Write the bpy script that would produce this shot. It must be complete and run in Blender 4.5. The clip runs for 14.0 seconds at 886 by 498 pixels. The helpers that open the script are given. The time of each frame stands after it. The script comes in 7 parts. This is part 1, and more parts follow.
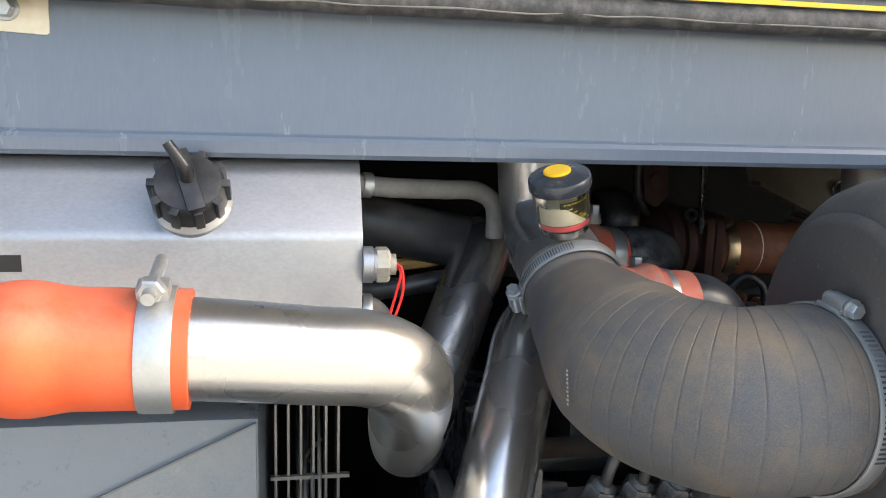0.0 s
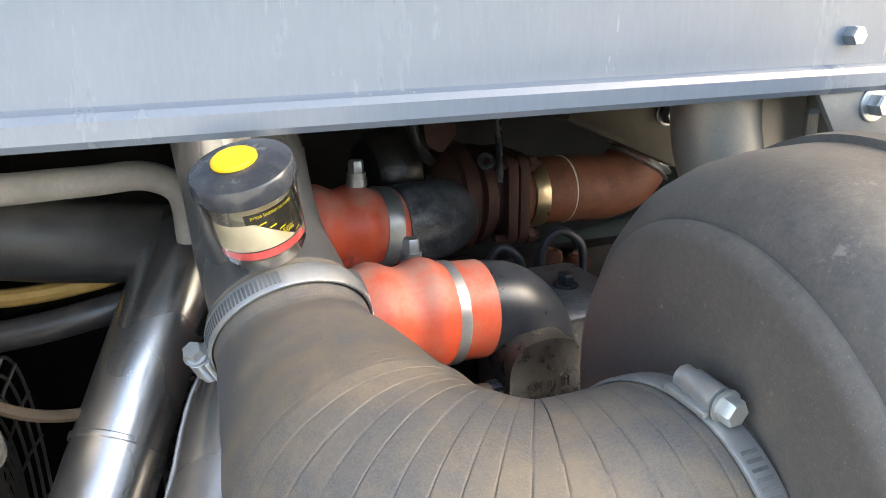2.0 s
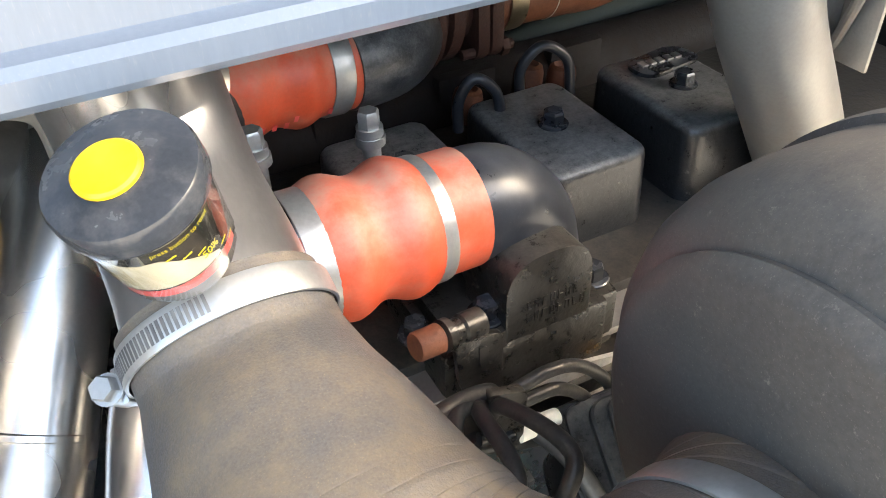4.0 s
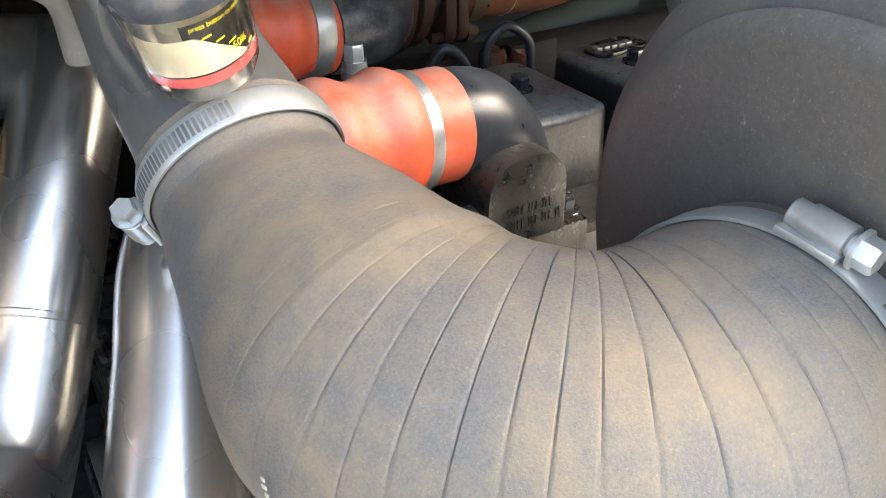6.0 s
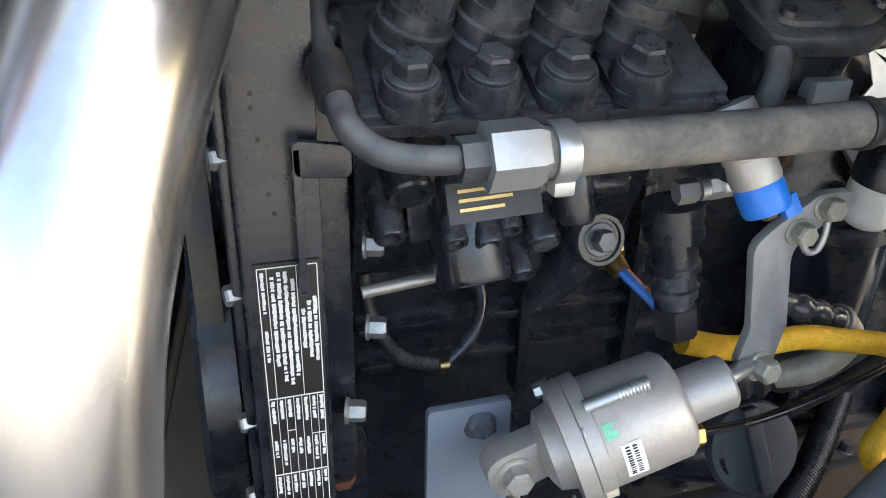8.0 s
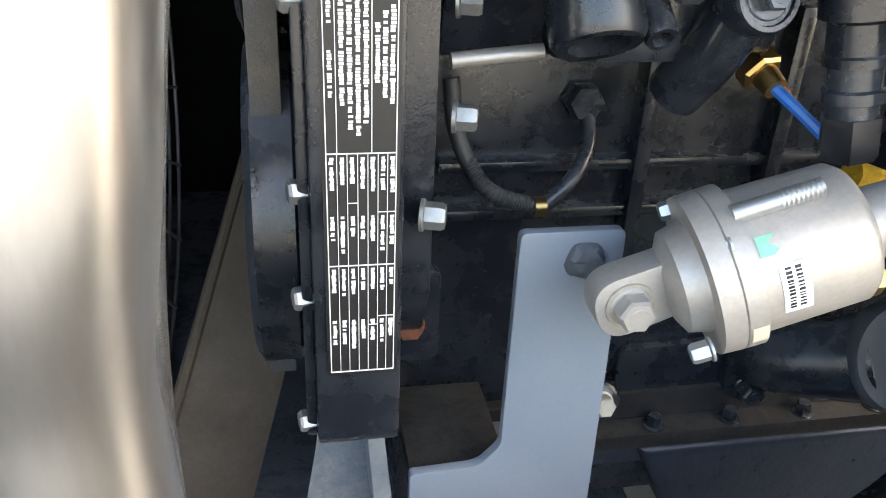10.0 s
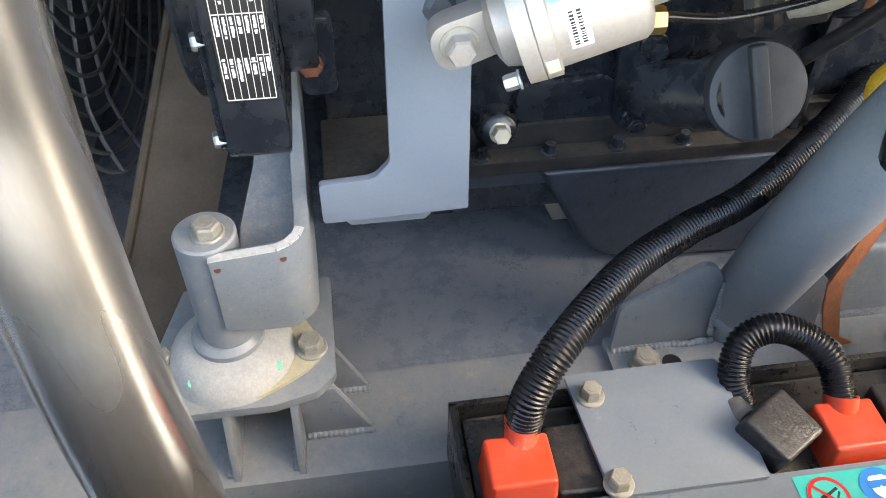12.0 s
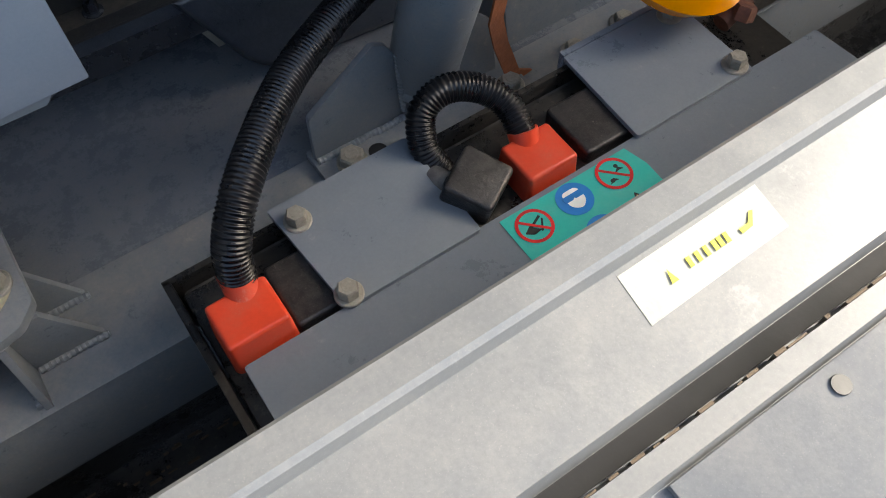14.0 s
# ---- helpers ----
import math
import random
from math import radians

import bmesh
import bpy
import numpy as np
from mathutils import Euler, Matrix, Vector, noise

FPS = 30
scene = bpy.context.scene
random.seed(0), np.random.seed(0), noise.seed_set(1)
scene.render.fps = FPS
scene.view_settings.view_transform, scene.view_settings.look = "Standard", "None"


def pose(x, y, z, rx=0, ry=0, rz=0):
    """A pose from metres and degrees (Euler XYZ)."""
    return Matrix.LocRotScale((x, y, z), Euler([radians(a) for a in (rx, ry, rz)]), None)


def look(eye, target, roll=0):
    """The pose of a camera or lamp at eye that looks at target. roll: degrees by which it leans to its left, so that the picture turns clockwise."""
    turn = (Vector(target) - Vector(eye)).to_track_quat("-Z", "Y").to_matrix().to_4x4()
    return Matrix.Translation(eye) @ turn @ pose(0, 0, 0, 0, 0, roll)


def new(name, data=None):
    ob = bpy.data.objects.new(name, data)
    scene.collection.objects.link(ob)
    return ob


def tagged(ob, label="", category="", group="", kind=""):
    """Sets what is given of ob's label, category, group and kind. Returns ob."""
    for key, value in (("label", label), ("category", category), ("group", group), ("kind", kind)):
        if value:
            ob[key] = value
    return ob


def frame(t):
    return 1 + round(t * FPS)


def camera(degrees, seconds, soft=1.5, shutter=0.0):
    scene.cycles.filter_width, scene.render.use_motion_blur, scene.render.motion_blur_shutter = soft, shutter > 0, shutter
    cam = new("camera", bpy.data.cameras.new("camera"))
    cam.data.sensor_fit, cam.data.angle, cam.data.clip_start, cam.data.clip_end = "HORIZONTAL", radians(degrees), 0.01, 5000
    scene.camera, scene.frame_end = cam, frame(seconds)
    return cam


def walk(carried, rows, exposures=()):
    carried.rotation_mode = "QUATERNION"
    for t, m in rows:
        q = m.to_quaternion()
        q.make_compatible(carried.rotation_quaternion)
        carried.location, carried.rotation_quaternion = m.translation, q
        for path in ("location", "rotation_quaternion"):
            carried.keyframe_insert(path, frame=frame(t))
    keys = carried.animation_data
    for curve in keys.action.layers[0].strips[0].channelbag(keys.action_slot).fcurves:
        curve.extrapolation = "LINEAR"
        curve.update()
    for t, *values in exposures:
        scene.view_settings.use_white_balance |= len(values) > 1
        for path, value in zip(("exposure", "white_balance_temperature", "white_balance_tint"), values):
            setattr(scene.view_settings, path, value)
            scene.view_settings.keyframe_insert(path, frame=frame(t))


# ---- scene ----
cam = camera(57.60, 14.0, soft=1.0)
PATH = [
    (0, (-0.009, -0.034, 1.515), (0.342, 1.901, 1.153), 1.8),
    (0.5, (0.027, 0.067, 1.528), (0.621, 1.932, 1.116), 1.5),
    (0.8, (0.038, 0.12, 1.536), (0.645, 1.952, 1.011), 1.1),
    (1, (0.041, 0.154, 1.544), (0.674, 1.967, 0.984), 1.2),
    (1.5, (0.08, 0.194, 1.535), (0.82, 1.957, 0.95), 1.0),
    (2, (0.147, 0.211, 1.535), (0.871, 1.975, 0.934), -0.7),
    (2.2, (0.15, 0.228, 1.538), (0.881, 1.983, 0.916), 0.3),
    (2.5, (0.163, 0.272, 1.571), (0.906, 1.97, 0.821), 0.0),
    (3, (0.187, 0.35, 1.602), (0.918, 1.889, 0.556), -1.0),
    (3.5, (0.195, 0.373, 1.588), (0.884, 1.786, 0.351), -1.7),
    (3.7, (0.199, 0.373, 1.592), (0.886, 1.769, 0.336), -1.8),
    (5.8, (0.144, 0.313, 1.542), (1.0, 1.768, 0.469), -1.7),
    (6, (0.134, 0.307, 1.516), (1.015, 1.762, 0.463), -0.6),
    (6.2, (0.115, 0.299, 1.487), (1.03, 1.766, 0.482), -0.1),
    (6.4, (0.103, 0.286, 1.459), (1.045, 1.765, 0.497), -0.3),
    (6.6, (0.103, 0.276, 1.434), (1.038, 1.771, 0.49), -0.3),
    (7, (0.116, 0.256, 1.381), (1.004, 1.737, 0.372), 1.5),
    (7.5, (0.144, 0.248, 1.298), (0.886, 1.864, 0.383), 1.7),
    (8, (0.15, 0.257, 1.232), (0.673, 1.951, 0.306), 1.5),
    (8.2, (0.157, 0.272, 1.208), (0.565, 2.001, 0.288), 1.3),
    (10.3, (0.1517, 0.2902, 1.0868), (0.3229, 1.1557, 0.6160), 2.62),
    (10.5, (0.1549, 0.2724, 1.0773), (0.3178, 1.1131, 0.5609), 2.34),
    (11, (0.1678, 0.2177, 1.0707), (0.3263, 1.0274, 0.5058), 2.30),
    (11.5, (0.1954, 0.1902, 1.1214), (0.3312, 0.9926, 0.5403), 1.55),
    (12, (0.2223, 0.1925, 1.1500), (0.3316, 0.8858, 0.4377), 0.93),
    (12.5, (0.2327, 0.2314, 1.1405), (0.3125, 0.7612, 0.2961), 0.10),
    (13, (0.2514, 0.2508, 1.1186), (0.3314, 0.7162, 0.2371), -0.49),
    (13.5, (0.2708, 0.2382, 1.1223), (0.4432, 0.6847, 0.2443), -0.56),
    (14, (0.2902, 0.1946, 1.1416), (0.5776, 0.6150, 0.2810), -0.09),
]
EXPOSURE = [(t, e, k, 7) for t, e, k in ((0, 2.43, 6950), (1, 2.56, 6950), (1.5, 2.82, 7150), (2, 3.36, 7450), (3, 3.72, 7700), (3.7, 3.80, 7700), (5.8, 3.82, 7650), (6.5, 3.72, 7300), (7.0, 3.34, 7050), (7.5, 2.94, 6850), (8.2, 2.76, 6900), (10.3, 3.44, 7250), (12, 3.56, 7200), (13, 2.95, 7250), (13.5, 2.76, 7000), (14, 2.3, 6800))]
walk(cam, [(t, look(eye, target, roll)) for t, eye, target, roll in PATH], EXPOSURE)

# ---- world, sun ----
SUN_AZ, SUN_EL = radians(97), radians(38)
sun_dir = Vector((math.sin(SUN_AZ) * math.cos(SUN_EL), math.cos(SUN_AZ) * math.cos(SUN_EL), math.sin(SUN_EL)))
world = bpy.data.worlds.new("sky")
scene.world = world
world.use_nodes = True
sky = world.node_tree.nodes.new("ShaderNodeTexSky")
sky.sky_type, sky.sun_disc = "NISHITA", False
sky.sun_elevation, sky.sun_rotation = SUN_EL, SUN_AZ
sky.dust_density, sky.air_density = 4.0, 1.0
back = world.node_tree.nodes["Background"]
back.inputs["Strength"].default_value = 0.15
world.node_tree.links.new(sky.outputs[0], back.inputs["Color"])
sun = new("sun", bpy.data.lights.new("sun", "SUN"))
sun.data.energy, sun.data.angle, sun.data.color = 1.55, radians(0.6), (1.0, 0.95, 0.87)
sun.matrix_world = look(sun_dir * 10, (0, 0, 0))


# ---- materials ----
def material(name, color, rough=0.5, metal=0.0, dirt=None, dirt_amount=0.4, dirt_scale=30.0, grain=0.06, grain_scale=400.0,
             bump=0.05, bump_scale=300.0, coat=0.0, top_dust=0.0, rough_var=0.1, stretch=(1, 1, 1), spec=0.5, vary=0.0, specks=0.0, dust_color=(0.40, 0.36, 0.31), detail=5.0, scuff=0.0, scuff_scale=30.0):
    """Base colour with grain, patches of dirt, dust settled on upward faces, and fine relief; all in metres of the world."""
    m = bpy.data.materials.new(name)
    m.use_nodes = True
    t = m.node_tree
    n, l = t.nodes, t.links
    b = n["Principled BSDF"]
    geo = n.new("ShaderNodeNewGeometry")
    mp = n.new("ShaderNodeMapping")
    mp.inputs["Scale"].default_value = stretch
    l.new(geo.outputs["Position"], mp.inputs["Vector"])

    def noise_tex(scale, detail=4.0, rough_=0.6):
        x = n.new("ShaderNodeTexNoise")
        x.inputs["Scale"].default_value, x.inputs["Detail"].default_value, x.inputs["Roughness"].default_value = scale, detail, rough_
        l.new(mp.outputs[0], x.inputs["Vector"])
        return x

    def mix(fac, a, c, blend="MIX"):
        x = n.new("ShaderNodeMix")
        x.data_type, x.blend_type = "RGBA", blend
        for sock, val in ((x.inputs[0], fac), (x.inputs[6], a), (x.inputs[7], c)):
            if hasattr(val, "links"):
                l.new(val, sock)
            else:
                sock.default_value = val if isinstance(val, float) else (*val[:3], 1.0)
        return x.outputs[2]

    def ramp(sock, lo, hi):
        x = n.new("ShaderNodeMapRange")
        x.interpolation_type = "SMOOTHSTEP"
        x.inputs["From Min"].default_value, x.inputs["From Max"].default_value = lo, hi
        l.new(sock, x.inputs["Value"])
        return x

    col = color
    g = noise_tex(grain_scale, 3.0)
    dark = tuple(c * (1 - 3 * grain) for c in color)
    light = tuple(min(1.0, c * (1 + 3 * grain)) for c in color)
    col = mix(g.outputs["Fac"], dark, light)
    if vary:
        info = n.new("ShaderNodeObjectInfo")
        v = ramp(info.outputs["Random"], 0.0, 1.0)
        v.inputs["To Min"].default_value, v.inputs["To Max"].default_value = 0.0, vary
        col = mix(v.outputs[0], col, (0.0, 0.0, 0.0))
    big = noise_tex(dirt_scale, detail, 0.3 + 0.07 * detail)
    if dirt:
        d = ramp(big.outputs["Fac"], 0.38, 0.8)
        d.inputs["To Max"].default_value = dirt_amount
        col = mix(d.outputs[0], col, dirt)
    if top_dust:
        sep = n.new("ShaderNodeSeparateXYZ")
        l.new(geo.outputs["Normal"], sep.inputs[0])
        up = ramp(sep.outputs["Z"], 0.15, 0.95)
        up.inputs["To Max"].default_value = top_dust
        mul = n.new("ShaderNodeMath")
        mul.operation = "MULTIPLY"
        patch = ramp(big.outputs["Fac"], 0.2, 0.75)
        l.new(up.outputs[0], mul.inputs[0])
        l.new(patch.outputs[0], mul.inputs[1])
        col = mix(mul.outputs[0], col, dust_color)
        if metal:
            less = ramp(mul.outputs[0], 0.0, 1.0)
            less.inputs["To Min"].default_value, less.inputs["To Max"].default_value = metal, 0.0
            l.new(less.outputs[0], b.inputs["Metallic"])
    if specks:
        fine = noise_tex(1300.0, 2.0, 0.5)
        sp = ramp(fine.outputs["Fac"], 0.6, 0.78)
        sp.inputs["To Max"].default_value = specks
        col = mix(sp.outputs[0], col, dust_color)
    if scuff:
        worn = noise_tex(scuff_scale, 10.0, 0.78)
        scuffed = ramp(worn.outputs["Fac"], 0.60, 0.68)
        scuffed.inputs["To Max"].default_value = scuff
        col = mix(scuffed.outputs[0], col, dust_color)
    l.new(col, b.inputs["Base Color"])
    r = ramp(big.outputs["Fac"], 0.25, 0.75)
    r.inputs["To Min"].default_value, r.inputs["To Max"].default_value = max(0.02, rough - rough_var), min(1.0, rough + rough_var)
    l.new(r.outputs[0], b.inputs["Roughness"])
    if not (metal and top_dust):
        b.inputs["Metallic"].default_value = metal
    b.inputs["Coat Weight"].default_value = coat
    b.inputs["Specular IOR Level"].default_value = spec
    if bump:
        bn = noise_tex(bump_scale, 3.0)
        bu = n.new("ShaderNodeBump")
        bu.inputs["Strength"].default_value, bu.inputs["Distance"].default_value = bump, 0.002
        l.new(bn.outputs["Fac"], bu.inputs["Height"])
        l.new(bu.outputs[0], b.inputs["Normal"])
    return m


DUST = (0.36, 0.31, 0.25)
M = {
    "paint_beam": material("weathered_grey_blue_paint", (0.113, 0.140, 0.182), 0.24, dirt=(0.2, 0.21, 0.215), dirt_amount=0.10, dirt_scale=16, detail=6.0, grain=0.03, bump=0.008, stretch=(1, 1, 0.15), rough_var=0.07, specks=0.06),
    "paint": material("grey_blue_paint", (0.166, 0.190, 0.217), 0.34, dirt=(0.215, 0.23, 0.243), dirt_amount=0.3, dirt_scale=26, detail=7.0, grain=0.03, bump=0.03, top_dust=0.05, specks=0.12, scuff=0.22, scuff_scale=26, dust_color=(0.40, 0.39, 0.37)),
    "paint_dusty": material("grey_paint_dusty", (0.172, 0.192, 0.210), 0.38, dirt=(0.29, 0.27, 0.235), dirt_amount=0.6, dirt_scale=34, detail=8.0, grain=0.05, bump=0.06, top_dust=0.2, specks=0.28, rough_var=0.16, scuff=0.45, scuff_scale=34),
    "paint_floor": material("dark_grey_floor_paint", (0.128, 0.146, 0.170), 0.30, dirt=(0.21, 0.195, 0.17), dirt_amount=0.5, dirt_scale=20, detail=8.0, grain=0.06, bump=0.06, top_dust=0.1, specks=0.25, rough_var=0.16, scuff=0.3, scuff_scale=22),
    "paint_sun": material("pale_grey_paint", (0.124, 0.128, 0.130), 0.40, specks=0.22, dirt=(0.20, 0.193, 0.18), dirt_amount=0.55, dirt_scale=25, detail=8.0, grain=0.04, bump=0.04, rough_var=0.14, scuff=0.3, scuff_scale=26, dust_color=(0.30, 0.29, 0.27)),
    "alu": material("brushed_aluminium", (0.40, 0.40, 0.405), 0.44, 0.8, dirt=(0.28, 0.27, 0.25), dirt_amount=0.35, dirt_scale=18, detail=7.0, grain=0.06, bump=0.02, stretch=(0.6, 1, 1), specks=0.08, scuff=0.25, scuff_scale=24, dust_color=(0.30, 0.29, 0.27)),
    "steel": material("polished_steel", (0.57, 0.56, 0.54), 0.28, 0.95, dirt=(0.47, 0.455, 0.43), dirt_amount=0.4, dirt_scale=14, grain=0.04, bump=0.0, detail=2.0, rough_var=0.06, specks=0.04),
    "steel_worn": material("burnished_steel", (0.60, 0.59, 0.575), 0.24, 0.95, dirt=(0.46, 0.445, 0.42), dirt_amount=0.5, dirt_scale=16, grain=0.05, grain_scale=260, bump=0.0, detail=2.0, rough_var=0.07, stretch=(1, 1, 0.2), specks=0.08),
    "steel_dull": material("dull_steel", (0.23, 0.23, 0.238), 0.4, 0.85, dirt=(0.25, 0.2, 0.15), dirt_amount=0.5, dirt_scale=20, grain=0.05, bump=0.02, bump_scale=80),
    "steel_smoky": material("smoky_polished_steel", (0.44, 0.44, 0.445), 0.34, 0.9, dirt=(0.30, 0.29, 0.28), dirt_amount=0.5, dirt_scale=18, grain=0.04, bump=0.0, detail=2.5, rough_var=0.12, stretch=(1, 0.4, 0.4), specks=0.08),
    "chipped": material("bare_chipped_edge", (0.62, 0.63, 0.64), 0.45, dirt=(0.3, 0.32, 0.35), dirt_amount=0.8, dirt_scale=160, grain=0.08, bump=0.2, bump_scale=400),
    "pump_black": material("oily_black_casting", (0.020, 0.0225, 0.027), 0.36, dust_color=(0.30, 0.30, 0.30), dirt=(0.10, 0.105, 0.112), dirt_amount=0.6, dirt_scale=75, detail=7.0, grain=0.14, bump=0.2, bump_scale=240, top_dust=0.3, specks=0.2, rough_var=0.16, scuff=0.25, scuff_scale=80),
    "line_steel": material("dusty_dark_line", (0.040, 0.040, 0.041), 0.38, 0.3, dirt=(0.13, 0.125, 0.115), dirt_amount=0.5, dirt_scale=90, grain=0.12, bump=0.15, bump_scale=260, detail=7.0),
    "lever_grey": material("light_grey_steel", (0.30, 0.305, 0.31), 0.4, 0.35, dirt=(0.2, 0.19, 0.17), dirt_amount=0.4, dirt_scale=60, grain=0.05, bump=0.03),
    "grimy_rubber": material("smeared_black_rubber", (0.020, 0.022, 0.026), 0.36, dust_color=(0.30, 0.31, 0.33), dirt=(0.22, 0.225, 0.23), dirt_amount=0.7, dirt_scale=60, detail=8.0, grain=0.15, bump=0.15, top_dust=0.3, specks=0.25),
    "bare_edge": material("bare_pale_edge", (0.56, 0.54, 0.50), 0.5, dirt=(0.3, 0.28, 0.25), dirt_amount=0.6, dirt_scale=130, grain=0.08, bump=0.15, bump_scale=400),
    "grimy_paint": material("speckled_grey_paint", (0.15, 0.165, 0.178), 0.5, dirt=(0.34, 0.31, 0.26), dirt_amount=0.8, dirt_scale=70, detail=8.0, grain=0.08, bump=0.2, bump_scale=300, specks=0.4),
    "boot_black": material("dusty_black_boot", (0.011, 0.011, 0.012), 0.42, dirt=(0.07, 0.066, 0.06), dirt_amount=0.5, dirt_scale=120, detail=8.0, grain=0.2, bump=0.35, bump_scale=260, specks=0.12, top_dust=0.04, scuff=0.3, scuff_scale=90),
    "zinc_dull": material("dull_zinc_plate", (0.33, 0.335, 0.33), 0.4, 0.7, dirt=(0.22, 0.2, 0.17), dirt_amount=0.5, dirt_scale=90, grain=0.08),
    "ivory": material("ivory_fitting", (0.40, 0.36, 0.29), 0.5, 0.2, dirt=(0.22, 0.19, 0.15), dirt_amount=0.6, dirt_scale=120, grain=0.06, bump=0.05),
    "cover_black": material("brown_black_casting", (0.011, 0.0105, 0.010), 0.32, dust_color=(0.20, 0.175, 0.145), dirt=(0.045, 0.040, 0.034), dirt_amount=0.6, dirt_scale=70, detail=7.0, grain=0.12, bump=0.2, bump_scale=200, top_dust=0.22, specks=0.14, rough_var=0.12),
    "flange_brown": material("dark_brown_rusty_flange", (0.036, 0.0115, 0.0075), 0.75, dirt=(0.075, 0.026, 0.014), dirt_amount=0.7, dirt_scale=70, detail=7.0, grain=0.15, bump=0.4, bump_scale=250),
    "ledge_dust": material("dusty_paint_ledge", (0.085, 0.096, 0.112), 0.7, dirt=(0.135, 0.132, 0.124), dirt_amount=0.8, dirt_scale=120, detail=8.0, grain=0.1, bump=0.2),
    "bolt_dull": material("dirty_plated_bolt", (0.34, 0.32, 0.27), 0.48, 0.35, dirt=(0.20, 0.17, 0.12), dirt_amount=0.6, dirt_scale=140, detail=8.0, grain=0.08, bump=0.1),
    "isolator": material("stained_grey_rubber", (0.37, 0.37, 0.345), 0.6, dirt=(0.22, 0.215, 0.20), dirt_amount=0.7, dirt_scale=60, detail=9.0, grain=0.08, bump=0.15, specks=0.2),
    "foil": material("crinkled_bright_foil", (0.78, 0.77, 0.75), 0.38, 0.6, dirt=(0.5, 0.47, 0.42), dirt_amount=0.4, dirt_scale=80, grain=0.05, bump=0.6, bump_scale=160),
    "cream_duct": material("pale_beige_enamel", (0.56, 0.50, 0.39), 0.42, dirt=(0.38, 0.33, 0.25), dirt_amount=0.6, dirt_scale=40, detail=7.0, grain=0.04, bump=0.03),
    "gloss_black": material("glossy_blue_black_enamel", (0.010, 0.014, 0.022), 0.16, dirt=(0.03, 0.034, 0.04), dirt_amount=0.3, dirt_scale=50, detail=5.0, grain=0.08, bump=0.02),
    "bracket_paint": material("smooth_grey_blue_paint", (0.185, 0.212, 0.250), 0.40, dirt=(0.24, 0.25, 0.265), dirt_amount=0.3, dirt_scale=26, detail=7.0, grain=0.03, bump=0.03, top_dust=0.05, specks=0.12),
    "cap_grey": material("satin_dark_grey_cap", (0.042, 0.045, 0.050), 0.36, dirt=(0.085, 0.088, 0.09), dirt_amount=0.4, dirt_scale=60, detail=7.0, grain=0.08, bump=0.03, specks=0.1),
    "label_worn": material("worn_pale_label", (0.31, 0.31, 0.26), 0.5, grain=0.03, dirt=(0.24, 0.235, 0.20), dirt_amount=0.5, dirt_scale=60),
    "zinc": material("zinc_plate", (0.43, 0.445, 0.45), 0.38, 0.75, dirt=(0.36, 0.335, 0.28), dirt_amount=0.4, dirt_scale=60, grain=0.05),
    "rubber": material("dusty_black_rubber", (0.072, 0.073, 0.077), 0.62, dirt=(0.190, 0.138, 0.082), dirt_amount=0.9, dirt_scale=11, detail=6.5, grain=0.2, grain_scale=900, bump=0.25, bump_scale=1100, top_dust=0.22, spec=0.4, specks=0.3, dust_color=(0.30, 0.23, 0.15)),
    "rubber_hose": material("grey_rubber_hose", (0.085, 0.082, 0.078), 0.8, dirt=(0.3, 0.27, 0.22), dirt_amount=0.6, dirt_scale=40, grain=0.12, bump=0.1, top_dust=0.4, spec=0.3),
    "hose_pale": material("pale_dusty_hose", (0.2, 0.19, 0.175), 0.7, dirt=(0.08, 0.075, 0.07), dirt_amount=0.6, dirt_scale=50, grain=0.1, bump=0.1, top_dust=0.3),
    "rubber_dark": material("black_rubber_hose", (0.014, 0.015, 0.017), 0.5, dirt=(0.06, 0.06, 0.058), dirt_amount=0.6, dirt_scale=25, grain=0.12, bump=0.08, top_dust=0.18),
    "plastic": material("dark_brown_plastic", (0.060, 0.058, 0.0575), 0.6, specks=0.18, dirt=(0.13, 0.112, 0.092), dirt_amount=0.45, dirt_scale=14, detail=8.0, grain=0.1, bump=0.08, bump_scale=500, top_dust=0.2, spec=0.35, scuff=0.25, scuff_scale=70),
    "black": material("black_plastic", (0.018, 0.018, 0.02), 0.38, dirt=(0.12, 0.11, 0.1), dirt_amount=0.3, dirt_scale=40, grain=0.1, bump=0.05, top_dust=0.1),
    "engine": material("black_engine_paint", (0.0105, 0.013, 0.018), 0.27, specks=0.03, dust_color=(0.28, 0.29, 0.31), spec=0.6, dirt=(0.036, 0.040, 0.048), dirt_amount=0.5, dirt_scale=45, detail=5.0, grain=0.1, bump=0.1, bump_scale=180, top_dust=0.2, rough_var=0.10),
    "engine_flat": material("black_paint_worn", (0.036, 0.039, 0.045), 0.4, dust_color=(0.36, 0.35, 0.33), dirt=(0.15, 0.145, 0.135), dirt_amount=0.45, dirt_scale=35, grain=0.1, bump=0.15, bump_scale=180, top_dust=0.42, specks=0.15),
    "engine_top": material("dusty_black_casting", (0.013, 0.0145, 0.017), 0.34, dust_color=(0.30, 0.295, 0.28), dirt=(0.060, 0.061, 0.061), dirt_amount=0.6, dirt_scale=85, detail=8.0, grain=0.14, bump=0.22, bump_scale=180, top_dust=0.8, specks=0.2, scuff=0.3, scuff_scale=70),
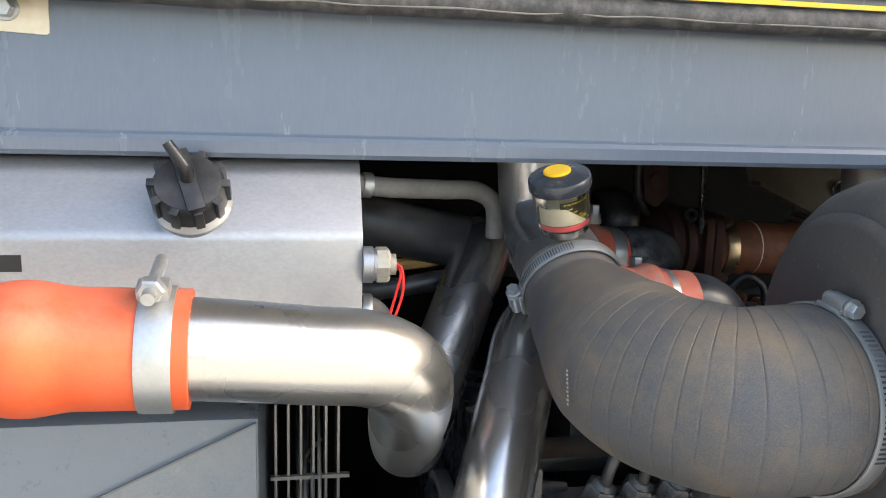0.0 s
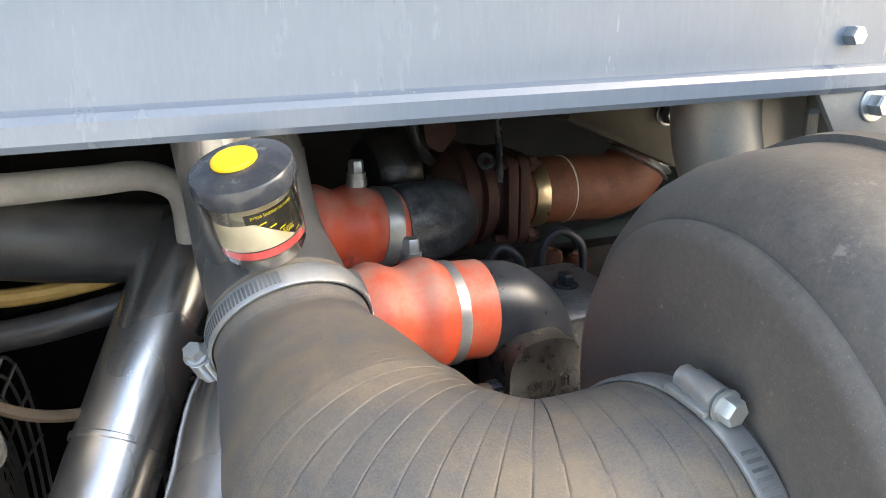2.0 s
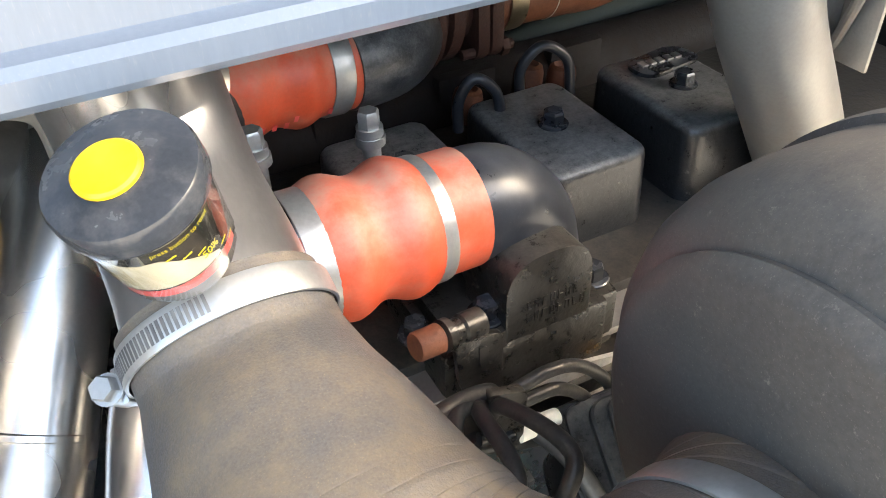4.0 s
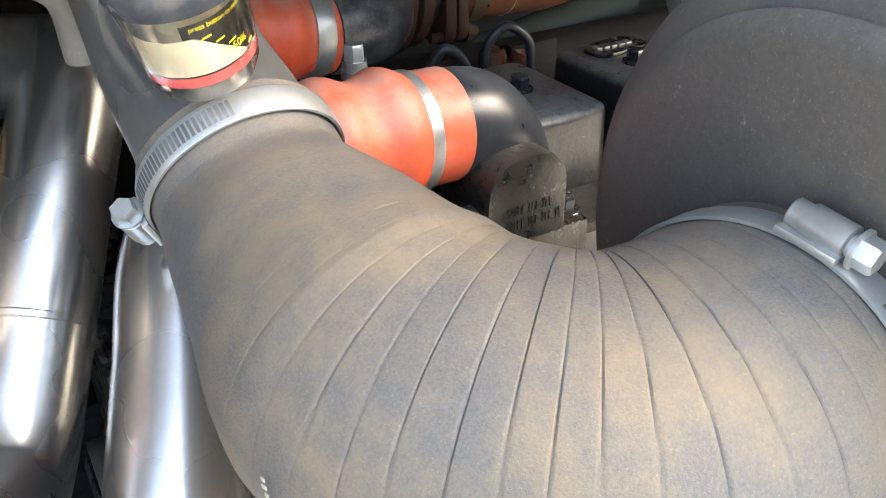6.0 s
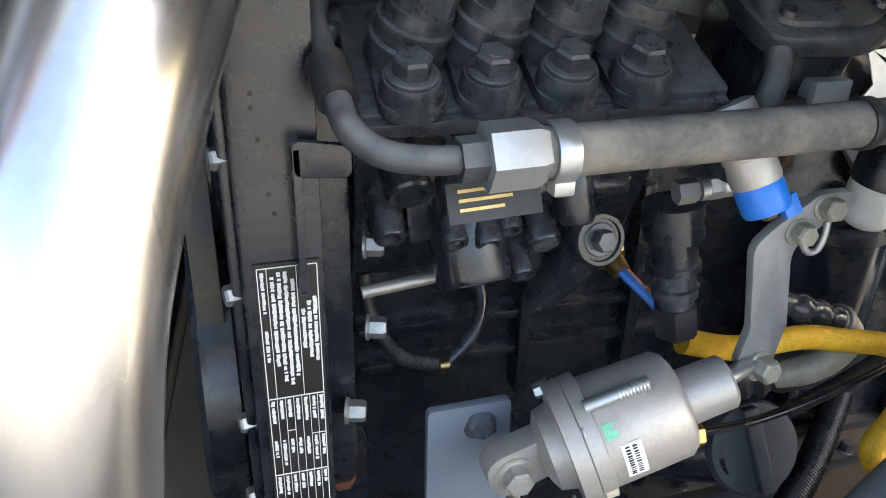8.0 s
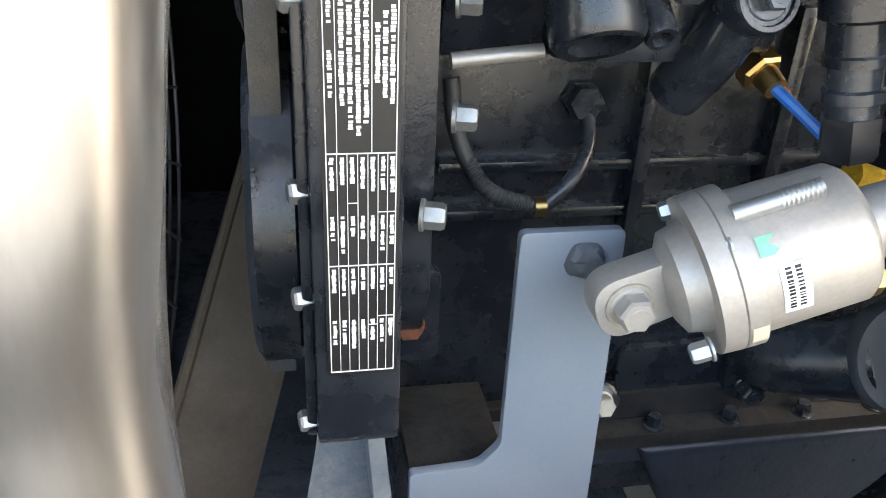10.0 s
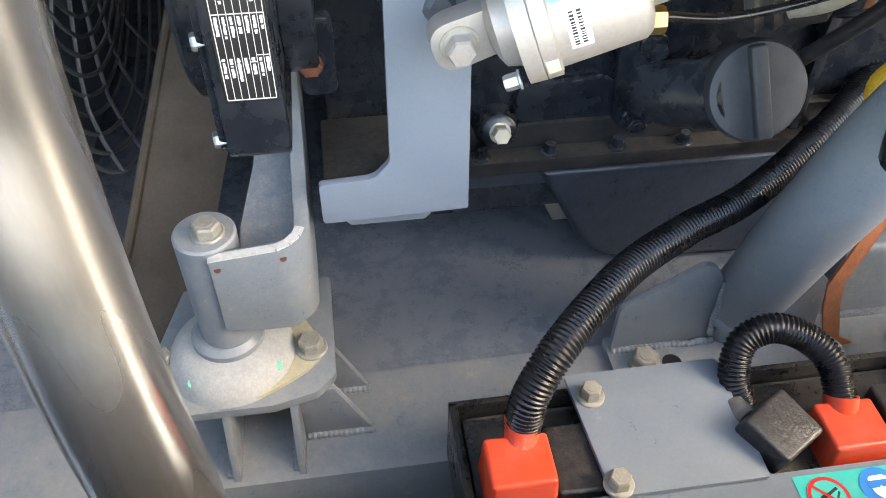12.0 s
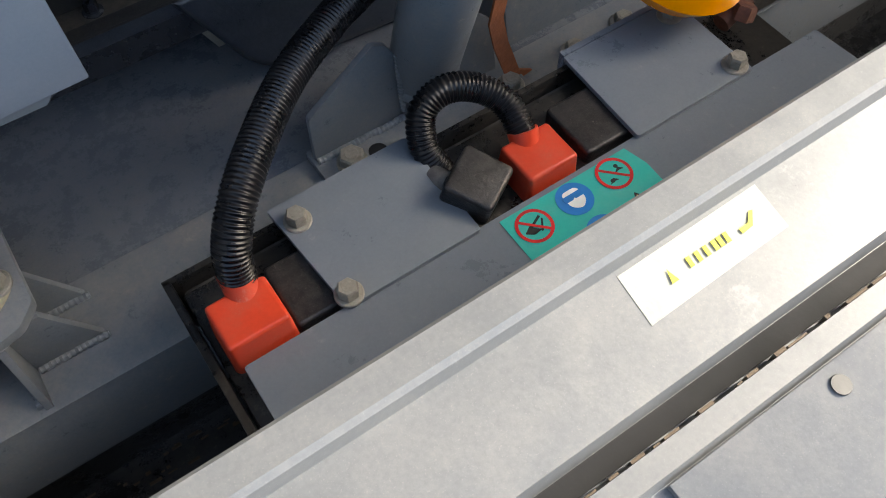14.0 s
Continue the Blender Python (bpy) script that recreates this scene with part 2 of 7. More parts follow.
    "elbow_paint": material("dusty_smooth_black_paint", (0.016, 0.019, 0.025), 0.34, dust_color=(0.20, 0.205, 0.21), dirt=(0.040, 0.044, 0.050), dirt_amount=0.6, dirt_scale=40, detail=4.0, grain=0.08, bump=0.04, bump_scale=180, top_dust=0.22, specks=0.12, rough_var=0.08),
    "pan_paint": material("dusty_blue_black_pan", (0.026, 0.033, 0.045), 0.34, dust_color=(0.26, 0.26, 0.26), dirt=(0.075, 0.084, 0.10), dirt_amount=0.5, dirt_scale=55, detail=8.0, grain=0.1, bump=0.15, bump_scale=180, top_dust=0.22, specks=0.12),
    "grimy": material("grimy_black_casting", (0.016, 0.0165, 0.018), 0.36, dust_color=(0.20, 0.165, 0.125), dirt=(0.075, 0.062, 0.046), dirt_amount=0.5, dirt_scale=60, detail=8.0, grain=0.12, bump=0.25, bump_scale=160, top_dust=0.3, specks=0.16),
    "dark_bolt": material("dark_phosphated_steel", (0.09, 0.097, 0.11), 0.32, 0.5, dirt=(0.05, 0.05, 0.05), dirt_amount=0.5, dirt_scale=90, grain=0.08),
    "red": material("red_silicone", (0.60, 0.075, 0.028), 0.5, dirt=(0.42, 0.24, 0.17), dirt_amount=0.5, dirt_scale=30, grain=0.05, bump=0.08, top_dust=0.75, dust_color=(0.40, 0.29, 0.23), specks=0.12),
    "orange": material("orange_silicone", (0.62, 0.088, 0.024), 0.5, dirt=(0.5, 0.16, 0.07), dirt_amount=0.4, dirt_scale=25, grain=0.03, bump=0.05, top_dust=0.25),
    "rust": material("rusty_iron", (0.15, 0.048, 0.021), 0.7, dirt=(0.06, 0.027, 0.019), dirt_amount=0.8, dirt_scale=40, grain=0.15, bump=0.3, bump_scale=250),
    # rust taken almost to black: the shade behind the head is coloured in
    "rust_shade": material("shade_dark_rust", (0.008, 0.0045, 0.0035), 0.85, dirt=(0.022, 0.010, 0.006), dirt_amount=0.7, dirt_scale=50, grain=0.15, bump=0.4, bump_scale=250),
    "brass": material("brass", (0.5, 0.34, 0.13), 0.35, 1.0, dirt=(0.2, 0.13, 0.06), dirt_amount=0.4, dirt_scale=80),
    "galv": material("grey_pipe", (0.33, 0.32, 0.3), 0.42, 0.6, dirt=DUST, dirt_amount=0.4, dirt_scale=25, grain=0.06, bump=0.05, top_dust=0.3),
    "cream": material("cream_coat", (0.62, 0.57, 0.44), 0.6, dirt=(0.4, 0.34, 0.22), dirt_amount=0.6, dirt_scale=50, grain=0.05, bump=0.1, top_dust=0.2),
    "flange_cream": material("yellow_stained_flange", (0.42, 0.37, 0.235), 0.55, dirt=(0.26, 0.25, 0.215), dirt_amount=0.8, dirt_scale=45, detail=8.0, grain=0.06, bump=0.1),
    "cast_alu": material("cast_aluminium", (0.43, 0.40, 0.365), 0.5, 0.5, dirt=(0.3, 0.27, 0.22), dirt_amount=0.35, dirt_scale=40, grain=0.05, bump=0.05),
    "white": material("white_enamel", (0.8, 0.8, 0.78), 0.35, dirt=(0.5, 0.47, 0.4), dirt_amount=0.3, dirt_scale=40, grain=0.02),
    "yellow": material("yellow_braid", (0.75, 0.42, 0.02), 0.6, dirt=(0.4, 0.22, 0.02), dirt_amount=0.5, dirt_scale=120, grain=0.1, bump=0.5, bump_scale=500),
    "yellow_button": material("yellow_button", (0.80, 0.46, 0.012), 0.4, grain=0.02, dirt=(0.85, 0.6, 0.1), dirt_amount=0.3),
    "blue": material("blue_plastic", (0.01, 0.16, 0.6), 0.4, dirt=(0.2, 0.25, 0.35), dirt_amount=0.3),
    "red_plastic": material("red_terminal_boot", (0.62, 0.055, 0.02), 0.42, dirt=(0.45, 0.14, 0.09), dirt_amount=0.35, dirt_scale=60, grain=0.03, bump=0.05, scuff=0.3, scuff_scale=60, dust_color=(0.55, 0.36, 0.30)),
    "red_wire": material("red_wire", (0.7, 0.02, 0.015), 0.4, grain=0.02),
    "tan": material("dusty_tan", (0.085, 0.058, 0.034), 0.8, dirt=(0.05, 0.036, 0.024), dirt_amount=0.6, dirt_scale=24, grain=0.1, bump=0.15),
    "conduit": material("black_conduit", (0.006, 0.006, 0.007), 0.28, grain=0.1, bump=0.0, dirt=(0.03, 0.03, 0.03), dirt_amount=0.15, dirt_scale=50, spec=0.4),
    "tray": material("oily_black_tray", (0.010, 0.0095, 0.009), 0.3, dirt=(0.060, 0.053, 0.042), dirt_amount=0.7, dirt_scale=24, detail=8.0, grain=0.1, bump=0.15, bump_scale=120, scuff=0.35, scuff_scale=24, dust_color=(0.17, 0.15, 0.115)),
    "foam": material("dark_foam", (0.04, 0.037, 0.034), 0.95, dirt=(0.09, 0.075, 0.06), dirt_amount=0.6, dirt_scale=20, grain=0.1, bump=0.5, bump_scale=200),
    "seal": material("black_rubber_seal", (0.03, 0.03, 0.03), 0.6, dirt=(0.3, 0.28, 0.25), dirt_amount=0.35, dirt_scale=60, grain=0.15, bump=0.4, bump_scale=150),
    # near-black base: the bay's deep shade is put into this colour
    "wall": material("bay_shade_black", (0.004, 0.004, 0.004), 0.85, dirt=(0.008, 0.007, 0.006), dirt_amount=0.5, dirt_scale=10),
    "ground": material("pale_concrete", (0.38, 0.355, 0.31), 0.9, dirt=(0.24, 0.22, 0.19), dirt_amount=0.6, dirt_scale=1.5, grain=0.06, grain_scale=60, bump=0.3, bump_scale=40),
    "strap": material("orange_brown_strap", (0.4, 0.13, 0.05), 0.8, dirt=(0.2, 0.1, 0.06), dirt_amount=0.5, dirt_scale=80, bump=0.4, bump_scale=300),
    "amber": material("amber_plastic", (0.9, 0.3, 0.0), 0.2, grain=0.02),
    "teal": material("teal_label", (0.03, 0.45, 0.38), 0.4, grain=0.02, dirt=(0.2, 0.45, 0.4), dirt_amount=0.3, dirt_scale=40),
    "sign_red": material("sign_red", (0.65, 0.02, 0.02), 0.4, grain=0.02),
    "sign_blue": material("sign_blue", (0.02, 0.2, 0.55), 0.4, grain=0.02),
    "sign_amber": material("sign_amber", (0.8, 0.42, 0.01), 0.4, grain=0.02),
    "ink": material("black_ink", (0.012, 0.012, 0.012), 0.45, grain=0.05),
    "print": material("white_print", (0.72, 0.72, 0.7), 0.45, grain=0.02),
    "label_white": material("white_label", (0.85, 0.84, 0.78), 0.5, grain=0.02),
    "print_yellow": material("yellow_print", (0.7, 0.6, 0.02), 0.5, grain=0.02),
    "pink": material("pink_print", (0.75, 0.1, 0.1), 0.4, grain=0.02),
    "tan_dark": material("dark_dusty_sheet", (0.050, 0.041, 0.030), 0.7, dirt=(0.13, 0.112, 0.08), dirt_amount=0.6, dirt_scale=35, detail=8.0, bump=0.1),
    "smoky": material("smoky_black_plastic", (0.03, 0.034, 0.042), 0.22, dirt=(0.14, 0.14, 0.14), dirt_amount=0.4, dirt_scale=60, grain=0.08),
    "tinted": material("heat_tinted_steel", (0.42, 0.34, 0.23), 0.34, 0.9, dirt=(0.3, 0.22, 0.14), dirt_amount=0.6, dirt_scale=40),
    "ochre": material("ochre_tape", (0.3, 0.18, 0.045), 0.7, dirt=(0.16, 0.1, 0.04), dirt_amount=0.5, dirt_scale=60),
    # green darkened in the base for the shade it lies in
    "green_pipe": material("shaded_green_lagging", (0.032, 0.043, 0.036), 0.8, dirt=(0.06, 0.055, 0.045), dirt_amount=0.5, dirt_scale=40),
    "green_dab": material("green_paint_dab", (0.2, 0.55, 0.35), 0.6, grain=0.1),
}
glass = bpy.data.materials.new("clear_plastic")
glass.use_nodes = True
gb = glass.node_tree.nodes["Principled BSDF"]
gb.inputs["Base Color"].default_value = (0.95, 0.93, 0.88, 1)
gb.inputs["Roughness"].default_value, gb.inputs["Transmission Weight"].default_value, gb.inputs["IOR"].default_value = 0.05, 1.0, 1.45
M["glass"] = glass


# ---- mesh helpers ----
def thing(name, base, label, category, group=""):
    """An Empty at the base of a thing, which parents its parts."""
    return tagged(place_at(new(name), base), label, category, group)


def place_at(ob, base):
    ob.location = base
    ob.empty_display_size = 0.05
    return ob


def part(name, bm, mat, parent=None, label="", angle=35.0, smooth=True):
    """Links a bmesh, given in world metres, as ONE mesh object under a thing or a part."""
    me = bpy.data.meshes.new(name)
    bmesh.ops.recalc_face_normals(bm, faces=bm.faces)
    bm.to_mesh(me)
    bm.free()
    if smooth:
        me.polygons.foreach_set("use_smooth", [True] * len(me.polygons))
        me.set_sharp_from_angle(angle=radians(angle))
    me.materials.append(M[mat])
    ob = new(name, me)
    if parent:
        ob.parent = parent
        if parent.parent is None:
            ob.matrix_parent_inverse = Matrix.Translation(-parent.location)
    if label:
        ob["label"] = label
    return ob


def join(*bms):
    out = bmesh.new()
    for b in bms:
        me = bpy.data.meshes.new("tmp")
        b.to_mesh(me)
        b.free()
        out.from_mesh(me)
        bpy.data.meshes.remove(me)
    return out


def box(x0, x1, y0, y1, z0, z1, bevel=0.0, seg=2):
    bm = bmesh.new()
    bmesh.ops.create_cube(bm, size=1.0, matrix=Matrix.LocRotScale(((x0 + x1) / 2, (y0 + y1) / 2, (z0 + z1) / 2), None, (x1 - x0, y1 - y0, z1 - z0)))
    if bevel:
        bmesh.ops.bevel(bm, geom=bm.edges[:], offset=bevel, segments=seg, affect="EDGES", profile=0.6)
    return bm


def slab(outline, axis, a, b, bevel=0.0, seg=2):
    """A flat outline, a list of 2D points, pulled from a to b along an axis (x: yz, y: xz, z: xy)."""
    def at(p, v):
        return {"x": (v, p[0], p[1]), "y": (p[0], v, p[1]), "z": (p[0], p[1], v)}[axis]
    bm = bmesh.new()
    lo = [bm.verts.new(at(p, a)) for p in outline]
    hi = [bm.verts.new(at(p, b)) for p in outline]
    bm.faces.new(lo)
    bm.faces.new(hi)
    for i in range(len(lo)):
        bm.faces.new((lo[i], lo[i - 1], hi[i - 1], hi[i]))
    bmesh.ops.recalc_face_normals(bm, faces=bm.faces)
    if bevel:
        ends = {v for v in lo}
        rim = [e for e in bm.edges if (e.verts[0] in ends) == (e.verts[1] in ends)]
        bmesh.ops.bevel(bm, geom=rim, offset=bevel, segments=seg, affect="EDGES", profile=0.6, clamp_overlap=True)
    return bm


def rounded(points, r, n=5):
    """A 2D outline with its corners rounded; r may be a list, one a corner."""
    out = []
    for i, p in enumerate(points):
        p = Vector(p)
        a, b = Vector(points[i - 1]) - p, Vector(points[(i + 1) % len(points)]) - p
        rr = r[i] if isinstance(r, (list, tuple)) else r
        rr = min(rr, a.length * 0.49, b.length * 0.49)
        if rr <= 0:
            out.append(tuple(p))
            continue
        s, e = p + a.normalized() * rr, p + b.normalized() * rr
        for k in range(n + 1):
            u = k / n
            out.append(tuple(s * (1 - u) ** 2 + p * 2 * u * (1 - u) + e * u * u))
    return out


def curve_points(ctrl, step=0.006):
    """Points along a smooth curve through the control points (centripetal Catmull-Rom), evenly spaced."""
    c = [Vector(p) for p in ctrl]
    c = [c[0] * 2 - c[1]] + c + [c[-1] * 2 - c[-2]]
    dense = []
    for i in range(1, len(c) - 2):
        p0, p1, p2, p3 = c[i - 1:i + 3]
        t0 = 0.0
        t1 = t0 + max(1e-6, (p1 - p0).length) ** 0.5
        t2 = t1 + max(1e-6, (p2 - p1).length) ** 0.5
        t3 = t2 + max(1e-6, (p3 - p2).length) ** 0.5
        n = max(24, int((p2 - p1).length / step * 1.5))
        for k in range(n):
            t = t1 + (t2 - t1) * k / n
            a1 = p0 * ((t1 - t) / (t1 - t0)) + p1 * ((t - t0) / (t1 - t0))
            a2 = p1 * ((t2 - t) / (t2 - t1)) + p2 * ((t - t1) / (t2 - t1))
            a3 = p2 * ((t3 - t) / (t3 - t2)) + p3 * ((t - t2) / (t3 - t2))
            b1 = a1 * ((t2 - t) / (t2 - t0)) + a2 * ((t - t0) / (t2 - t0))
            b2 = a2 * ((t3 - t) / (t3 - t1)) + a3 * ((t - t1) / (t3 - t1))
            dense.append(b1 * ((t2 - t) / (t2 - t1)) + b2 * ((t - t1) / (t2 - t1)))
    dense.append(c[-2])
    lens = [0.0]
    for a, b in zip(dense, dense[1:]):
        lens.append(lens[-1] + (b - a).length)
    n = max(2, int(lens[-1] / step))
    out, j = [], 0
    for k in range(n + 1):
        want = lens[-1] * k / n
        while j < len(lens) - 2 and lens[j + 1] < want:
            j += 1
        u = (want - lens[j]) / max(1e-9, lens[j + 1] - lens[j])
        out.append(dense[j].lerp(dense[j + 1], min(1, u)))
    return out


def frames_along(pts):
    tang = [(pts[min(i + 1, len(pts) - 1)] - pts[max(i - 1, 0)]).normalized() for i in range(len(pts))]
    ref = Vector((0, 0, 1)) if abs(tang[0].z) < 0.9 else Vector((0, 1, 0))
    u = tang[0].cross(ref).normalized()
    out = []
    for i, t in enumerate(tang):
        u = (u - t * u.dot(t)).normalized()
        out.append((pts[i], t, u, t.cross(u)))
    return out


def tube(ctrl, r, seg=20, step=0.006, caps=True, wobble=None):
    """A tube along a smooth curve. r: radius, or a function of the length so far and of the whole; wobble: a function of (length, angle) added to it."""
    pts = curve_points(ctrl, step)
    total = sum((b - a).length for a, b in zip(pts, pts[1:]))
    bm = bmesh.new()
    rings, run = [], 0.0
    for i, (p, t, u, v) in enumerate(frames_along(pts)):
        if i:
            run += (pts[i] - pts[i - 1]).length
        rad = r(run, total) if callable(r) else r
        ring = []
        for k in range(seg):
            a = 2 * math.pi * k / seg
            rr = rad + (wobble(run, a) if wobble else 0.0)
            ring.append(bm.verts.new(p + (u * math.cos(a) + v * math.sin(a)) * rr))
        rings.append(ring)
    for a, b in zip(rings, rings[1:]):
        for k in range(seg):
            bm.faces.new((a[k - 1], a[k], b[k], b[k - 1]))
    if caps:
        bm.faces.new(rings[0])
        bm.faces.new(rings[-1])
    return bm


def turned(profile, centre, axis, seg=28, closed=True):
    """A body of revolution: profile of (distance along the axis, radius)."""
    axis = Vector(axis).normalized()
    ref = Vector((0, 0, 1)) if abs(axis.z) < 0.9 else Vector((0, 1, 0))
    u = axis.cross(ref).normalized()
    v = axis.cross(u)
    c = Vector(centre)
    bm = bmesh.new()
    rings = []
    for d, r in profile:
        if r <= 1e-6:
            rings.append([bm.verts.new(c + axis * d)])
        else:
            rings.append([bm.verts.new(c + axis * d + (u * math.cos(2 * math.pi * k / seg) + v * math.sin(2 * math.pi * k / seg)) * r) for k in range(seg)])
    for a, b in zip(rings, rings[1:]):
        for k in range(seg):
            if len(a) == 1 and len(b) == 1:
                continue
            if len(a) == 1:
                bm.faces.new((a[0], b[k], b[k - 1]))
            elif len(b) == 1:
                bm.faces.new((a[k - 1], a[k], b[0]))
            else:
                bm.faces.new((a[k - 1], a[k], b[k], b[k - 1]))
    if closed:
        for ring in (rings[0], rings[-1]):
            if len(ring) > 1:
                bm.faces.new(ring)
    return bm


def hexagon(centre, axis, r, h, seg=6):
    """A hexagon head or nut with a chamfered crown."""
    return turned([(0, r), (h * 0.82, r), (h, r * 0.86)], centre, axis, seg)


def bolt(centre, axis, r, parent, mat="zinc", washer=1.45, h=None, label=""):
    """A hexagon bolt head on a washer, its washer's underside at centre."""
    a = Vector(axis).normalized()
    h = h or r * 1.2
    c = Vector(centre)
    w = turned([(0, r * washer), (r * 0.22, r * washer), (r * 0.3, r * washer * 0.93)], c - a * 0.0005, a, 20)
    head = hexagon(c + a * r * 0.25, a, r, h)
    dot = turned([(0, r * 0.55), (r * 0.05, r * 0.5), (r * 0.05, 0)], c + a * (r * 0.25 + h - 0.0002), a, 16)
    return part("bolt", join(w, head, dot), mat, parent, label, 25)


def band(centre, axis, r, width, parent, mat="zinc", thick=0.0012, name="band", label=""):
    """A thin round band about an axis."""
    w = width / 2
    prof = [(-w, r), (-w, r + thick), (-w * 0.8, r + thick * 1.3), (w * 0.8, r + thick * 1.3), (w, r + thick), (w, r)]
    return part(name, turned(prof, centre, axis, 56, closed=False), mat, parent, label, 30)


def cushion(x0, x1, y0, y1, z0, z1, corner, r, flare=0.0):
    """An upright box with rounded corners and a softly rounded top edge; flare widens its foot."""
    bm = bmesh.new()
    rings = []
    for z, d in [(z0, -flare), (z1 - r, 0.0)] + [(z1 - r + r * math.sin(a), r * (1 - math.cos(a))) for a in (0.4, 0.8, 1.2, math.pi / 2)]:
        c = max(0.002, corner - d)
        pts = []
        for cx, cy, a0 in ((x1 - d - c, y1 - d - c, 0), (x0 + d + c, y1 - d - c, 90), (x0 + d + c, y0 + d + c, 180), (x1 - d - c, y0 + d + c, 270)):
            for k in range(7):
                a = radians(a0 + 15 * k)
                pts.append(bm.verts.new((cx + c * math.cos(a), cy + c * math.sin(a), z)))
        rings.append(pts)
    for p, q in zip(rings, rings[1:]):
        for k in range(len(p)):
            bm.faces.new((p[k - 1], p[k], q[k], q[k - 1]))
    bm.faces.new(rings[0])
    bm.faces.new(rings[-1])
    return bm


def oriented(bm, origin, xdir, zdir):
    """Turns a bmesh built about the origin so that its x and z point as given, and moves it."""
    z = Vector(zdir).normalized()
    x = Vector(xdir)
    x = (x - z * x.dot(z)).normalized()
    y = z.cross(x)
    m = Matrix((x, y, z)).transposed().to_4x4()
    m.translation = origin
    bmesh.ops.transform(bm, matrix=m, verts=bm.verts)
    return bm


def structure(name, bm, mat, label):
    return tagged(part(name, bm, mat), label, name.split("_")[0], kind="structure")


def strip_profile(profile, x0, x1, thick):
    """A bent sheet: an open profile of (y, z) points pulled along x, with thickness."""
    p = [Vector(q) for q in profile]
    nrm = []
    for i in range(len(p)):
        d = (p[min(i + 1, len(p) - 1)] - p[max(i - 1, 0)]).normalized()
        nrm.append(Vector((-d.y, d.x)))
    return slab([tuple(q) for q in p] + [tuple(q + k * thick) for q, k in reversed(list(zip(p, nrm)))], "x", x0, x1)


# ---- scene parts ----
# ---- the setting: ground, canopy, floor pans ----
structure("ground", box(-60, 60, -60, 60, -0.3, 0.0), "ground", "pale sunlit concrete yard")
beam = thing("canopy_beam", (0.2, 0.66, 1.466), "grey-blue painted sheet-metal canopy beam with a folded lower lip", "canopy beam")
beam["kind"] = "structure"
part("face", strip_profile([(0.72, 1.466), (0.652, 1.466), (0.6455, 1.4665), (0.6440, 1.4685), (0.6435, 1.4775), (0.6450, 1.4795), (0.6505, 1.4812), (0.6525, 1.4835), (0.6530, 1.49), (0.6530, 1.63), (0.70, 1.64)], -0.9, 1.5, 0.0025), "paint_beam", beam)
fe = []
x = -0.9
rf = random.Random(21)
while x < 1.5:
    w = rf.uniform(0.006, 0.05)
    d = rf.uniform(0.0001, 0.0011)
    fe.append(slab([(0.6433, 1.4776), (0.6441, 1.4794), (0.6450 + d, 1.4800 + 0.3 * d), (0.6450 + d, 1.4796 + 0.3 * d), (0.6437, 1.4772)], "x", x, x + w))
    x += w + rf.uniform(0.0, 0.010)
part("ledge", slab([(0.6456, 1.4803), (0.6502, 1.4820), (0.6521, 1.4842), (0.6526, 1.4842), (0.6506, 1.4808), (0.6456, 1.4790)], "x", -0.9, 1.5), "ledge_dust", beam, "dust settled on the folded ledge")
part("fold_edge", join(*fe), "chipped", beam, "pale chipped paint along the fold")
plate = part("hinge_plate", slab(rounded([(-0.30, 1.560), (-0.198, 1.555), (-0.198, 1.59), (-0.30, 1.60)], 0.004), "y", 0.649, 0.6525, 0.0006), "cream", beam, "small cream-coloured plate")
bolt((-0.228, 0.649, 1.574), (0, -1, 0), 0.0075, plate, washer=1.3)
bolt((0.645, 0.6525, 1.504), (0, -1, 0), 0.0075, beam, washer=1.9)
seal = thing("door_seal", (0.2, 0.63, 1.59), "cracked black rubber door seal along the canopy beam", "seal")
part("bead", tube([(-0.9, 0.628, 1.592), (0.3, 0.628, 1.592), (1.5, 0.628, 1.592)], 0.0125, 14, 0.02, wobble=lambda s, a: 0.0011 * noise.noise((s * 60, math.cos(a) * 3, math.sin(a) * 3))), "seal", seal)
part("stripe", box(-0.9, 1.5, 0.6175, 0.6195, 1.6035, 1.6075), "yellow_button", seal, "thin yellow edging")
door = thing("canopy_door", (0.2, 0.6, 1.62), "raised gull-wing canopy door lined with dark foam", "door")
part("lining", slab([(0.64, 1.618), (0.26, 2.42), (0.236, 2.43), (0.617, 1.63)], "x", -0.9, 1.64), "foam", door)
part("skin", slab([(0.668, 1.63), (0.29, 2.425), (0.262, 2.421), (0.642, 1.619)], "x", -0.92, 1.66), "paint_sun", door)
# unseen walls and roof closing the bay; their near-black stands for shade
structure("wall_back", box(-0.95, 1.6, 1.5, 1.53, 0.45, 1.75), "wall", "unseen wall closing the bay behind the engine, shade in its colour")
structure("wall_side", box(-0.98, -0.95, 0.3, 1.53, 0.45, 1.75), "wall", "unseen end wall closing the canopy, shade in its colour")
# unseen, added: its edge and height keep the sun off the engine
structure("wall_end", box(1.6, 1.63, 0.22, 1.53, 0.45, 2.02), "wall", "unseen end wall closing the canopy, shade in its colour")
# the second box is added to stop skylight leaking in above the beam
structure("roof", join(box(-0.95, 1.6, 0.665, 1.53, 1.68, 1.7), box(-0.95, 1.6, 0.674, 0.72, 1.643, 1.68)), "wall", "unseen near-black canopy roof, closing out the sky")
structure("floor", box(-0.95, 1.6, 0.612, 1.5, 0.555, 0.572), "paint_floor", "grey-painted floor pan under the engine")

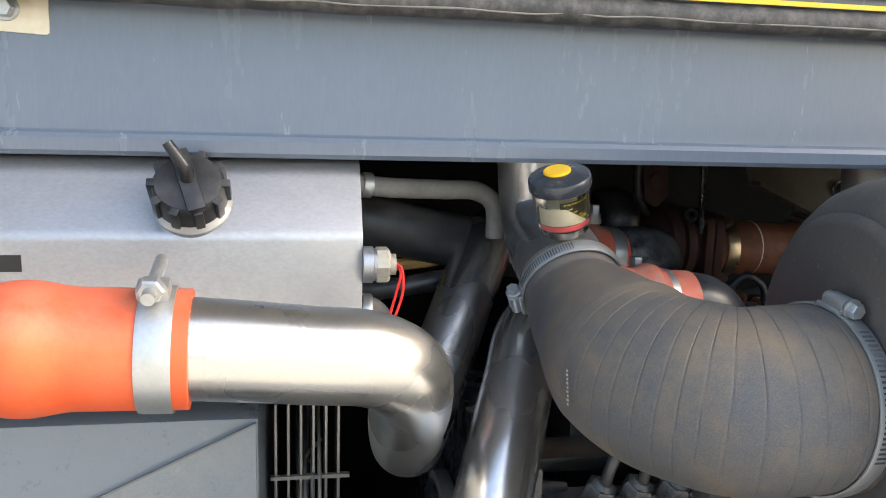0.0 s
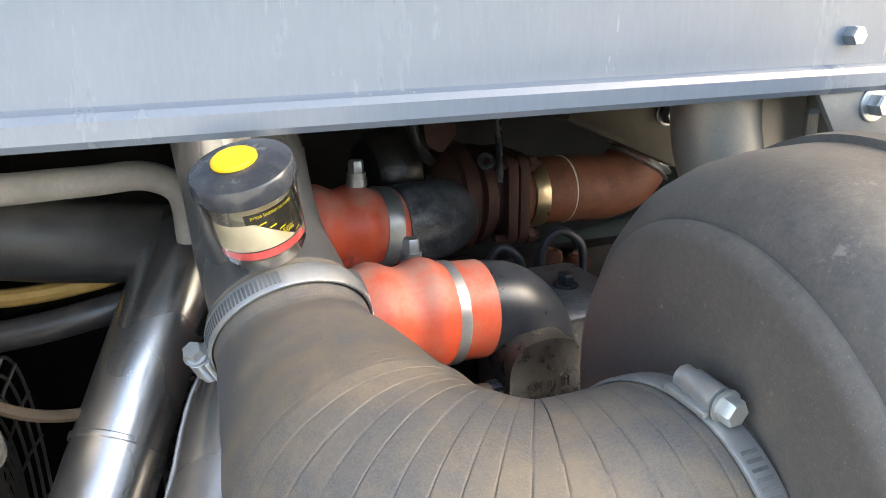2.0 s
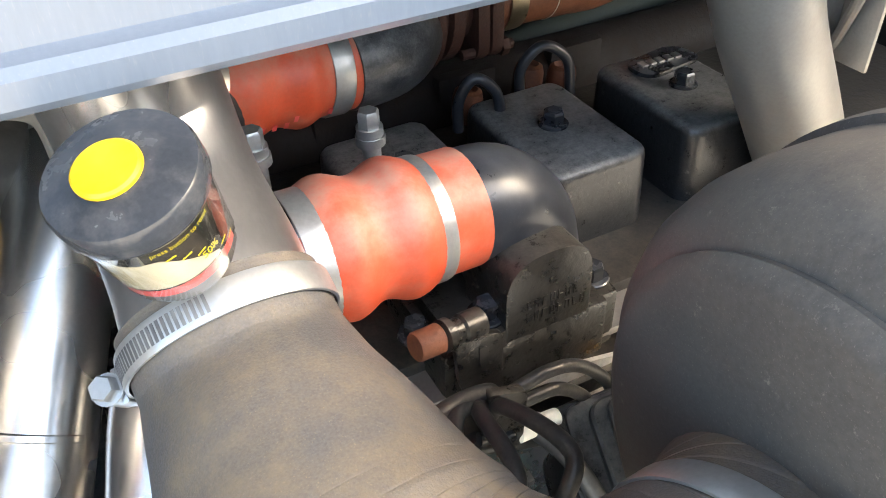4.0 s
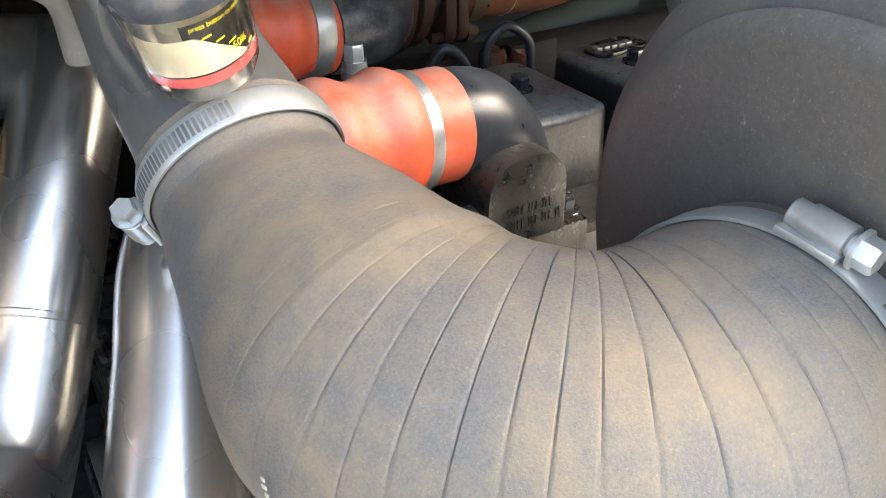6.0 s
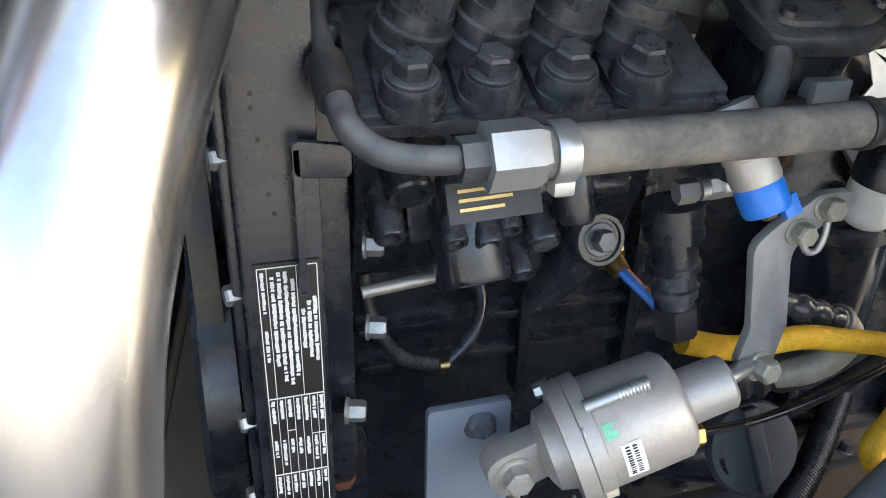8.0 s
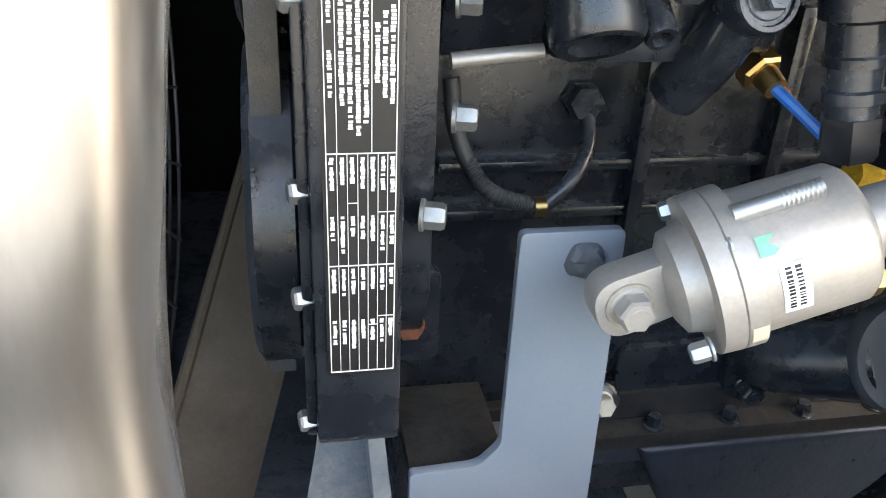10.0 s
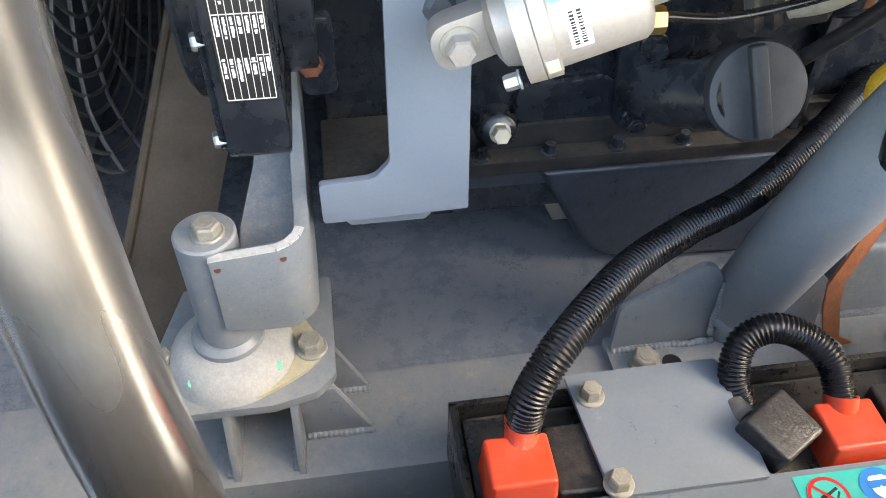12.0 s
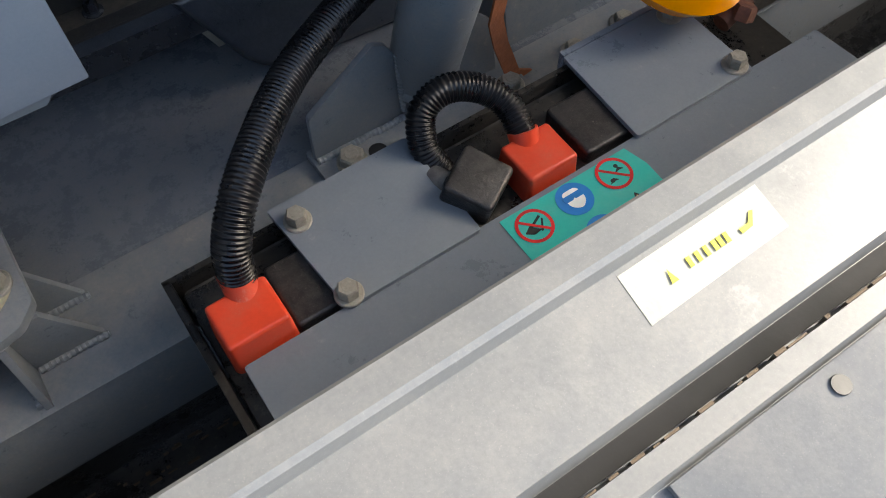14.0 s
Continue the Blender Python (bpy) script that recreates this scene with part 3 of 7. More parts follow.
# ---- aluminium header tank ----
tank = thing("header_tank", (-0.2, 0.68, 1.30), "brushed aluminium header tank with a chamfered front", "tank")
part("body", slab(rounded([(0.80, 1.463), (0.662, 1.462), (0.650, 1.451), (0.612, 1.405), (0.612, 1.285), (0.64, 1.26), (0.80, 1.26)], 0.005, 4), "x", -0.75, 0.042, 0.0012), "alu", tank)
fn = Vector((0, -0.771, 0.637))
cc = Vector((-0.093, 0.632, 1.4275))
part("neck", turned([(-0.006, 0.032), (0.004, 0.031), (0.008, 0.027), (0.016, 0.027)], cc, fn), "alu", tank, "welded filler neck")
cap = part("cap", turned([(0.008, 0.0265), (0.011, 0.0285), (0.028, 0.0275), (0.032, 0.025), (0.033, 0.012), (0.033, 0)], cc, fn, 36), "black", tank, "black ribbed plastic cap")
for k in range(10):
    a = 2 * math.pi * k / 10
    u = Vector((1, 0, 0)); v = fn.cross(u)
    d = u * math.cos(a) + v * math.sin(a)
    part("rib", oriented(box(-0.004, 0.004, -0.0035, 0.0035, 0, 0.021, 0.0012), cc + fn * 0.0105 + d * 0.0272, d, fn), "black", cap)
part("bar", oriented(box(-0.029, 0.029, -0.007, 0.007, 0, 0.006, 0.002), cc + fn * 0.031, (0.25, -0.5, -0.6), fn), "black", cap)
part("valve", tube([cc + fn * 0.032, cc + fn * 0.044 + Vector((-0.001, 0, 0.004)), cc + fn * 0.046 + Vector((-0.006, 0, 0.011)), cc + fn * 0.047 + Vector((-0.013, 0, 0.021))], lambda s, t: 0.006 - 0.002 * s / t, 12, 0.003), "black", cap)
boss = part("boss", turned([(0, 0.015), (0.008, 0.015), (0.009, 0.0135), (0.012, 0.0135)], (0.042, 0.614, 1.381), (1, 0, 0)), "alu", tank)
part("sensor", join(hexagon((0.053, 0.614, 1.381), (1, 0, 0), 0.0155, 0.011), turned([(0, 0.009), (0.005, 0.009)], (0.064, 0.614, 1.381), (1, 0, 0), 16)), "ivory", boss, "cream hexagonal level sensor")
for s in (0, 1):
    part("wire", tube([(0.066, 0.612 + s * 0.004, 1.383), (0.073, 0.61, 1.380 - s * 0.004), (0.075 - s * 0.005, 0.608, 1.360), (0.066 - s * 0.004, 0.606, 1.330), (0.058, 0.604, 1.30 - s * 0.004)], 0.0012, 8, 0.004), "red_wire", boss, "thin red wire")
part("connector", box(0.052, 0.074, 0.595, 0.61, 1.284, 1.302, 0.002), "galv", boss, "grey wire connector")
part("outlet", tube([(0.035, 0.64, 1.333), (0.048, 0.64, 1.333), (0.056, 0.645, 1.325), (0.058, 0.66, 1.30)], 0.015, 18, 0.004), "rubber_hose", tank)
band((0.047, 0.64, 1.333), (1, 0, -0.1), 0.0155, 0.008, tank, "zinc", name="clamp")

vent = thing("vent_hose", (0.1, 0.71, 1.44), "dusty grey rubber vent hose from the header tank", "hose")
part("hose", tube([(0.038, 0.705, 1.438), (0.07, 0.712, 1.434), (0.13, 0.735, 1.430), (0.166, 0.748, 1.427), (0.184, 0.754, 1.414), (0.188, 0.758, 1.38)], 0.0095, 16, 0.004), "hose_pale", vent)
band((0.052, 0.708, 1.4363), (1, 0.2, -0.1), 0.0102, 0.009, vent, "zinc", name="clamp")
cool = thing("coolant_hose", (0.1, 0.78, 1.38), "thick dark dusty rubber coolant hose", "hose")
part("hose", tube([(-0.2, 0.80, 1.43), (0.02, 0.79, 1.398), (0.12, 0.80, 1.375), (0.24, 0.85, 1.345), (0.36, 0.93, 1.31)], 0.029, 24, 0.01), "rubber_dark", cool)
band((0.02, 0.79, 1.398), (1, 0.02, -0.18), 0.0295, 0.012, cool, "zinc", name="clamp")
part("slot", box(-0.245, -0.217, 0.6112, 0.6135, 1.377, 1.390, 0.0), "ink", tank, "dark slot in the tank front")
structure("base", join(box(-0.98, 1.63, 0.055, 1.53, 0.0, 0.42)), "paint_dusty", "plain grey skid base under the canopy")
rs = random.Random(3)
sc = []
for k in range(14):
    x = rs.uniform(-0.3, 0.75)
    z = rs.uniform(1.487, 1.506)
    sc.append(box(x, x + rs.uniform(0.004, 0.03), 0.6522, 0.6527, z, z + rs.uniform(0.0003, 0.0008)))
part("scratch", join(*sc), "paint_sun", beam, "fine pale scratches above the fold")
part("crease", box(-0.9, 1.5, 0.6522, 0.6529, 1.5345, 1.5350), "paint_dusty", beam, "faint pressed line")
part("crack", tube([(-0.9 + 0.03 * k, 0.6166, 1.587 + rs.uniform(-0.0012, 0.0012)) for k in range(81)], lambda s, t: 0.0007 + 0.0003 * math.sin(s * 61) * math.sin(s * 23 + 1), 5, 0.01), "hose_pale", seal, "pale cracked line along the seal")
# ---- charge-air pipes and the intake duct ----
PIPE = 0.0315
cp = thing("charge_pipe", (0.09, 0.66, 1.17), "polished stainless charge-air pipe bent twice, with weld seams", "pipe")
ONE = [(-0.30, 0.427, 1.374), (-0.10, 0.432, 1.371), (-0.003, 0.444, 1.360), (0.036, 0.451, 1.354), (0.058, 0.466, 1.339), (0.068, 0.503, 1.305), (0.074, 0.560, 1.262), (0.082, 0.612, 1.226), (0.0905, 0.645, 1.2135), (0.102, 0.670, 1.222), (0.128, 0.710, 1.265), (0.171, 0.777, 1.336), (0.193, 0.811, 1.366), (0.225, 0.853, 1.370), (0.29, 0.884, 1.342)]
part("tube", tube(ONE, 0.0302, 44, 0.005), "steel", cp)
part("weld", turned([(-0.003, 0.0292), (-0.0015, 0.0311), (0.0015, 0.0311), (0.003, 0.0292)], (0.126, 0.708, 1.263), (0.0867, 0.1339, 0.1417), 40, False), "steel", cp, "raised weld seam")
hp = thing("charge_pipe", (0.1, 0.45, 0.65), "polished stainless charge-air pipe curving down past the engine", "pipe")
TWO = [(0.30, 0.702, 1.325), (0.250, 0.697, 1.328), (0.205, 0.668, 1.306), (0.180, 0.620, 1.268), (0.152, 0.562, 1.222), (0.123, 0.512, 1.165), (0.102, 0.482, 1.105), (0.090, 0.478, 1.03), (0.083, 0.482, 0.96), (0.085, 0.468, 0.875), (0.092, 0.449, 0.805), (0.100, 0.435, 0.745), (0.1025, 0.431, 0.705), (0.092, 0.428, 0.672), (0.056, 0.421, 0.654), (-0.06, 0.405, 0.648), (-0.25, 0.39, 0.645)]
part("tube", tube(TWO, PIPE, 40, 0.005), "steel_worn", hp)


def bulged(ctrl, r, bulge, count, start, parent, mat, label):
    """A silicone hose with rounded humps along the middle of its length."""
    def rad(s, t):
        u = s / t
        if not start < u < 1 - start:
            return r
        return r + bulge * 0.5 * (1 - math.cos(2 * math.pi * count * (u - start) / (1 - 2 * start)))
    return part("sleeve", tube(ctrl, rad, 40, 0.003), mat, parent, label)


oh = thing("silicone_hose", (-0.2, 0.43, 1.33), "orange silicone hose joint on the polished pipe", "hose")
bulged([(-0.30, 0.427, 1.374), (-0.178, 0.428, 1.373), (-0.0705, 0.433, 1.369)], PIPE + 0.0035, 0.0035, 2, 0.26, oh, "orange", "")
bc, ba = Vector((-0.088, 0.4325, 1.3695)), Vector((0.03, 0.001, -0.001)).normalized()
bd = band(bc, ba, PIPE + 0.0038, 0.019, oh, "zinc", name="clamp", label="bright metal hose clamp")
tb = Vector((0, -0.35, 1)).normalized()
part("trunnion", oriented(box(-0.009, 0.009, -0.007, 0.007, -0.002, 0.008, 0.003), bc + tb * (PIPE + 0.006), ba, tb), "zinc", bd)
part("nut", join(hexagon(bc + tb * (PIPE + 0.012) + Vector((0, -0.004, 0)), (0, -1, -0.3), 0.0075, 0.007), tube([bc + tb * (PIPE + 0.012) + Vector((0, 0.03, 0.008)), bc + tb * (PIPE + 0.012) + Vector((0, -0.018, -0.004))], 0.0038, 12, 0.004)), "zinc", bd)

ha = thing("silicone_hose", (0.34, 0.88, 1.31), "dusty red silicone hose joint at the turbocharger", "hose")
bulged([(0.252, 0.880, 1.344), (0.32, 0.888, 1.337), (0.385, 0.897, 1.330)], PIPE + 0.004, 0.005, 2, 0.22, ha, "red", "")
band((0.365, 0.8945, 1.332), (0.133, 0.017, -0.014), PIPE + 0.0042, 0.016, ha, "zinc", name="clamp")
hb = thing("silicone_hose", (0.34, 0.70, 1.28), "dusty red silicone hose joint at the intake elbow", "hose")
bulged([(0.252, 0.700, 1.324), (0.314, 0.704, 1.321), (0.377, 0.708, 1.317)], PIPE + 0.0045, 0.0055, 2, 0.2, hb, "red", "")
band((0.346, 0.7063, 1.3187), (0.128, 0.008, -0.007), PIPE + 0.0047, 0.016, hb, "zinc", name="clamp")
band((0.281, 0.7022, 1.3225), (0.128, 0.008, -0.007), PIPE + 0.0050, 0.020, hb, "zinc", name="clamp")
for c in ((0.353, 0.779, 1.343), (0.281, 0.781, 1.350), (0.343, 0.889, 1.386)):
    st = thing("clamp_bolt", c, "bright plated clamp bolt standing upright", "bolt", "clamp bolts")
    part("shank", join(turned([(-0.03, 0.006), (-0.012, 0.006), (-0.012, 0.0095), (-0.006, 0.0095), (-0.006, 0.0085), (0.0, 0.0085)], c, (0, 0, 1), 18), hexagon(c, (0, 0, 1), 0.0072, 0.011)), "zinc", st)

# intake elbow of polished steel, with the restriction gauge on it
A0, A1 = Vector((0.225, 0.628, 1.362)), Vector((0.06, -0.87, -0.5)).normalized()
el = thing("intake_pipe", (0.22, 0.66, 1.34), "smoky dull steel intake pipe bending up under the canopy beam", "pipe")
part("tube", tube([A0 + A1 * 0.03, A0, (0.2255, 0.655, 1.371), (0.2235, 0.692, 1.388), (0.222, 0.716, 1.418), (0.218, 0.716, 1.455), (0.213, 0.706, 1.53)], lambda s, t: 0.0418 - 0.0024 * min(1, s / 0.12), 44, 0.005), "steel_smoky", el)
dh = thing("intake_hose", (0.26, 0.47, 1.27), "large dusty black rubber intake elbow hose, fabric-wrapped and ribbed", "hose")
HOSE = [A0 + A1 * -0.008, A0 + A1 * 0.03, (0.2297, 0.558, 1.337), (0.2395, 0.491, 1.3245), (0.279, 0.4442, 1.321), (0.338, 0.4355, 1.324), (0.385, 0.453, 1.312)]


def hose_r(s, t):
    u = s / t
    return 0.0436 + 0.0201 * min(1, max(0, (u - 0.08) / 0.32))


def hose_wrap(s, a):
    ridge = (s - 0.05) / 0.0098 + 0.6 * noise.noise((s * 30, 4.0, 1.0)) + 0.12 * noise.noise((s * 10, math.cos(a), math.sin(a)))
    f = abs(ridge - round(ridge))
    cut = -0.0007 * max(0.0, 1 - f / 0.045) * min(1.0, max(0.12, (s - 0.09) / 0.09))
    return cut + 0.0006 * noise.noise((s * 40, math.cos(a) * 2, math.sin(a) * 2))


part("sleeve", tube(HOSE, hose_r, 64, 0.0005, wobble=hose_wrap), "rubber", dh)


def worm_clamp(c, ax, r, parent, screw, width=0.013, side=1):
    """A perforated worm-drive clamp with its screw housing where screw points."""
    c, ax, s = Vector(c), Vector(ax).normalized(), Vector(screw)
    s = (s - ax * s.dot(ax)).normalized()
    t = ax.cross(s)
    bnd = band(c, ax, r, width, parent, "zinc", name="clamp", label="zinc-plated worm-drive clamp")
    for k in range(26):
        a = side * radians(24 + k * 3.0)
        d = s * math.cos(a) + t * math.sin(a)
        part("slot", oriented(box(-0.0038, 0.0038, -0.0007, 0.0007, -0.0004, 0.0003), c + d * (r + 0.0014), ax, d), "engine_flat", bnd)
    o = t * side
    shell = join(box(-0.0078, 0.0078, -0.0105, 0.0105, 0.0, 0.0030, 0.0008), turned([(-0.0100, 0.0052), (-0.0095, 0.0060), (0.0040, 0.0060), (0.0055, 0.0050), (0.0095, 0.0050), (0.0100, 0.0045)], (0, 0, 0.0055), (0, 1, 0), 20), box(-0.0055, 0.0055, -0.0100, 0.0040, 0.0, 0.0062, 0.001))
    part("housing", oriented(shell, c + s * (r + 0.0004), ax, s) if side > 0 else oriented(shell, c + s * (r + 0.0004), -ax, s), "zinc", bnd, "pressed screw housing")
    part("screw", join(turned([(0, 0.0042), (0.007, 0.0042)], c + s * (r + 0.0058) + o * 0.009, o, 14), hexagon(c + s * (r + 0.0058) + o * 0.013, o, 0.0056, 0.006), turned([(0.012, 0.0068), (0.0132, 0.0068)], c + s * (r + 0.0058), o, 18)), "zinc", bnd)
    return bnd


worm_clamp(A0 + A1 * 0.004, A1, 0.0446, dh, (-0.92, 0.12, -0.32), side=-1)
B0, B1 = Vector((0.3345, 0.4350, 1.3240)), Vector((0.98, 0.10, -0.05)).normalized()
worm_clamp(B0, B1, 0.0642, dh, (-0.1, -0.14, 0.98))

# restriction gauge
gc, ga = Vector((0.2140, 0.6180, 1.4140)), Vector((-0.26, -0.285, 1.0)).normalized()
rg = thing("restriction_gauge", gc, "clear air-filter restriction gauge with a black cap and yellow button", "gauge")
rg.scale = (1.06, 1.06, 1.06)
cup = part("cup", turned([(-0.008, 0.011), (-0.004, 0.0185), (0.001, 0.0208), (0.0365, 0.0236), (0.0365, 0.0224), (0.004, 0.0198), (0.0, 0.0)], gc, ga, 40, False), "glass", rg, "clear plastic cup")
cup.visible_shadow = False
part("stem", turned([(-0.02, 0.009), (0.0, 0.009), (0.002, 0.012)], gc, ga, 20), "steel_dull", rg)
part("cap", turned([(0.034, 0.0238), (0.034, 0.0245), (0.0352, 0.0249), (0.0425, 0.0247), (0.0437, 0.0240), (0.0477, 0.0128), (0.0478, 0.0)], gc, ga, 44), "smoky", rg, "dusty smoky-black cap")
part("button", turned([(0.047, 0.0108), (0.0482, 0.0108), (0.049, 0.0098), (0.0492, 0)], gc + Vector((-0.002, -0.002, 0)), ga, 32), "yellow_button", rg, "round yellow reset button")
part("piston", turned([(0.006, 0.012), (0.021, 0.012), (0.027, 0.003)], gc, ga, 24), "cream", rg, "cream indicator piston")
# ---- air filter ----
af = thing("air_filter", (0.5, 0.55, 1.25), "dark dusty plastic air-filter housing with a rounded end cap", "air filter")
FA = Vector((1.0, -0.1015, 0.0553)).normalized()
FC = Vector((0.3562, 0.4428, 1.3318))
part("housing", turned([(0.0, 0.05), (0.0, 0.1085), (0.0015, 0.1130), (0.006, 0.1172), (0.0085, 0.1168), (0.013, 0.1268), (0.023, 0.1348), (0.036, 0.1394), (0.05, 0.1409), (0.42, 0.1419), (0.44, 0.13), (0.44, 0)], FC, FA, 96), "plastic", af)
part("collar", turned([(0.072, 0.1405), (0.074, 0.1440), (0.082, 0.1445), (0.084, 0.1412)], FC, FA, 96, False), "plastic", af, "raised joint ring of the end cap")
part("inlet", tube([(0.345, 0.437, 1.322), (0.362, 0.442, 1.318), (0.378, 0.449, 1.314)], 0.060, 40, 0.006), "plastic", af)

# ---- engine: block, head, covers ----
eng = thing("engine", (0.55, 0.85, 0.58), "black-painted four-cylinder diesel engine with dusty castings", "engine")
part("block", box(0.21, 0.98, 0.715, 1.05, 0.655, 1.12, 0.008), "engine", eng, "black cylinder block")
part("head", box(0.26, 0.98, 0.70, 1.0, 1.12, 1.212, 0.006), "grimy", eng, "grimy black cylinder head")
part("pan_rail", join(box(0.22, 0.98, 0.704, 1.06, 0.706, 0.722, 0.003), box(0.22, 0.98, 0.688, 1.07, 0.722, 0.734, 0.002)), "grimy", eng, "flanged oil-pan rail")
part("oil_pan", join(slab(rounded([(0.385, 0.705), (0.98, 0.705), (0.98, 0.585), (0.60, 0.575), (0.445, 0.588), (0.412, 0.655)], [0, 0, 0.02, 0.06, 0.045, 0.03]), "y", 0.706, 1.0, 0.012, 4), box(0.24, 0.6, 0.712, 1.02, 0.685, 0.708, 0.006)), "pan_paint", eng, "dusty blue-black pressed oil pan")
for i, x in enumerate((0.391, 0.518, 0.646)):
    vc = part("valve_cover", cushion(x - 0.045, x + 0.045, 0.752, 0.882, 1.205, 1.277, 0.014, 0.008, 0.002), "engine_top", eng, "rounded black valve cover")
    bolt((x, 0.817, 1.277), (0, 0, 1), 0.0085, vc, "engine", 1.4, 0.010)
IE = [(0.372, 0.708, 1.317), (0.396, 0.709, 1.313), (0.416, 0.712, 1.292), (0.423, 0.713, 1.262), (0.424, 0.713, 1.22)]
part("intake_elbow", tube(IE, lambda s, t: 0.0345 + 0.006 * (s / t), 36, 0.004), "elbow_paint", eng, "smooth black cast intake elbow")
part("intake_cover", join(box(0.352, 0.454, 0.657, 0.76, 1.205, 1.250, 0.003), box(0.345, 0.475, 0.672, 0.76, 1.19, 1.238, 0.004)), "cover_black", eng, "black cast intake cover")
part("pad", slab(rounded([(0.378, 1.249), (0.438, 1.249), (0.438, 1.308), (0.378, 1.308)], [0.002, 0.002, 0.028, 0.028], 10), "y", 0.656, 0.705, 0.002), "cover_black", eng, "raised casting pad with worn raised figures")

# ---- injection pump, leaning towards the open side ----
pump = thing("injection_pump", (0.28, 0.60, 1.0), "black inline injection pump with four delivery valves", "pump")
PX = Vector((0.997, -0.060, 0.020)).normalized()
PY = Vector((0.075, 0.930, 0.357))
PY = (PY - PX * PY.dot(PX)).normalized()
PN = PX.cross(PY)
PO = Vector((0.2065, 0.5585, 1.1310))
PM = Matrix((PX, PY, PN)).transposed().to_4x4()
PM.translation = PO


def lean(bm):
    bmesh.ops.transform(bm, matrix=PM, verts=bm.verts)
    return bm


def at_pump(x, v, w):
    return PM @ Vector((x, v, w))


part("top_plate", lean(join(slab(rounded([(0.0, 0.0), (0.163, 0.0), (0.163, 0.086), (0.0, 0.086)], 0.004), "z", -0.007, 0.0, 0.0015), slab(rounded([(0.001, -0.004), (0.162, -0.004), (0.162, 0.004), (0.001, 0.004)], 0.002), "z", -0.010, -0.003, 0.001))), "pump_black", pump)
part("body", lean(join(slab(rounded([(0.006, -0.007), (0.084, -0.007), (0.084, -0.15), (0.040, -0.15), (0.032, -0.09), (0.026, -0.028), (0.006, -0.020)], 0.006), "x", 0.003, 0.160, 0.0015))), "engine", pump)
for k in range(4):
    x = 0.022 + 0.0327 * k
    part("flange", lean(join(slab(rounded([(x - 0.0140, -0.007), (x + 0.0140, -0.007), (x + 0.0155, 0.030), (x + 0.0175, 0.060), (x - 0.0100, 0.060), (x - 0.0135, 0.030)], [0.011, 0.011, 0.004, 0.013, 0.013, 0.004], 6), "z", -0.001, 0.0055, 0.0015), turned([(0.0, 0.0138), (0.011, 0.0126), (0.0135, 0.0118), (0.0140, 0.0)], (x, 0.0050, 0.0), (0, 0, 1), 26))), "pump_black", pump)
    ax = Vector((0.26, 0.02, 1)).normalized()
    vb = Vector((x + 0.001, 0.031, 0.003))
    hold = part("delivery_valve", lean(join(turned([(0, 0.0172), (0.010, 0.0170), (0.0115, 0.0158), (0.0165, 0.0155), (0.0170, 0.0166), (0.0195, 0.0166), (0.0205, 0.0150), (0.0270, 0.0146), (0.0275, 0.0138), (0.0330, 0.0136), (0.034, 0.0)], vb, ax, 30), hexagon(vb + ax * 0.0285, ax, 0.0152, 0.0135), turned([(0.040, 0.0130), (0.0445, 0.0118), (0.046, 0.0118)], vb, ax, 24), hexagon(vb + ax * 0.0445, ax, 0.0140, 0.0150), turned([(0.058, 0.0105), (0.0615, 0.0085), (0.0635, 0.0068), (0.0640, 0.0)], vb, ax, 20))), "pump_black", pump)
    bolt(at_pump(x, 0.0050, 0.0138), PN, 0.0080, pump, "pump_black", 1.35, 0.0075)
    top = at_pump(*(vb + ax * 0.0625))
    part("fuel_line", tube([top - PN * 0.004, top + Vector((0.003, -0.003, 0.014)), top + Vector((0.010, 0.000, 0.029)), top + Vector((0.026, 0.014, 0.043)), (0.45 * top.x + 0.55 * 0.365, 0.620, 1.256 - 0.004 * k), (0.356, 0.638, 1.238 - 0.010 * k), (0.364, 0.646, 1.218 - 0.012 * k)], 0.0050, 16, 0.004), "line_steel", hold, "bent dusty steel fuel line")

# ---- gear cover and its plate ----
gear = thing("gear_cover", (0.175, 0.62, 0.86), "black gear cover with a printed data plate", "gear cover")
part("cover", slab(rounded([(0.57, 1.22), (0.57, 0.852), (0.585, 0.847), (1.0, 0.847), (1.0, 1.22)], 0.012), "x", 0.156, 0.192, 0.002), "engine", gear)
part("housing", slab(rounded([(0.615, 1.16), (0.615, 0.90), (0.64, 0.86), (1.0, 0.86), (1.0, 1.16)], 0.012), "x", 0.192, 0.212, 0.002), "engine", gear)
dp = part("data_plate", box(0.161, 0.190, 0.5690, 0.5698, 0.892, 1.064), "ink", gear, "black data plate with small white print")
for x, z in ((0.1665, 1.139), (0.1662, 1.133), (0.1705, 1.096), (0.1722, 1.087), (0.168, 1.120)):
    part("hole", turned([(0, 0.0011), (0.0003, 0.0010), (0.0003, 0)], (x, 0.5699, z), (0, -1, 0), 10), "ink", gear)
# ---- bracket and throttle actuator ----
br = thing("bracket", (0.25, 0.61, 0.76), "L-shaped flat grey steel bracket", "bracket")
part("plate", slab(rounded([(0.251, 0.937), (0.302, 0.937), (0.305, 0.765), (0.203, 0.762), (0.203, 0.797), (0.240, 0.799), (0.251, 0.812)], [0.004, 0.004, 0.002, 0.004, 0.003, 0.006, 0.004]), "y", 0.605, 0.611, 0.0008), "bracket_paint", br)
AX = Vector((0.9328, -0.1058, 0.3444)).normalized()
AO = Vector((0.2873, 0.5671, 0.9243))
act = thing("throttle_actuator", AO, "cast aluminium pneumatic throttle actuator", "actuator")
act.scale = (0.935, 0.935, 0.935)
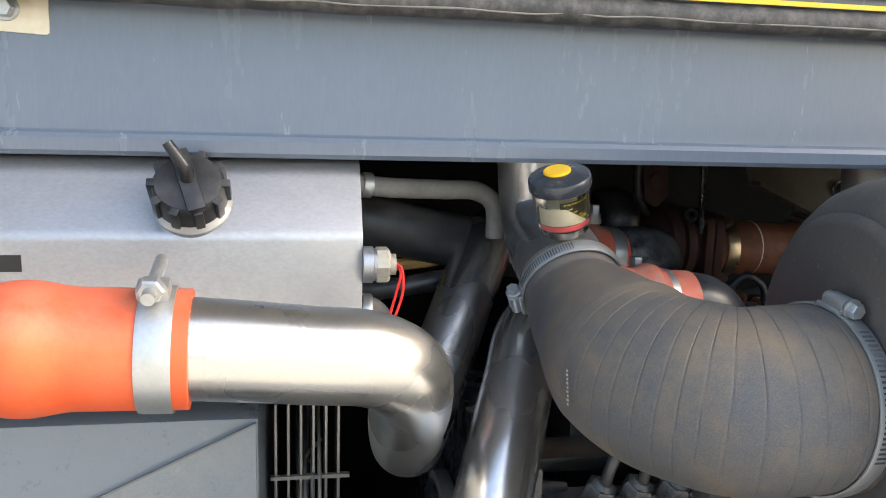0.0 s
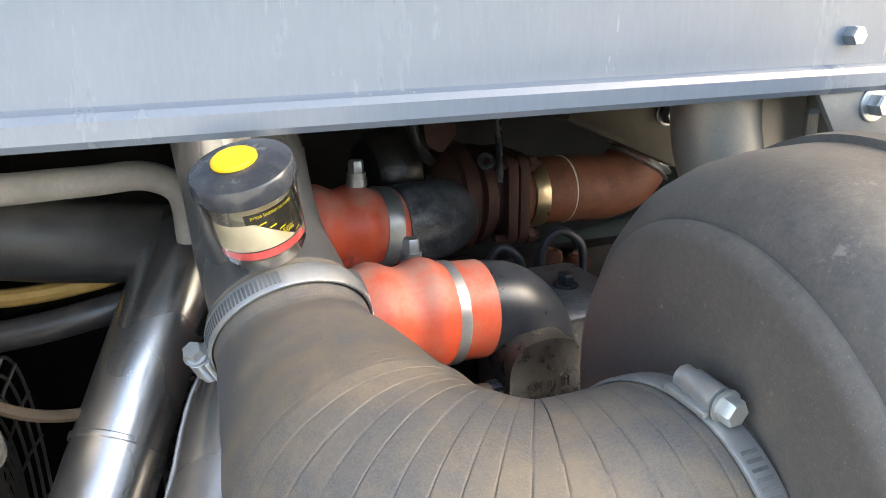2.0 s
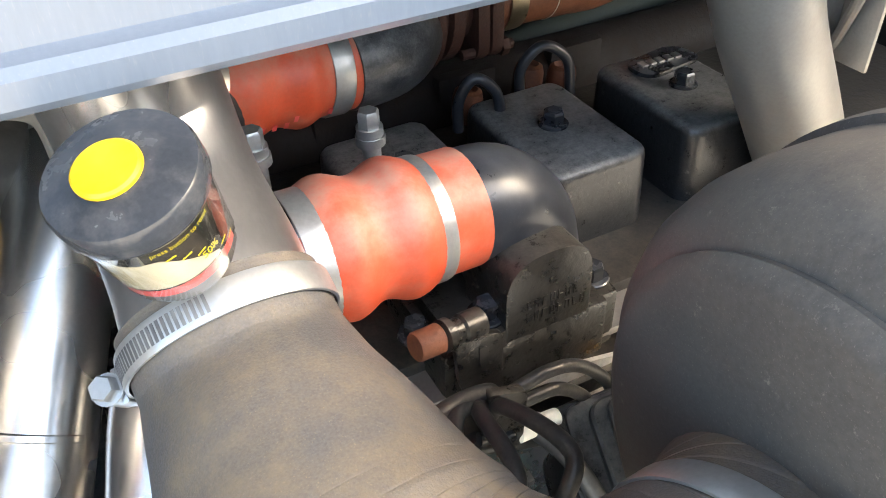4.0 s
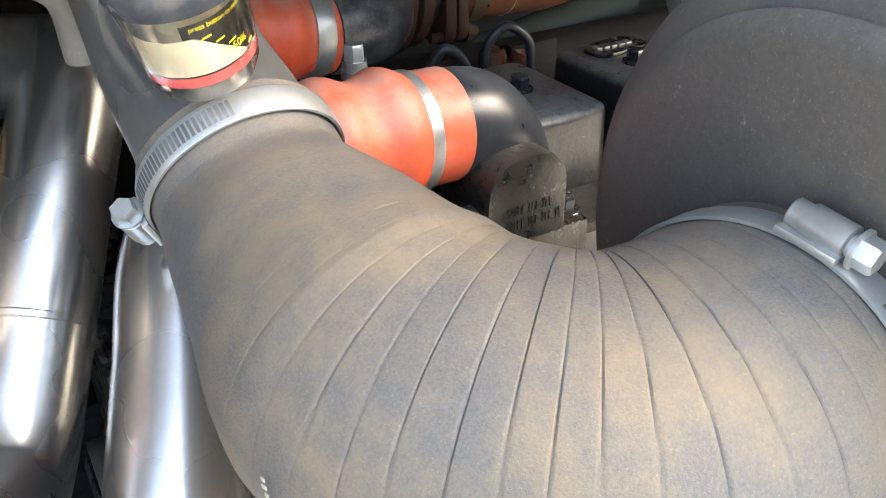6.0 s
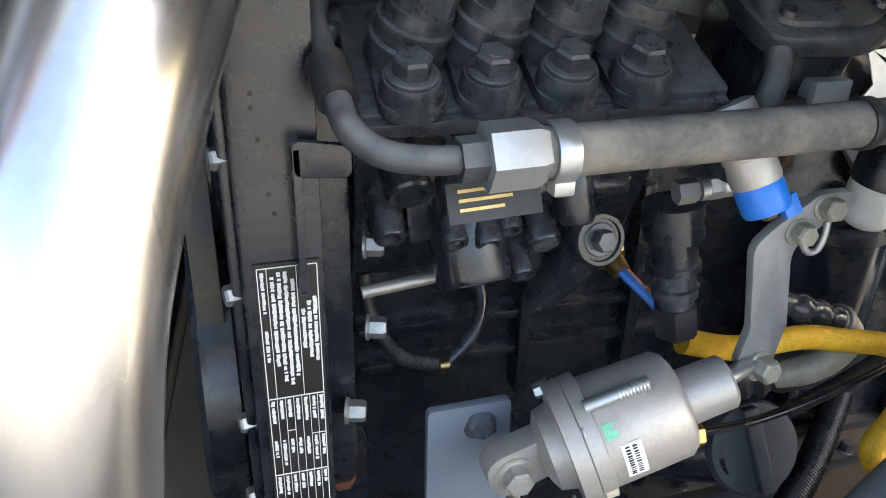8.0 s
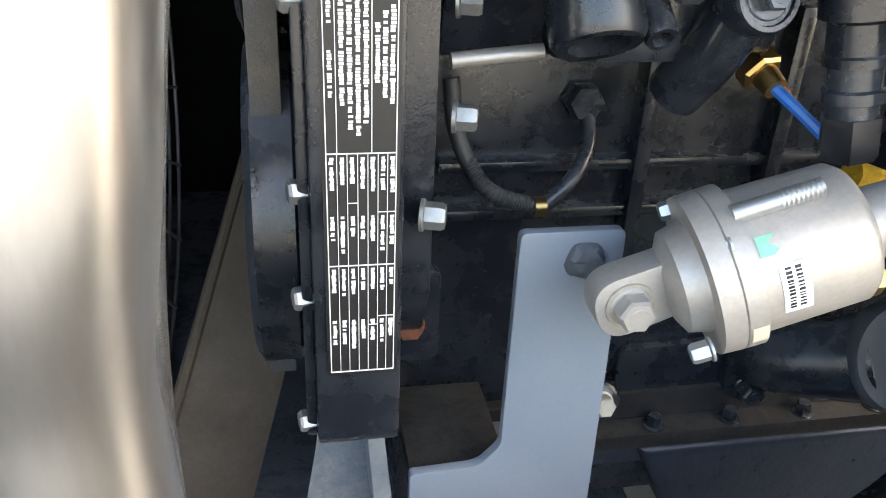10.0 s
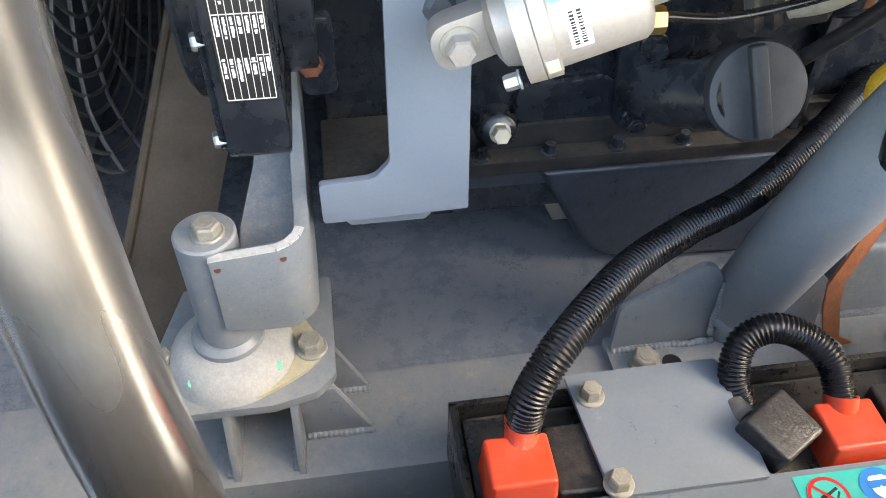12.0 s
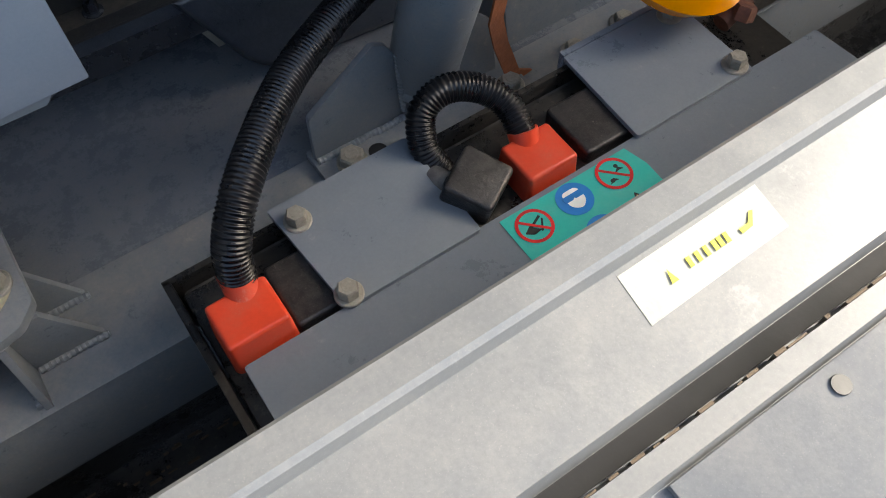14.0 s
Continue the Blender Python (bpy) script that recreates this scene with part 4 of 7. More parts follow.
part("body", join(turned([(0.018, 0.013), (0.020, 0.0185), (0.023, 0.0240), (0.033, 0.0265), (0.033, 0.0372), (0.0425, 0.0376), (0.043, 0.0366), (0.0436, 0.0376), (0.052, 0.0376), (0.053, 0.0335), (0.100, 0.032), (0.104, 0.029), (0.106, 0.025), (0.106, 0.0168), (0.135, 0.0162), (0.137, 0.014)], AO, AX, 48), oriented(slab(rounded([(-0.016, -0.016), (0.04, -0.014), (0.04, 0.014), (-0.016, 0.016)], [0.015, 0.004, 0.004, 0.015], 8), "z", -0.008, 0.008, 0.001), AO, AX, (0, -1, 0))), "cast_alu", act)
part("pivot_ring", turned([(0, 0.0118), (0.0012, 0.0116), (0.0014, 0.0)], AO + Vector((0, -0.0079, 0)), (0, -1, 0), 26), "ivory", act, "worn washer")
bolt(AO + Vector((0, -0.008, 0)), (0, -1, 0), 0.0088, act, "cast_alu", 1.12, 0.009)

# ---- oil filler ----
of = thing("oil_filler", (0.47, 0.7, 0.78), "black oil filler neck with a large twist cap", "oil filler")
part("neck", tube([(0.455, 0.735, 0.785), (0.465, 0.70, 0.786), (0.495, 0.672, 0.800), (0.513, 0.655, 0.812)], lambda s, t: 0.021 + 0.009 * (s / t), 28, 0.004), "engine", of)
oa = Vector((-0.10, -0.86, 0.42)).normalized()
oc = Vector((0.520, 0.652, 0.815))
cp2 = part("cap", turned([(-0.004, 0.031), (0.0, 0.0365), (0.012, 0.0372), (0.016, 0.035), (0.017, 0.0)], oc, oa, 44), "cap_grey", of, "round black cap")
part("grip", oriented(box(-0.034, 0.034, -0.006, 0.006, 0, 0.009, 0.003, 3), oc + oa * 0.016, (0.18, 0.1, -1), oa), "cap_grey", cp2, "raised finger grip")

# ---- engine mount ----
mt = thing("engine_mount", (0.13, 0.58, 0.58), "grey engine mounting arm on a stained rubber mount", "engine mount")
part("bush", turned([(0, 0.021), (0.108, 0.021), (0.1095, 0.0195), (0.1095, 0)], (0.125, 0.592, 0.668), (0, 0, 1), 40), "paint_dusty", mt)
part("flange", turned([(0, 0.027), (0.006, 0.027), (0.01, 0.0225)], (0.123, 0.592, 0.669), (0, 0, 1), 40), "paint_dusty", mt)
bolt((0.128, 0.590, 0.777), (0, 0, 1), 0.0095, mt, "bolt_dull", 1.2, 0.008)
AP = [(0.128, 0.572), (0.150, 0.572), (0.172, 0.572)] + [(0.172 + 0.017 * math.sin(a), 0.589 - 0.017 * math.cos(a)) for a in (0.3, 0.6, 0.9, 1.2, 1.5)] + [(0.189, 0.600), (0.189, 0.625), (0.189, 0.66), (0.189, 0.705), (0.189, 0.75)]


def arm_z(k):
    """Top and bottom of the mounting arm along its bend."""
    x, y = AP[k]
    top = 0.7725 + 0.0068 * (x - 0.128) / 0.061 if y < 0.60 else (0.7795 + (y - 0.60) * 0.34 if y < 0.66 else 0.800 + (y - 0.66) * 0.944)
    low = 0.700 + (0.0 if y < 0.62 else (y - 0.62) * 0.75)
    if k == 0:
        low += 0.004
    if 4 <= k <= 6:
        low += 0.0025
    return top, low


def arm_strap(lift, lower, half):
    bm = bmesh.new()
    rows = []
    for k, (x, y) in enumerate(AP):
        a, b = Vector(AP[max(k - 1, 0)]), Vector(AP[min(k + 1, len(AP) - 1)])
        d = (b - a).normalized()
        n = Vector((d.y, -d.x)) * half
        top, low = arm_z(k)
        top, low = top + lift, (low if lower is None else top - lower)
        rows.append([bm.verts.new((x + n.x, y + n.y, top)), bm.verts.new((x - n.x, y - n.y, top)), bm.verts.new((x - n.x, y - n.y, low)), bm.verts.new((x + n.x, y + n.y, low))])
    for p, q in zip(rows, rows[1:]):
        for k in range(4):
            bm.faces.new((p[k - 1], p[k], q[k], q[k - 1]))
    bm.faces.new(rows[0])
    bm.faces.new(rows[-1])
    bmesh.ops.recalc_face_normals(bm, faces=bm.faces)
    return bm


arm = arm_strap(0.0, None, 0.005)
sharp = [e for e in arm.edges if len(e.link_faces) == 2 and e.calc_face_angle(0.0) > 1.0]
bmesh.ops.bevel(arm, geom=sharp, offset=0.0016, segments=2, affect="EDGES", profile=0.6)
part("arm", arm, "paint_dusty", mt, "bent grey mounting arm")
web = bmesh.new()
grid = []
for y, x0, z in ((0.580, 0.146, 0.757), (0.61, 0.146, 0.762), (0.66, 0.156, 0.776), (0.705, 0.164, 0.810), (0.745, 0.170, 0.848)):
    grid.append([web.verts.new((x0, y, z)), web.verts.new((0.1855, y, z + 0.001)), web.verts.new((0.1855, y, z - 0.007)), web.verts.new((x0, y, z - 0.008))])
for p, q in zip(grid, grid[1:]):
    for k in range(4):
        web.faces.new((p[k - 1], p[k], q[k], q[k - 1]))
web.faces.new(grid[0])
web.faces.new(grid[-1])
part("web", web, "grimy_paint", mt, "dusty speckled web plate")
part("isolator", turned([(-0.003, 0.049), (0.0, 0.048), (0.008, 0.0445), (0.015, 0.036), (0.017, 0.024)], (0.123, 0.588, 0.653), (0, 0, 1), 44), "isolator", mt, "stained grey rubber isolator")
part("base_plate", slab(rounded([(0.062, 0.590), (0.082, 0.537), (0.154, 0.537), (0.186, 0.545), (0.200, 0.560), (0.2, 0.66), (0.08, 0.66)], 0.004), "z", 0.641, 0.650, 0.001), "paint_dusty", mt)
bolt((0.183, 0.583, 0.6535), (0, 0, 1), 0.0095, mt, "bolt_dull", 1.3, 0.01)
bolt((0.070, 0.585, 0.65), (0, 0, 1), 0.0095, mt, "bolt_dull", 1.3, 0.01)
for x in (0.114, 0.164):
    part("rib", slab([(0.540, 0.641), (0.64, 0.641), (0.64, 0.58), (0.519, 0.58)], "x", x, x + 0.006, 0.0006), "paint_dusty", mt)
for y in (0.552, 0.592):
    part("gusset", slab([(0.170, 0.641), (0.197, 0.641), (0.224, 0.581), (0.170, 0.581)], "y", y, y + 0.006, 0.0006), "paint_dusty", mt)
rw = random.Random(17)
for x0, y0, x1, y1 in ((0.112, 0.522, 0.112, 0.58), (0.1625, 0.522, 0.1625, 0.58), (0.172, 0.5505, 0.226, 0.5505), (0.172, 0.5905, 0.226, 0.5905)):
    part("weld", tube([(x0 + (x1 - x0) * k / 8 + rw.uniform(-0.0006, 0.0006), y0 + (y1 - y0) * k / 8, 0.582) for k in range(9)], lambda q, t: 0.0030 + 0.0004 * math.sin(q * 1500), 10, 0.0012), "paint_dusty", mt, "rough weld bead")

# ---- chassis rail, tray, battery ----
rail = thing("chassis_rail", (0.3, 0.56, 0.5), "grey-painted steel chassis rail", "rail")
part("web", box(-0.9, 1.5, 0.514, 0.612, 0.500, 0.580, 0.006), "paint_dusty", rail)
tray = structure("tray", box(-0.9, 1.5, 0.05, 0.5135, 0.43, 0.44), "tray", "oily black drip tray beside the rail")
part("side", box(-0.9, 1.5, 0.5135, 0.518, 0.43, 0.499), "tray", tray)
part("side", box(-0.9, 1.5, 0.034, 0.05, 0.43, 0.838), "tray", tray)
bat = thing("battery", (0.5, 0.42, 0.45), "black starter battery in a steel tray", "battery")
part("case", box(0.287, 0.72, 0.34, 0.505, 0.445, 0.655, 0.004), "black", bat)
hold = thing("battery_clamp", (0.5, 0.4, 0.66), "grey painted battery hold-down plate with a bolted tab", "clamp plate")
part("plate", slab(rounded([(0.296, 0.424), (0.296, 0.335), (0.818, 0.335), (0.812, 0.424)], 0.003), "z", 0.667, 0.672, 0.0008), "paint", hold)
part("tab", slab(rounded([(0.370, 0.420), (0.476, 0.420), (0.476, 0.516), (0.362, 0.516)], 0.003), "z", 0.6725, 0.677, 0.0006), "paint", hold)
bolt((0.376, 0.496, 0.677), (0, 0, 1), 0.0075, hold, "bolt_dull", 1.35)
bolt((0.376, 0.428, 0.677), (0, 0, 1), 0.0075, hold, "bolt_dull", 1.35)
for c, zt, sp, dx in (((0.293, 0.428), 0.691, 0.015, 0.026), ((0.524, 0.428), 0.684, 0.009, 0.021)):
    bt = thing("terminal_boot", (*c, 0.66), "red rubber battery terminal boot", "terminal boot", "terminal boots")
    part("hood", cushion(c[0], c[0] + 0.043, c[1], c[1] + 0.037, 0.658, zt, 0.003, 0.003, 0.002), "red_plastic", bt)
    part("spout", tube([(c[0] + dx, c[1] + 0.03, zt - 0.011), (c[0] + dx + 0.0015, c[1] + 0.031 + sp, zt - 0.008 + sp)], 0.0115, 18, 0.004), "red_plastic", bt)


def ridged(s, a):
    return 0.00062 * math.sin(2 * math.pi * s / 0.0032)


c1 = thing("battery_cable", (0.32, 0.46, 0.7), "battery cable in black corrugated conduit", "cable")
part("conduit", tube([(0.3205, 0.470, 0.690), (0.3255, 0.476, 0.717), (0.342, 0.490, 0.738), (0.379, 0.524, 0.746), (0.414, 0.553, 0.747), (0.46, 0.580, 0.747), (0.52, 0.610, 0.745), (0.60, 0.66, 0.76), (0.70, 0.74, 0.78)], 0.0121, 22, 0.00045, wobble=ridged), "conduit", c1, angle=180.0)
c2 = thing("battery_cable", (0.49, 0.5, 0.66), "looped battery cable in black corrugated conduit", "cable")
part("conduit", tube([(0.487, 0.485, 0.662), (0.481, 0.498, 0.682), (0.488, 0.510, 0.702), (0.507, 0.512, 0.711), (0.531, 0.504, 0.706), (0.545, 0.488, 0.696), (0.5465, 0.466, 0.682)], 0.0105, 22, 0.00045, wobble=ridged), "conduit", c2, angle=180.0)
post = thing("frame_tube", (0.53, 0.61, 0.58), "slanted grey round frame tube", "tube")
part("tube", tube([(0.552, 0.622, 0.575), (0.545, 0.546, 0.81), (0.558, 0.512, 0.915), (0.605, 0.488, 1.00), (0.69, 0.475, 1.07)], 0.030, 36, 0.012), "paint_dusty", post)

# ---- sill in the sun ----
sill = structure("sill", strip_profile([(0.302, 0.80), (0.302, 0.8735), (0.300, 0.8755), (0.287, 0.875), (0.2845, 0.873), (0.283, 0.866), (0.236, 0.862), (0.234, 0.853), (0.224, 0.852), (0.222, 0.860), (0.2125, 0.860), (0.2105, 0.853), (0.10, 0.846), (0.04, 0.842), (0.03, 0.75), (0.03, 0.45)], -0.9, 1.5, 0.003), "paint_sun", "pale grey door sill in bright sunlight")
part("door_sheet", slab([(0.2095, 0.8535), (0.2095, 0.8575), (0.11, 0.8520), (0.11, 0.8480)], "x", 0.396, 1.5, 0.0006), "paint_sun", sill, "flat pale sheet below the groove")
part("hole", turned([(0, 0.0042), (0.0004, 0.004), (0.0004, 0)], (0.474, 0.201, 0.8578), (0, -0.055, 1), 24), "ink", sill, "round drilled hole")
# flat near-black strip along the bottom of the groove
part("groove_dirt", box(-0.9, 1.5, 0.2245, 0.2335, 0.8531, 0.8545), "wall", sill, "near-black strip in the groove")
rn = random.Random(8)
fl = []
x = 0.0
while x < 0.8:
    w = rn.uniform(0.002, 0.012)
    fl.append(box(x, x + w, 0.2222, 0.2222 + rn.uniform(0.0006, 0.0016), 0.8545, 0.8608))
    x += w + rn.uniform(0.001, 0.012)
part("rust_line", join(*fl), "tan", sill, "rusty flaking edge of the groove")
part("weld", turned([(-0.004, 0.029), (0.0, 0.0335), (0.005, 0.0325), (0.009, 0.029)], (0.5505, 0.607, 0.6205), (-0.03, -0.30, 0.95), 36, False), "paint_dusty", post, "rough weld bead")
rc = random.Random(12)
cr = []
for k in range(40):
    x, y = rc.uniform(0.02, 0.28), 0.505 - abs(rc.gauss(0, 0.02))
    cr.append(box(x, x + rc.uniform(0.002, 0.012), y, y + rc.uniform(0.0008, 0.003), 0.4400, 0.4408))
part("crust", join(*cr), "tan", tray, "dried tan crust beside the rail")
# ---- writing and small graphic helpers ----
def lettering(body, size):
    """A flat mesh of words in the built-in font, about the origin in x and y."""
    cu = bpy.data.curves.new("words", "FONT")
    cu.body, cu.size, cu.align_x, cu.align_y, cu.extrude = body, size, "CENTER", "CENTER", size * 0.01
    ob = bpy.data.objects.new("words", cu)
    scene.collection.objects.link(ob)
    me = bpy.data.meshes.new_from_object(ob.evaluated_get(bpy.context.evaluated_depsgraph_get()))
    bm = bmesh.new()
    bm.from_mesh(me)
    bpy.data.objects.remove(ob)
    bpy.data.meshes.remove(me)
    bpy.data.curves.remove(cu)
    return bm


def wrap(bm, centre, axis, r, angle):
    """Bends a flat mesh (x along the rim, y along the axis) round an upright cylinder."""
    m = Vector((0, 0, 1)).rotation_difference(Vector(axis)).to_matrix()
    for v in bm.verts:
        a = angle + v.co.x / r
        v.co = Vector(centre) + m @ Vector((math.cos(a) * (r + v.co.z), math.sin(a) * (r + v.co.z), v.co.y))
    return bm


def flat_strip(pairs):
    """A flat mesh between two lines: a list of (x, low y, high y)."""
    bm = bmesh.new()
    cols = [(bm.verts.new((x, a, 0)), bm.verts.new((x, b, 0))) for x, a, b in pairs]
    for p, q in zip(cols, cols[1:]):
        bm.faces.new((p[0], q[0], q[1], p[1]))
    return bm


def steps(a, b, n=14):
    return [a + (b - a) * i / n for i in range(n + 1)]


R = 0.0196
MID = radians(-100)
part("scale", wrap(flat_strip([(x, max(0.009, 0.0235 - 0.8 * max(0, x - 0.000)), 0.0288) for x in steps(-0.004, 0.026)]), gc, ga, R, MID), "ink", rg, "black scale with yellow marks")
part("wedge", wrap(flat_strip([(x, 0.0088, min(0.0235, max(0.0089, 0.0235 - 0.8 * max(0, x)))) for x in steps(-0.024, 0.017)]), gc, ga, R + 0.0002, MID), "cream", rg, "beige wedge")
part("red_band", wrap(flat_strip([(x, 0.004, 0.0082) for x in steps(-0.024, 0.026)]), gc, ga, R + 0.0004, MID), "pink", rg, "red band at the foot of the scale")
marks = []
for k in range(6):
    x = 0.002 + 0.0042 * k
    y = 0.0222 - 0.0030 * k
    marks.append(wrap(flat_strip([(x, y, y + 0.0007), (x + 0.0035, y + 0.0005, y + 0.0012)]), gc, ga, R + 0.0006, MID))
w1 = lettering("50%", 0.0042)
bmesh.ops.translate(w1, verts=w1.verts, vec=(0.0150, 0.0142, 0))
marks.append(wrap(w1, gc, ga, R + 0.0006, MID))
w2 = lettering("press button to reset", 0.0026)
bmesh.ops.translate(w2, verts=w2.verts, vec=(0.010, 0.0272, 0))
marks.append(wrap(w2, gc, ga, R + 0.0006, MID))
part("scale_print", join(*marks), "print_yellow", rg, "yellow lettering and marks", smooth=False)

# pale printed mark on the big hose
pm = []
for k in range(9):
    pm.append(oriented(box(-0.0009, 0.0009, -0.0007, 0.0007 + 0.0006 * (k % 2), 0, 0.0004), Vector((0.1745, 0.478 - 0.0007 * k, 1.333 - 0.0028 * k)), (0, 0, 1), (-1, -0.35, -0.1)))
part("printed_mark", join(*pm), "ivory", dh, "worn pale printed mark")

# ---- turbocharger and exhaust ----
tu = thing("turbocharger", (0.5, 0.95, 1.25), "rusty turbocharger with a dusty black rubber elbow", "turbocharger")
part("elbow", tube([(0.378, 0.896, 1.331), (0.400, 0.900, 1.330), (0.422, 0.908, 1.328), (0.440, 0.925, 1.326), (0.447, 0.948, 1.324), (0.448, 0.975, 1.322)], lambda q, t: 0.0372 + 0.0015 * math.sin(q * 60), 36, 0.004), "grimy_rubber", tu, "dusty black rubber elbow")
part("compressor", turned([(-0.030, 0.018), (-0.028, 0.034), (-0.018, 0.044), (-0.002, 0.048), (0.014, 0.045), (0.022, 0.036), (0.026, 0.022)], (0.405, 0.985, 1.362), (1, 0.2, 0), 36), "grimy", tu, "black cast compressor housing")
part("oil_feed", tube([(0.400, 0.900, 1.452), (0.402, 0.905, 1.425), (0.412, 0.915, 1.398), (0.432, 0.935, 1.380)], 0.0055, 12, 0.004), "grimy", tu, "thin dark oil feed pipe")
part("bracket", join(slab(rounded([(0.418, 1.440), (0.452, 1.446), (0.456, 1.405), (0.440, 1.388), (0.424, 1.398)], 0.006), "y", 0.925, 0.930, 0.001), turned([(0, 0.010), (0.004, 0.010), (0.005, 0.006)], (0.438, 0.925, 1.424), (0, -1, 0), 20)), "flange_brown", tu, "drilled rusty bracket")
part("turbine", join(turned([(-0.034, 0.034), (-0.026, 0.044), (-0.018, 0.050), (-0.016, 0.057), (-0.002, 0.058), (0.000, 0.050), (0.006, 0.047), (0.008, 0.053), (0.018, 0.054), (0.020, 0.046), (0.034, 0.040), (0.046, 0.040)], (0.474, 0.965, 1.334), (1, 0.06, -0.02), 44)), "flange_brown", tu, "dark rusty turbine housing")
for x in (0.510, 0.5235):
    fl = part("outlet_flange", slab(rounded([(0.918, 1.284), (1.012, 1.284), (1.012, 1.380), (0.918, 1.380)], 0.022, 6), "x", x, x + 0.0115, 0.002), "flange_brown", tu, "thick rusty flange")
for dy, dz in ((-0.038, 0.038), (-0.038, -0.038), (0.038, 0.038)):
    part("stud", join(tube([(0.498, 0.965 + dy, 1.332 + dz), (0.548, 0.965 + dy, 1.332 + dz)], 0.0045, 10, 0.01), hexagon((0.535, 0.965 + dy, 1.332 + dz), (1, 0, 0), 0.0085, 0.008)), "flange_brown", fl)
part("rod", tube([(0.487, 0.90, 1.46), (0.489, 0.90, 1.40), (0.491, 0.90, 1.36)], 0.0035, 10, 0.01), "engine", tu)
part("ring", turned([(-0.004, 0.008), (0.004, 0.008), (0.004, 0.0045), (-0.004, 0.0045)], (0.470, 0.888, 1.385), (0.2, 1, 0), 20, False), "engine_flat", tu)
ex = thing("exhaust_elbow", (0.65, 0.97, 1.30), "rusty orange-brown exhaust elbow with a bright band", "exhaust pipe")
part("tube", tube([(0.530, 0.965, 1.330), (0.570, 0.966, 1.330), (0.615, 0.967, 1.328), (0.655, 0.969, 1.326), (0.684, 0.970, 1.333), (0.700, 0.971, 1.348)], 0.0365, 36, 0.004), "rust", ex)
band((0.556, 0.9655, 1.330), (1, 0.02, 0.0), 0.0372, 0.017, ex, "tinted", name="band", label="heat-tinted steel band")
part("weld", turned([(-0.002, 0.0362), (0, 0.0374), (0.002, 0.0362)], (0.598, 0.967, 1.329), (1, 0.03, -0.03), 36, False), "bare_edge", ex, "pale weld line")
part("bellows", tube([(0.699, 0.971, 1.347), (0.707, 0.971, 1.360), (0.724, 0.971, 1.40)], 0.0375, 40, 0.0009, wobble=lambda q, a: 0.0034 * math.sin(q / 0.0075 * 2 * math.pi)), "zinc", ex, "bright corrugated steel bellows")
hs = thing("heat_shield", (0.65, 0.88, 1.38), "dark dusty sheet-metal heat shield", "heat shield")
part("plate", slab([(0.50, 1.475), (0.519, 1.429), (0.640, 1.376), (0.660, 1.376), (0.664, 1.475)], "y", 0.845, 0.852, 0.001), "tan_dark", hs)
part("lip", slab([(0.519, 1.429), (0.640, 1.376), (0.642, 1.380), (0.521, 1.433)], "y", 0.825, 0.845), "tan_dark", hs)
bolt((0.640, 0.845, 1.424), (0, -1, 0), 0.009, hs, "steel_dull", 1.3)
gp = thing("breather_pipe", (0.68, 0.78, 1.25), "dull grey metal breather pipe bending behind the filter", "pipe")
part("tube", tube([(0.582, 0.712, 1.53), (0.585, 0.712, 1.43), (0.605, 0.713, 1.38), (0.645, 0.714, 1.31), (0.69, 0.715, 1.235), (0.76, 0.72, 1.15)], 0.034, 32, 0.006), "galv", gp)
ch = thing("canopy_post", (0.76, 0.8, 1.3), "dusty grey folded-steel canopy post", "post")
part("web", box(0.624, 0.685, 0.720, 0.724, 1.33, 1.50, 0.001), "galv", ch)
part("flange", box(0.685, 0.6885, 0.690, 0.724, 1.33, 1.50, 0.001), "galv", ch)
sb = thing("stay_bracket", (0.70, 0.66, 1.44), "bent grey bracket bolted below the beam", "bracket")
part("plate", slab(rounded([(0.617, 1.466), (0.76, 1.466), (0.76, 1.436), (0.700, 1.428), (0.641, 1.431)], 0.004), "y", 0.647, 0.652, 0.0006), "paint_sun", sb)
bolt((0.673, 0.647, 1.454), (0, -1, 0), 0.0085, sb, washer=1.6)
part("stay", tube([(0.63, 0.66, 1.45), (0.67, 0.70, 1.38), (0.70, 0.74, 1.30)], 0.004, 10, 0.01), "galv", sb)

# ---- top of the engine: small hoses, injectors, caps ----
for c, w in (((0.462, 0.868, 1.262), 0.030), ((0.530, 0.885, 1.265), 0.040)):
    lp = thing("leak_off_hose", c, "thin blue-grey rubber hose looped over the head", "hose", "leak-off hoses")
    part("hose", tube([c, (c[0] + 0.002, c[1], c[2] + 0.028), (c[0] + w * 0.45, c[1] - 0.004, c[2] + 0.044), (c[0] + w, c[1] - 0.008, c[2] + 0.030), (c[0] + w * 1.1, c[1] - 0.012, c[2] - 0.005)], 0.0045, 14, 0.003), "elbow_paint", lp)
for c in ((0.487, 0.900, 1.25), (0.55, 0.905, 1.255), (0.585, 0.905, 1.245)):
    cpx = thing("injector_cap", c, "round rust-brown injector cap", "cap", "injector caps")
    part("cap", turned([(0, 0.013), (0.02, 0.013), (0.026, 0.0115), (0.028, 0.008), (0.024, 0.006)], c, (0.1, 0, 1), 22), "rust", cpx)
mf = thing("exhaust_manifold", (0.55, 0.97, 1.2), "rusty exhaust manifold behind the head, shade in its colour", "manifold")
part("log", tube([(0.30, 0.99, 1.225), (0.55, 0.985, 1.225), (0.90, 0.99, 1.22)], 0.033, 24, 0.02), "rust_shade", mf)
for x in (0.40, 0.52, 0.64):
    part("flange", box(x - 0.03, x + 0.03, 0.955, 0.97, 1.19, 1.26, 0.004), "rust_shade", mf)
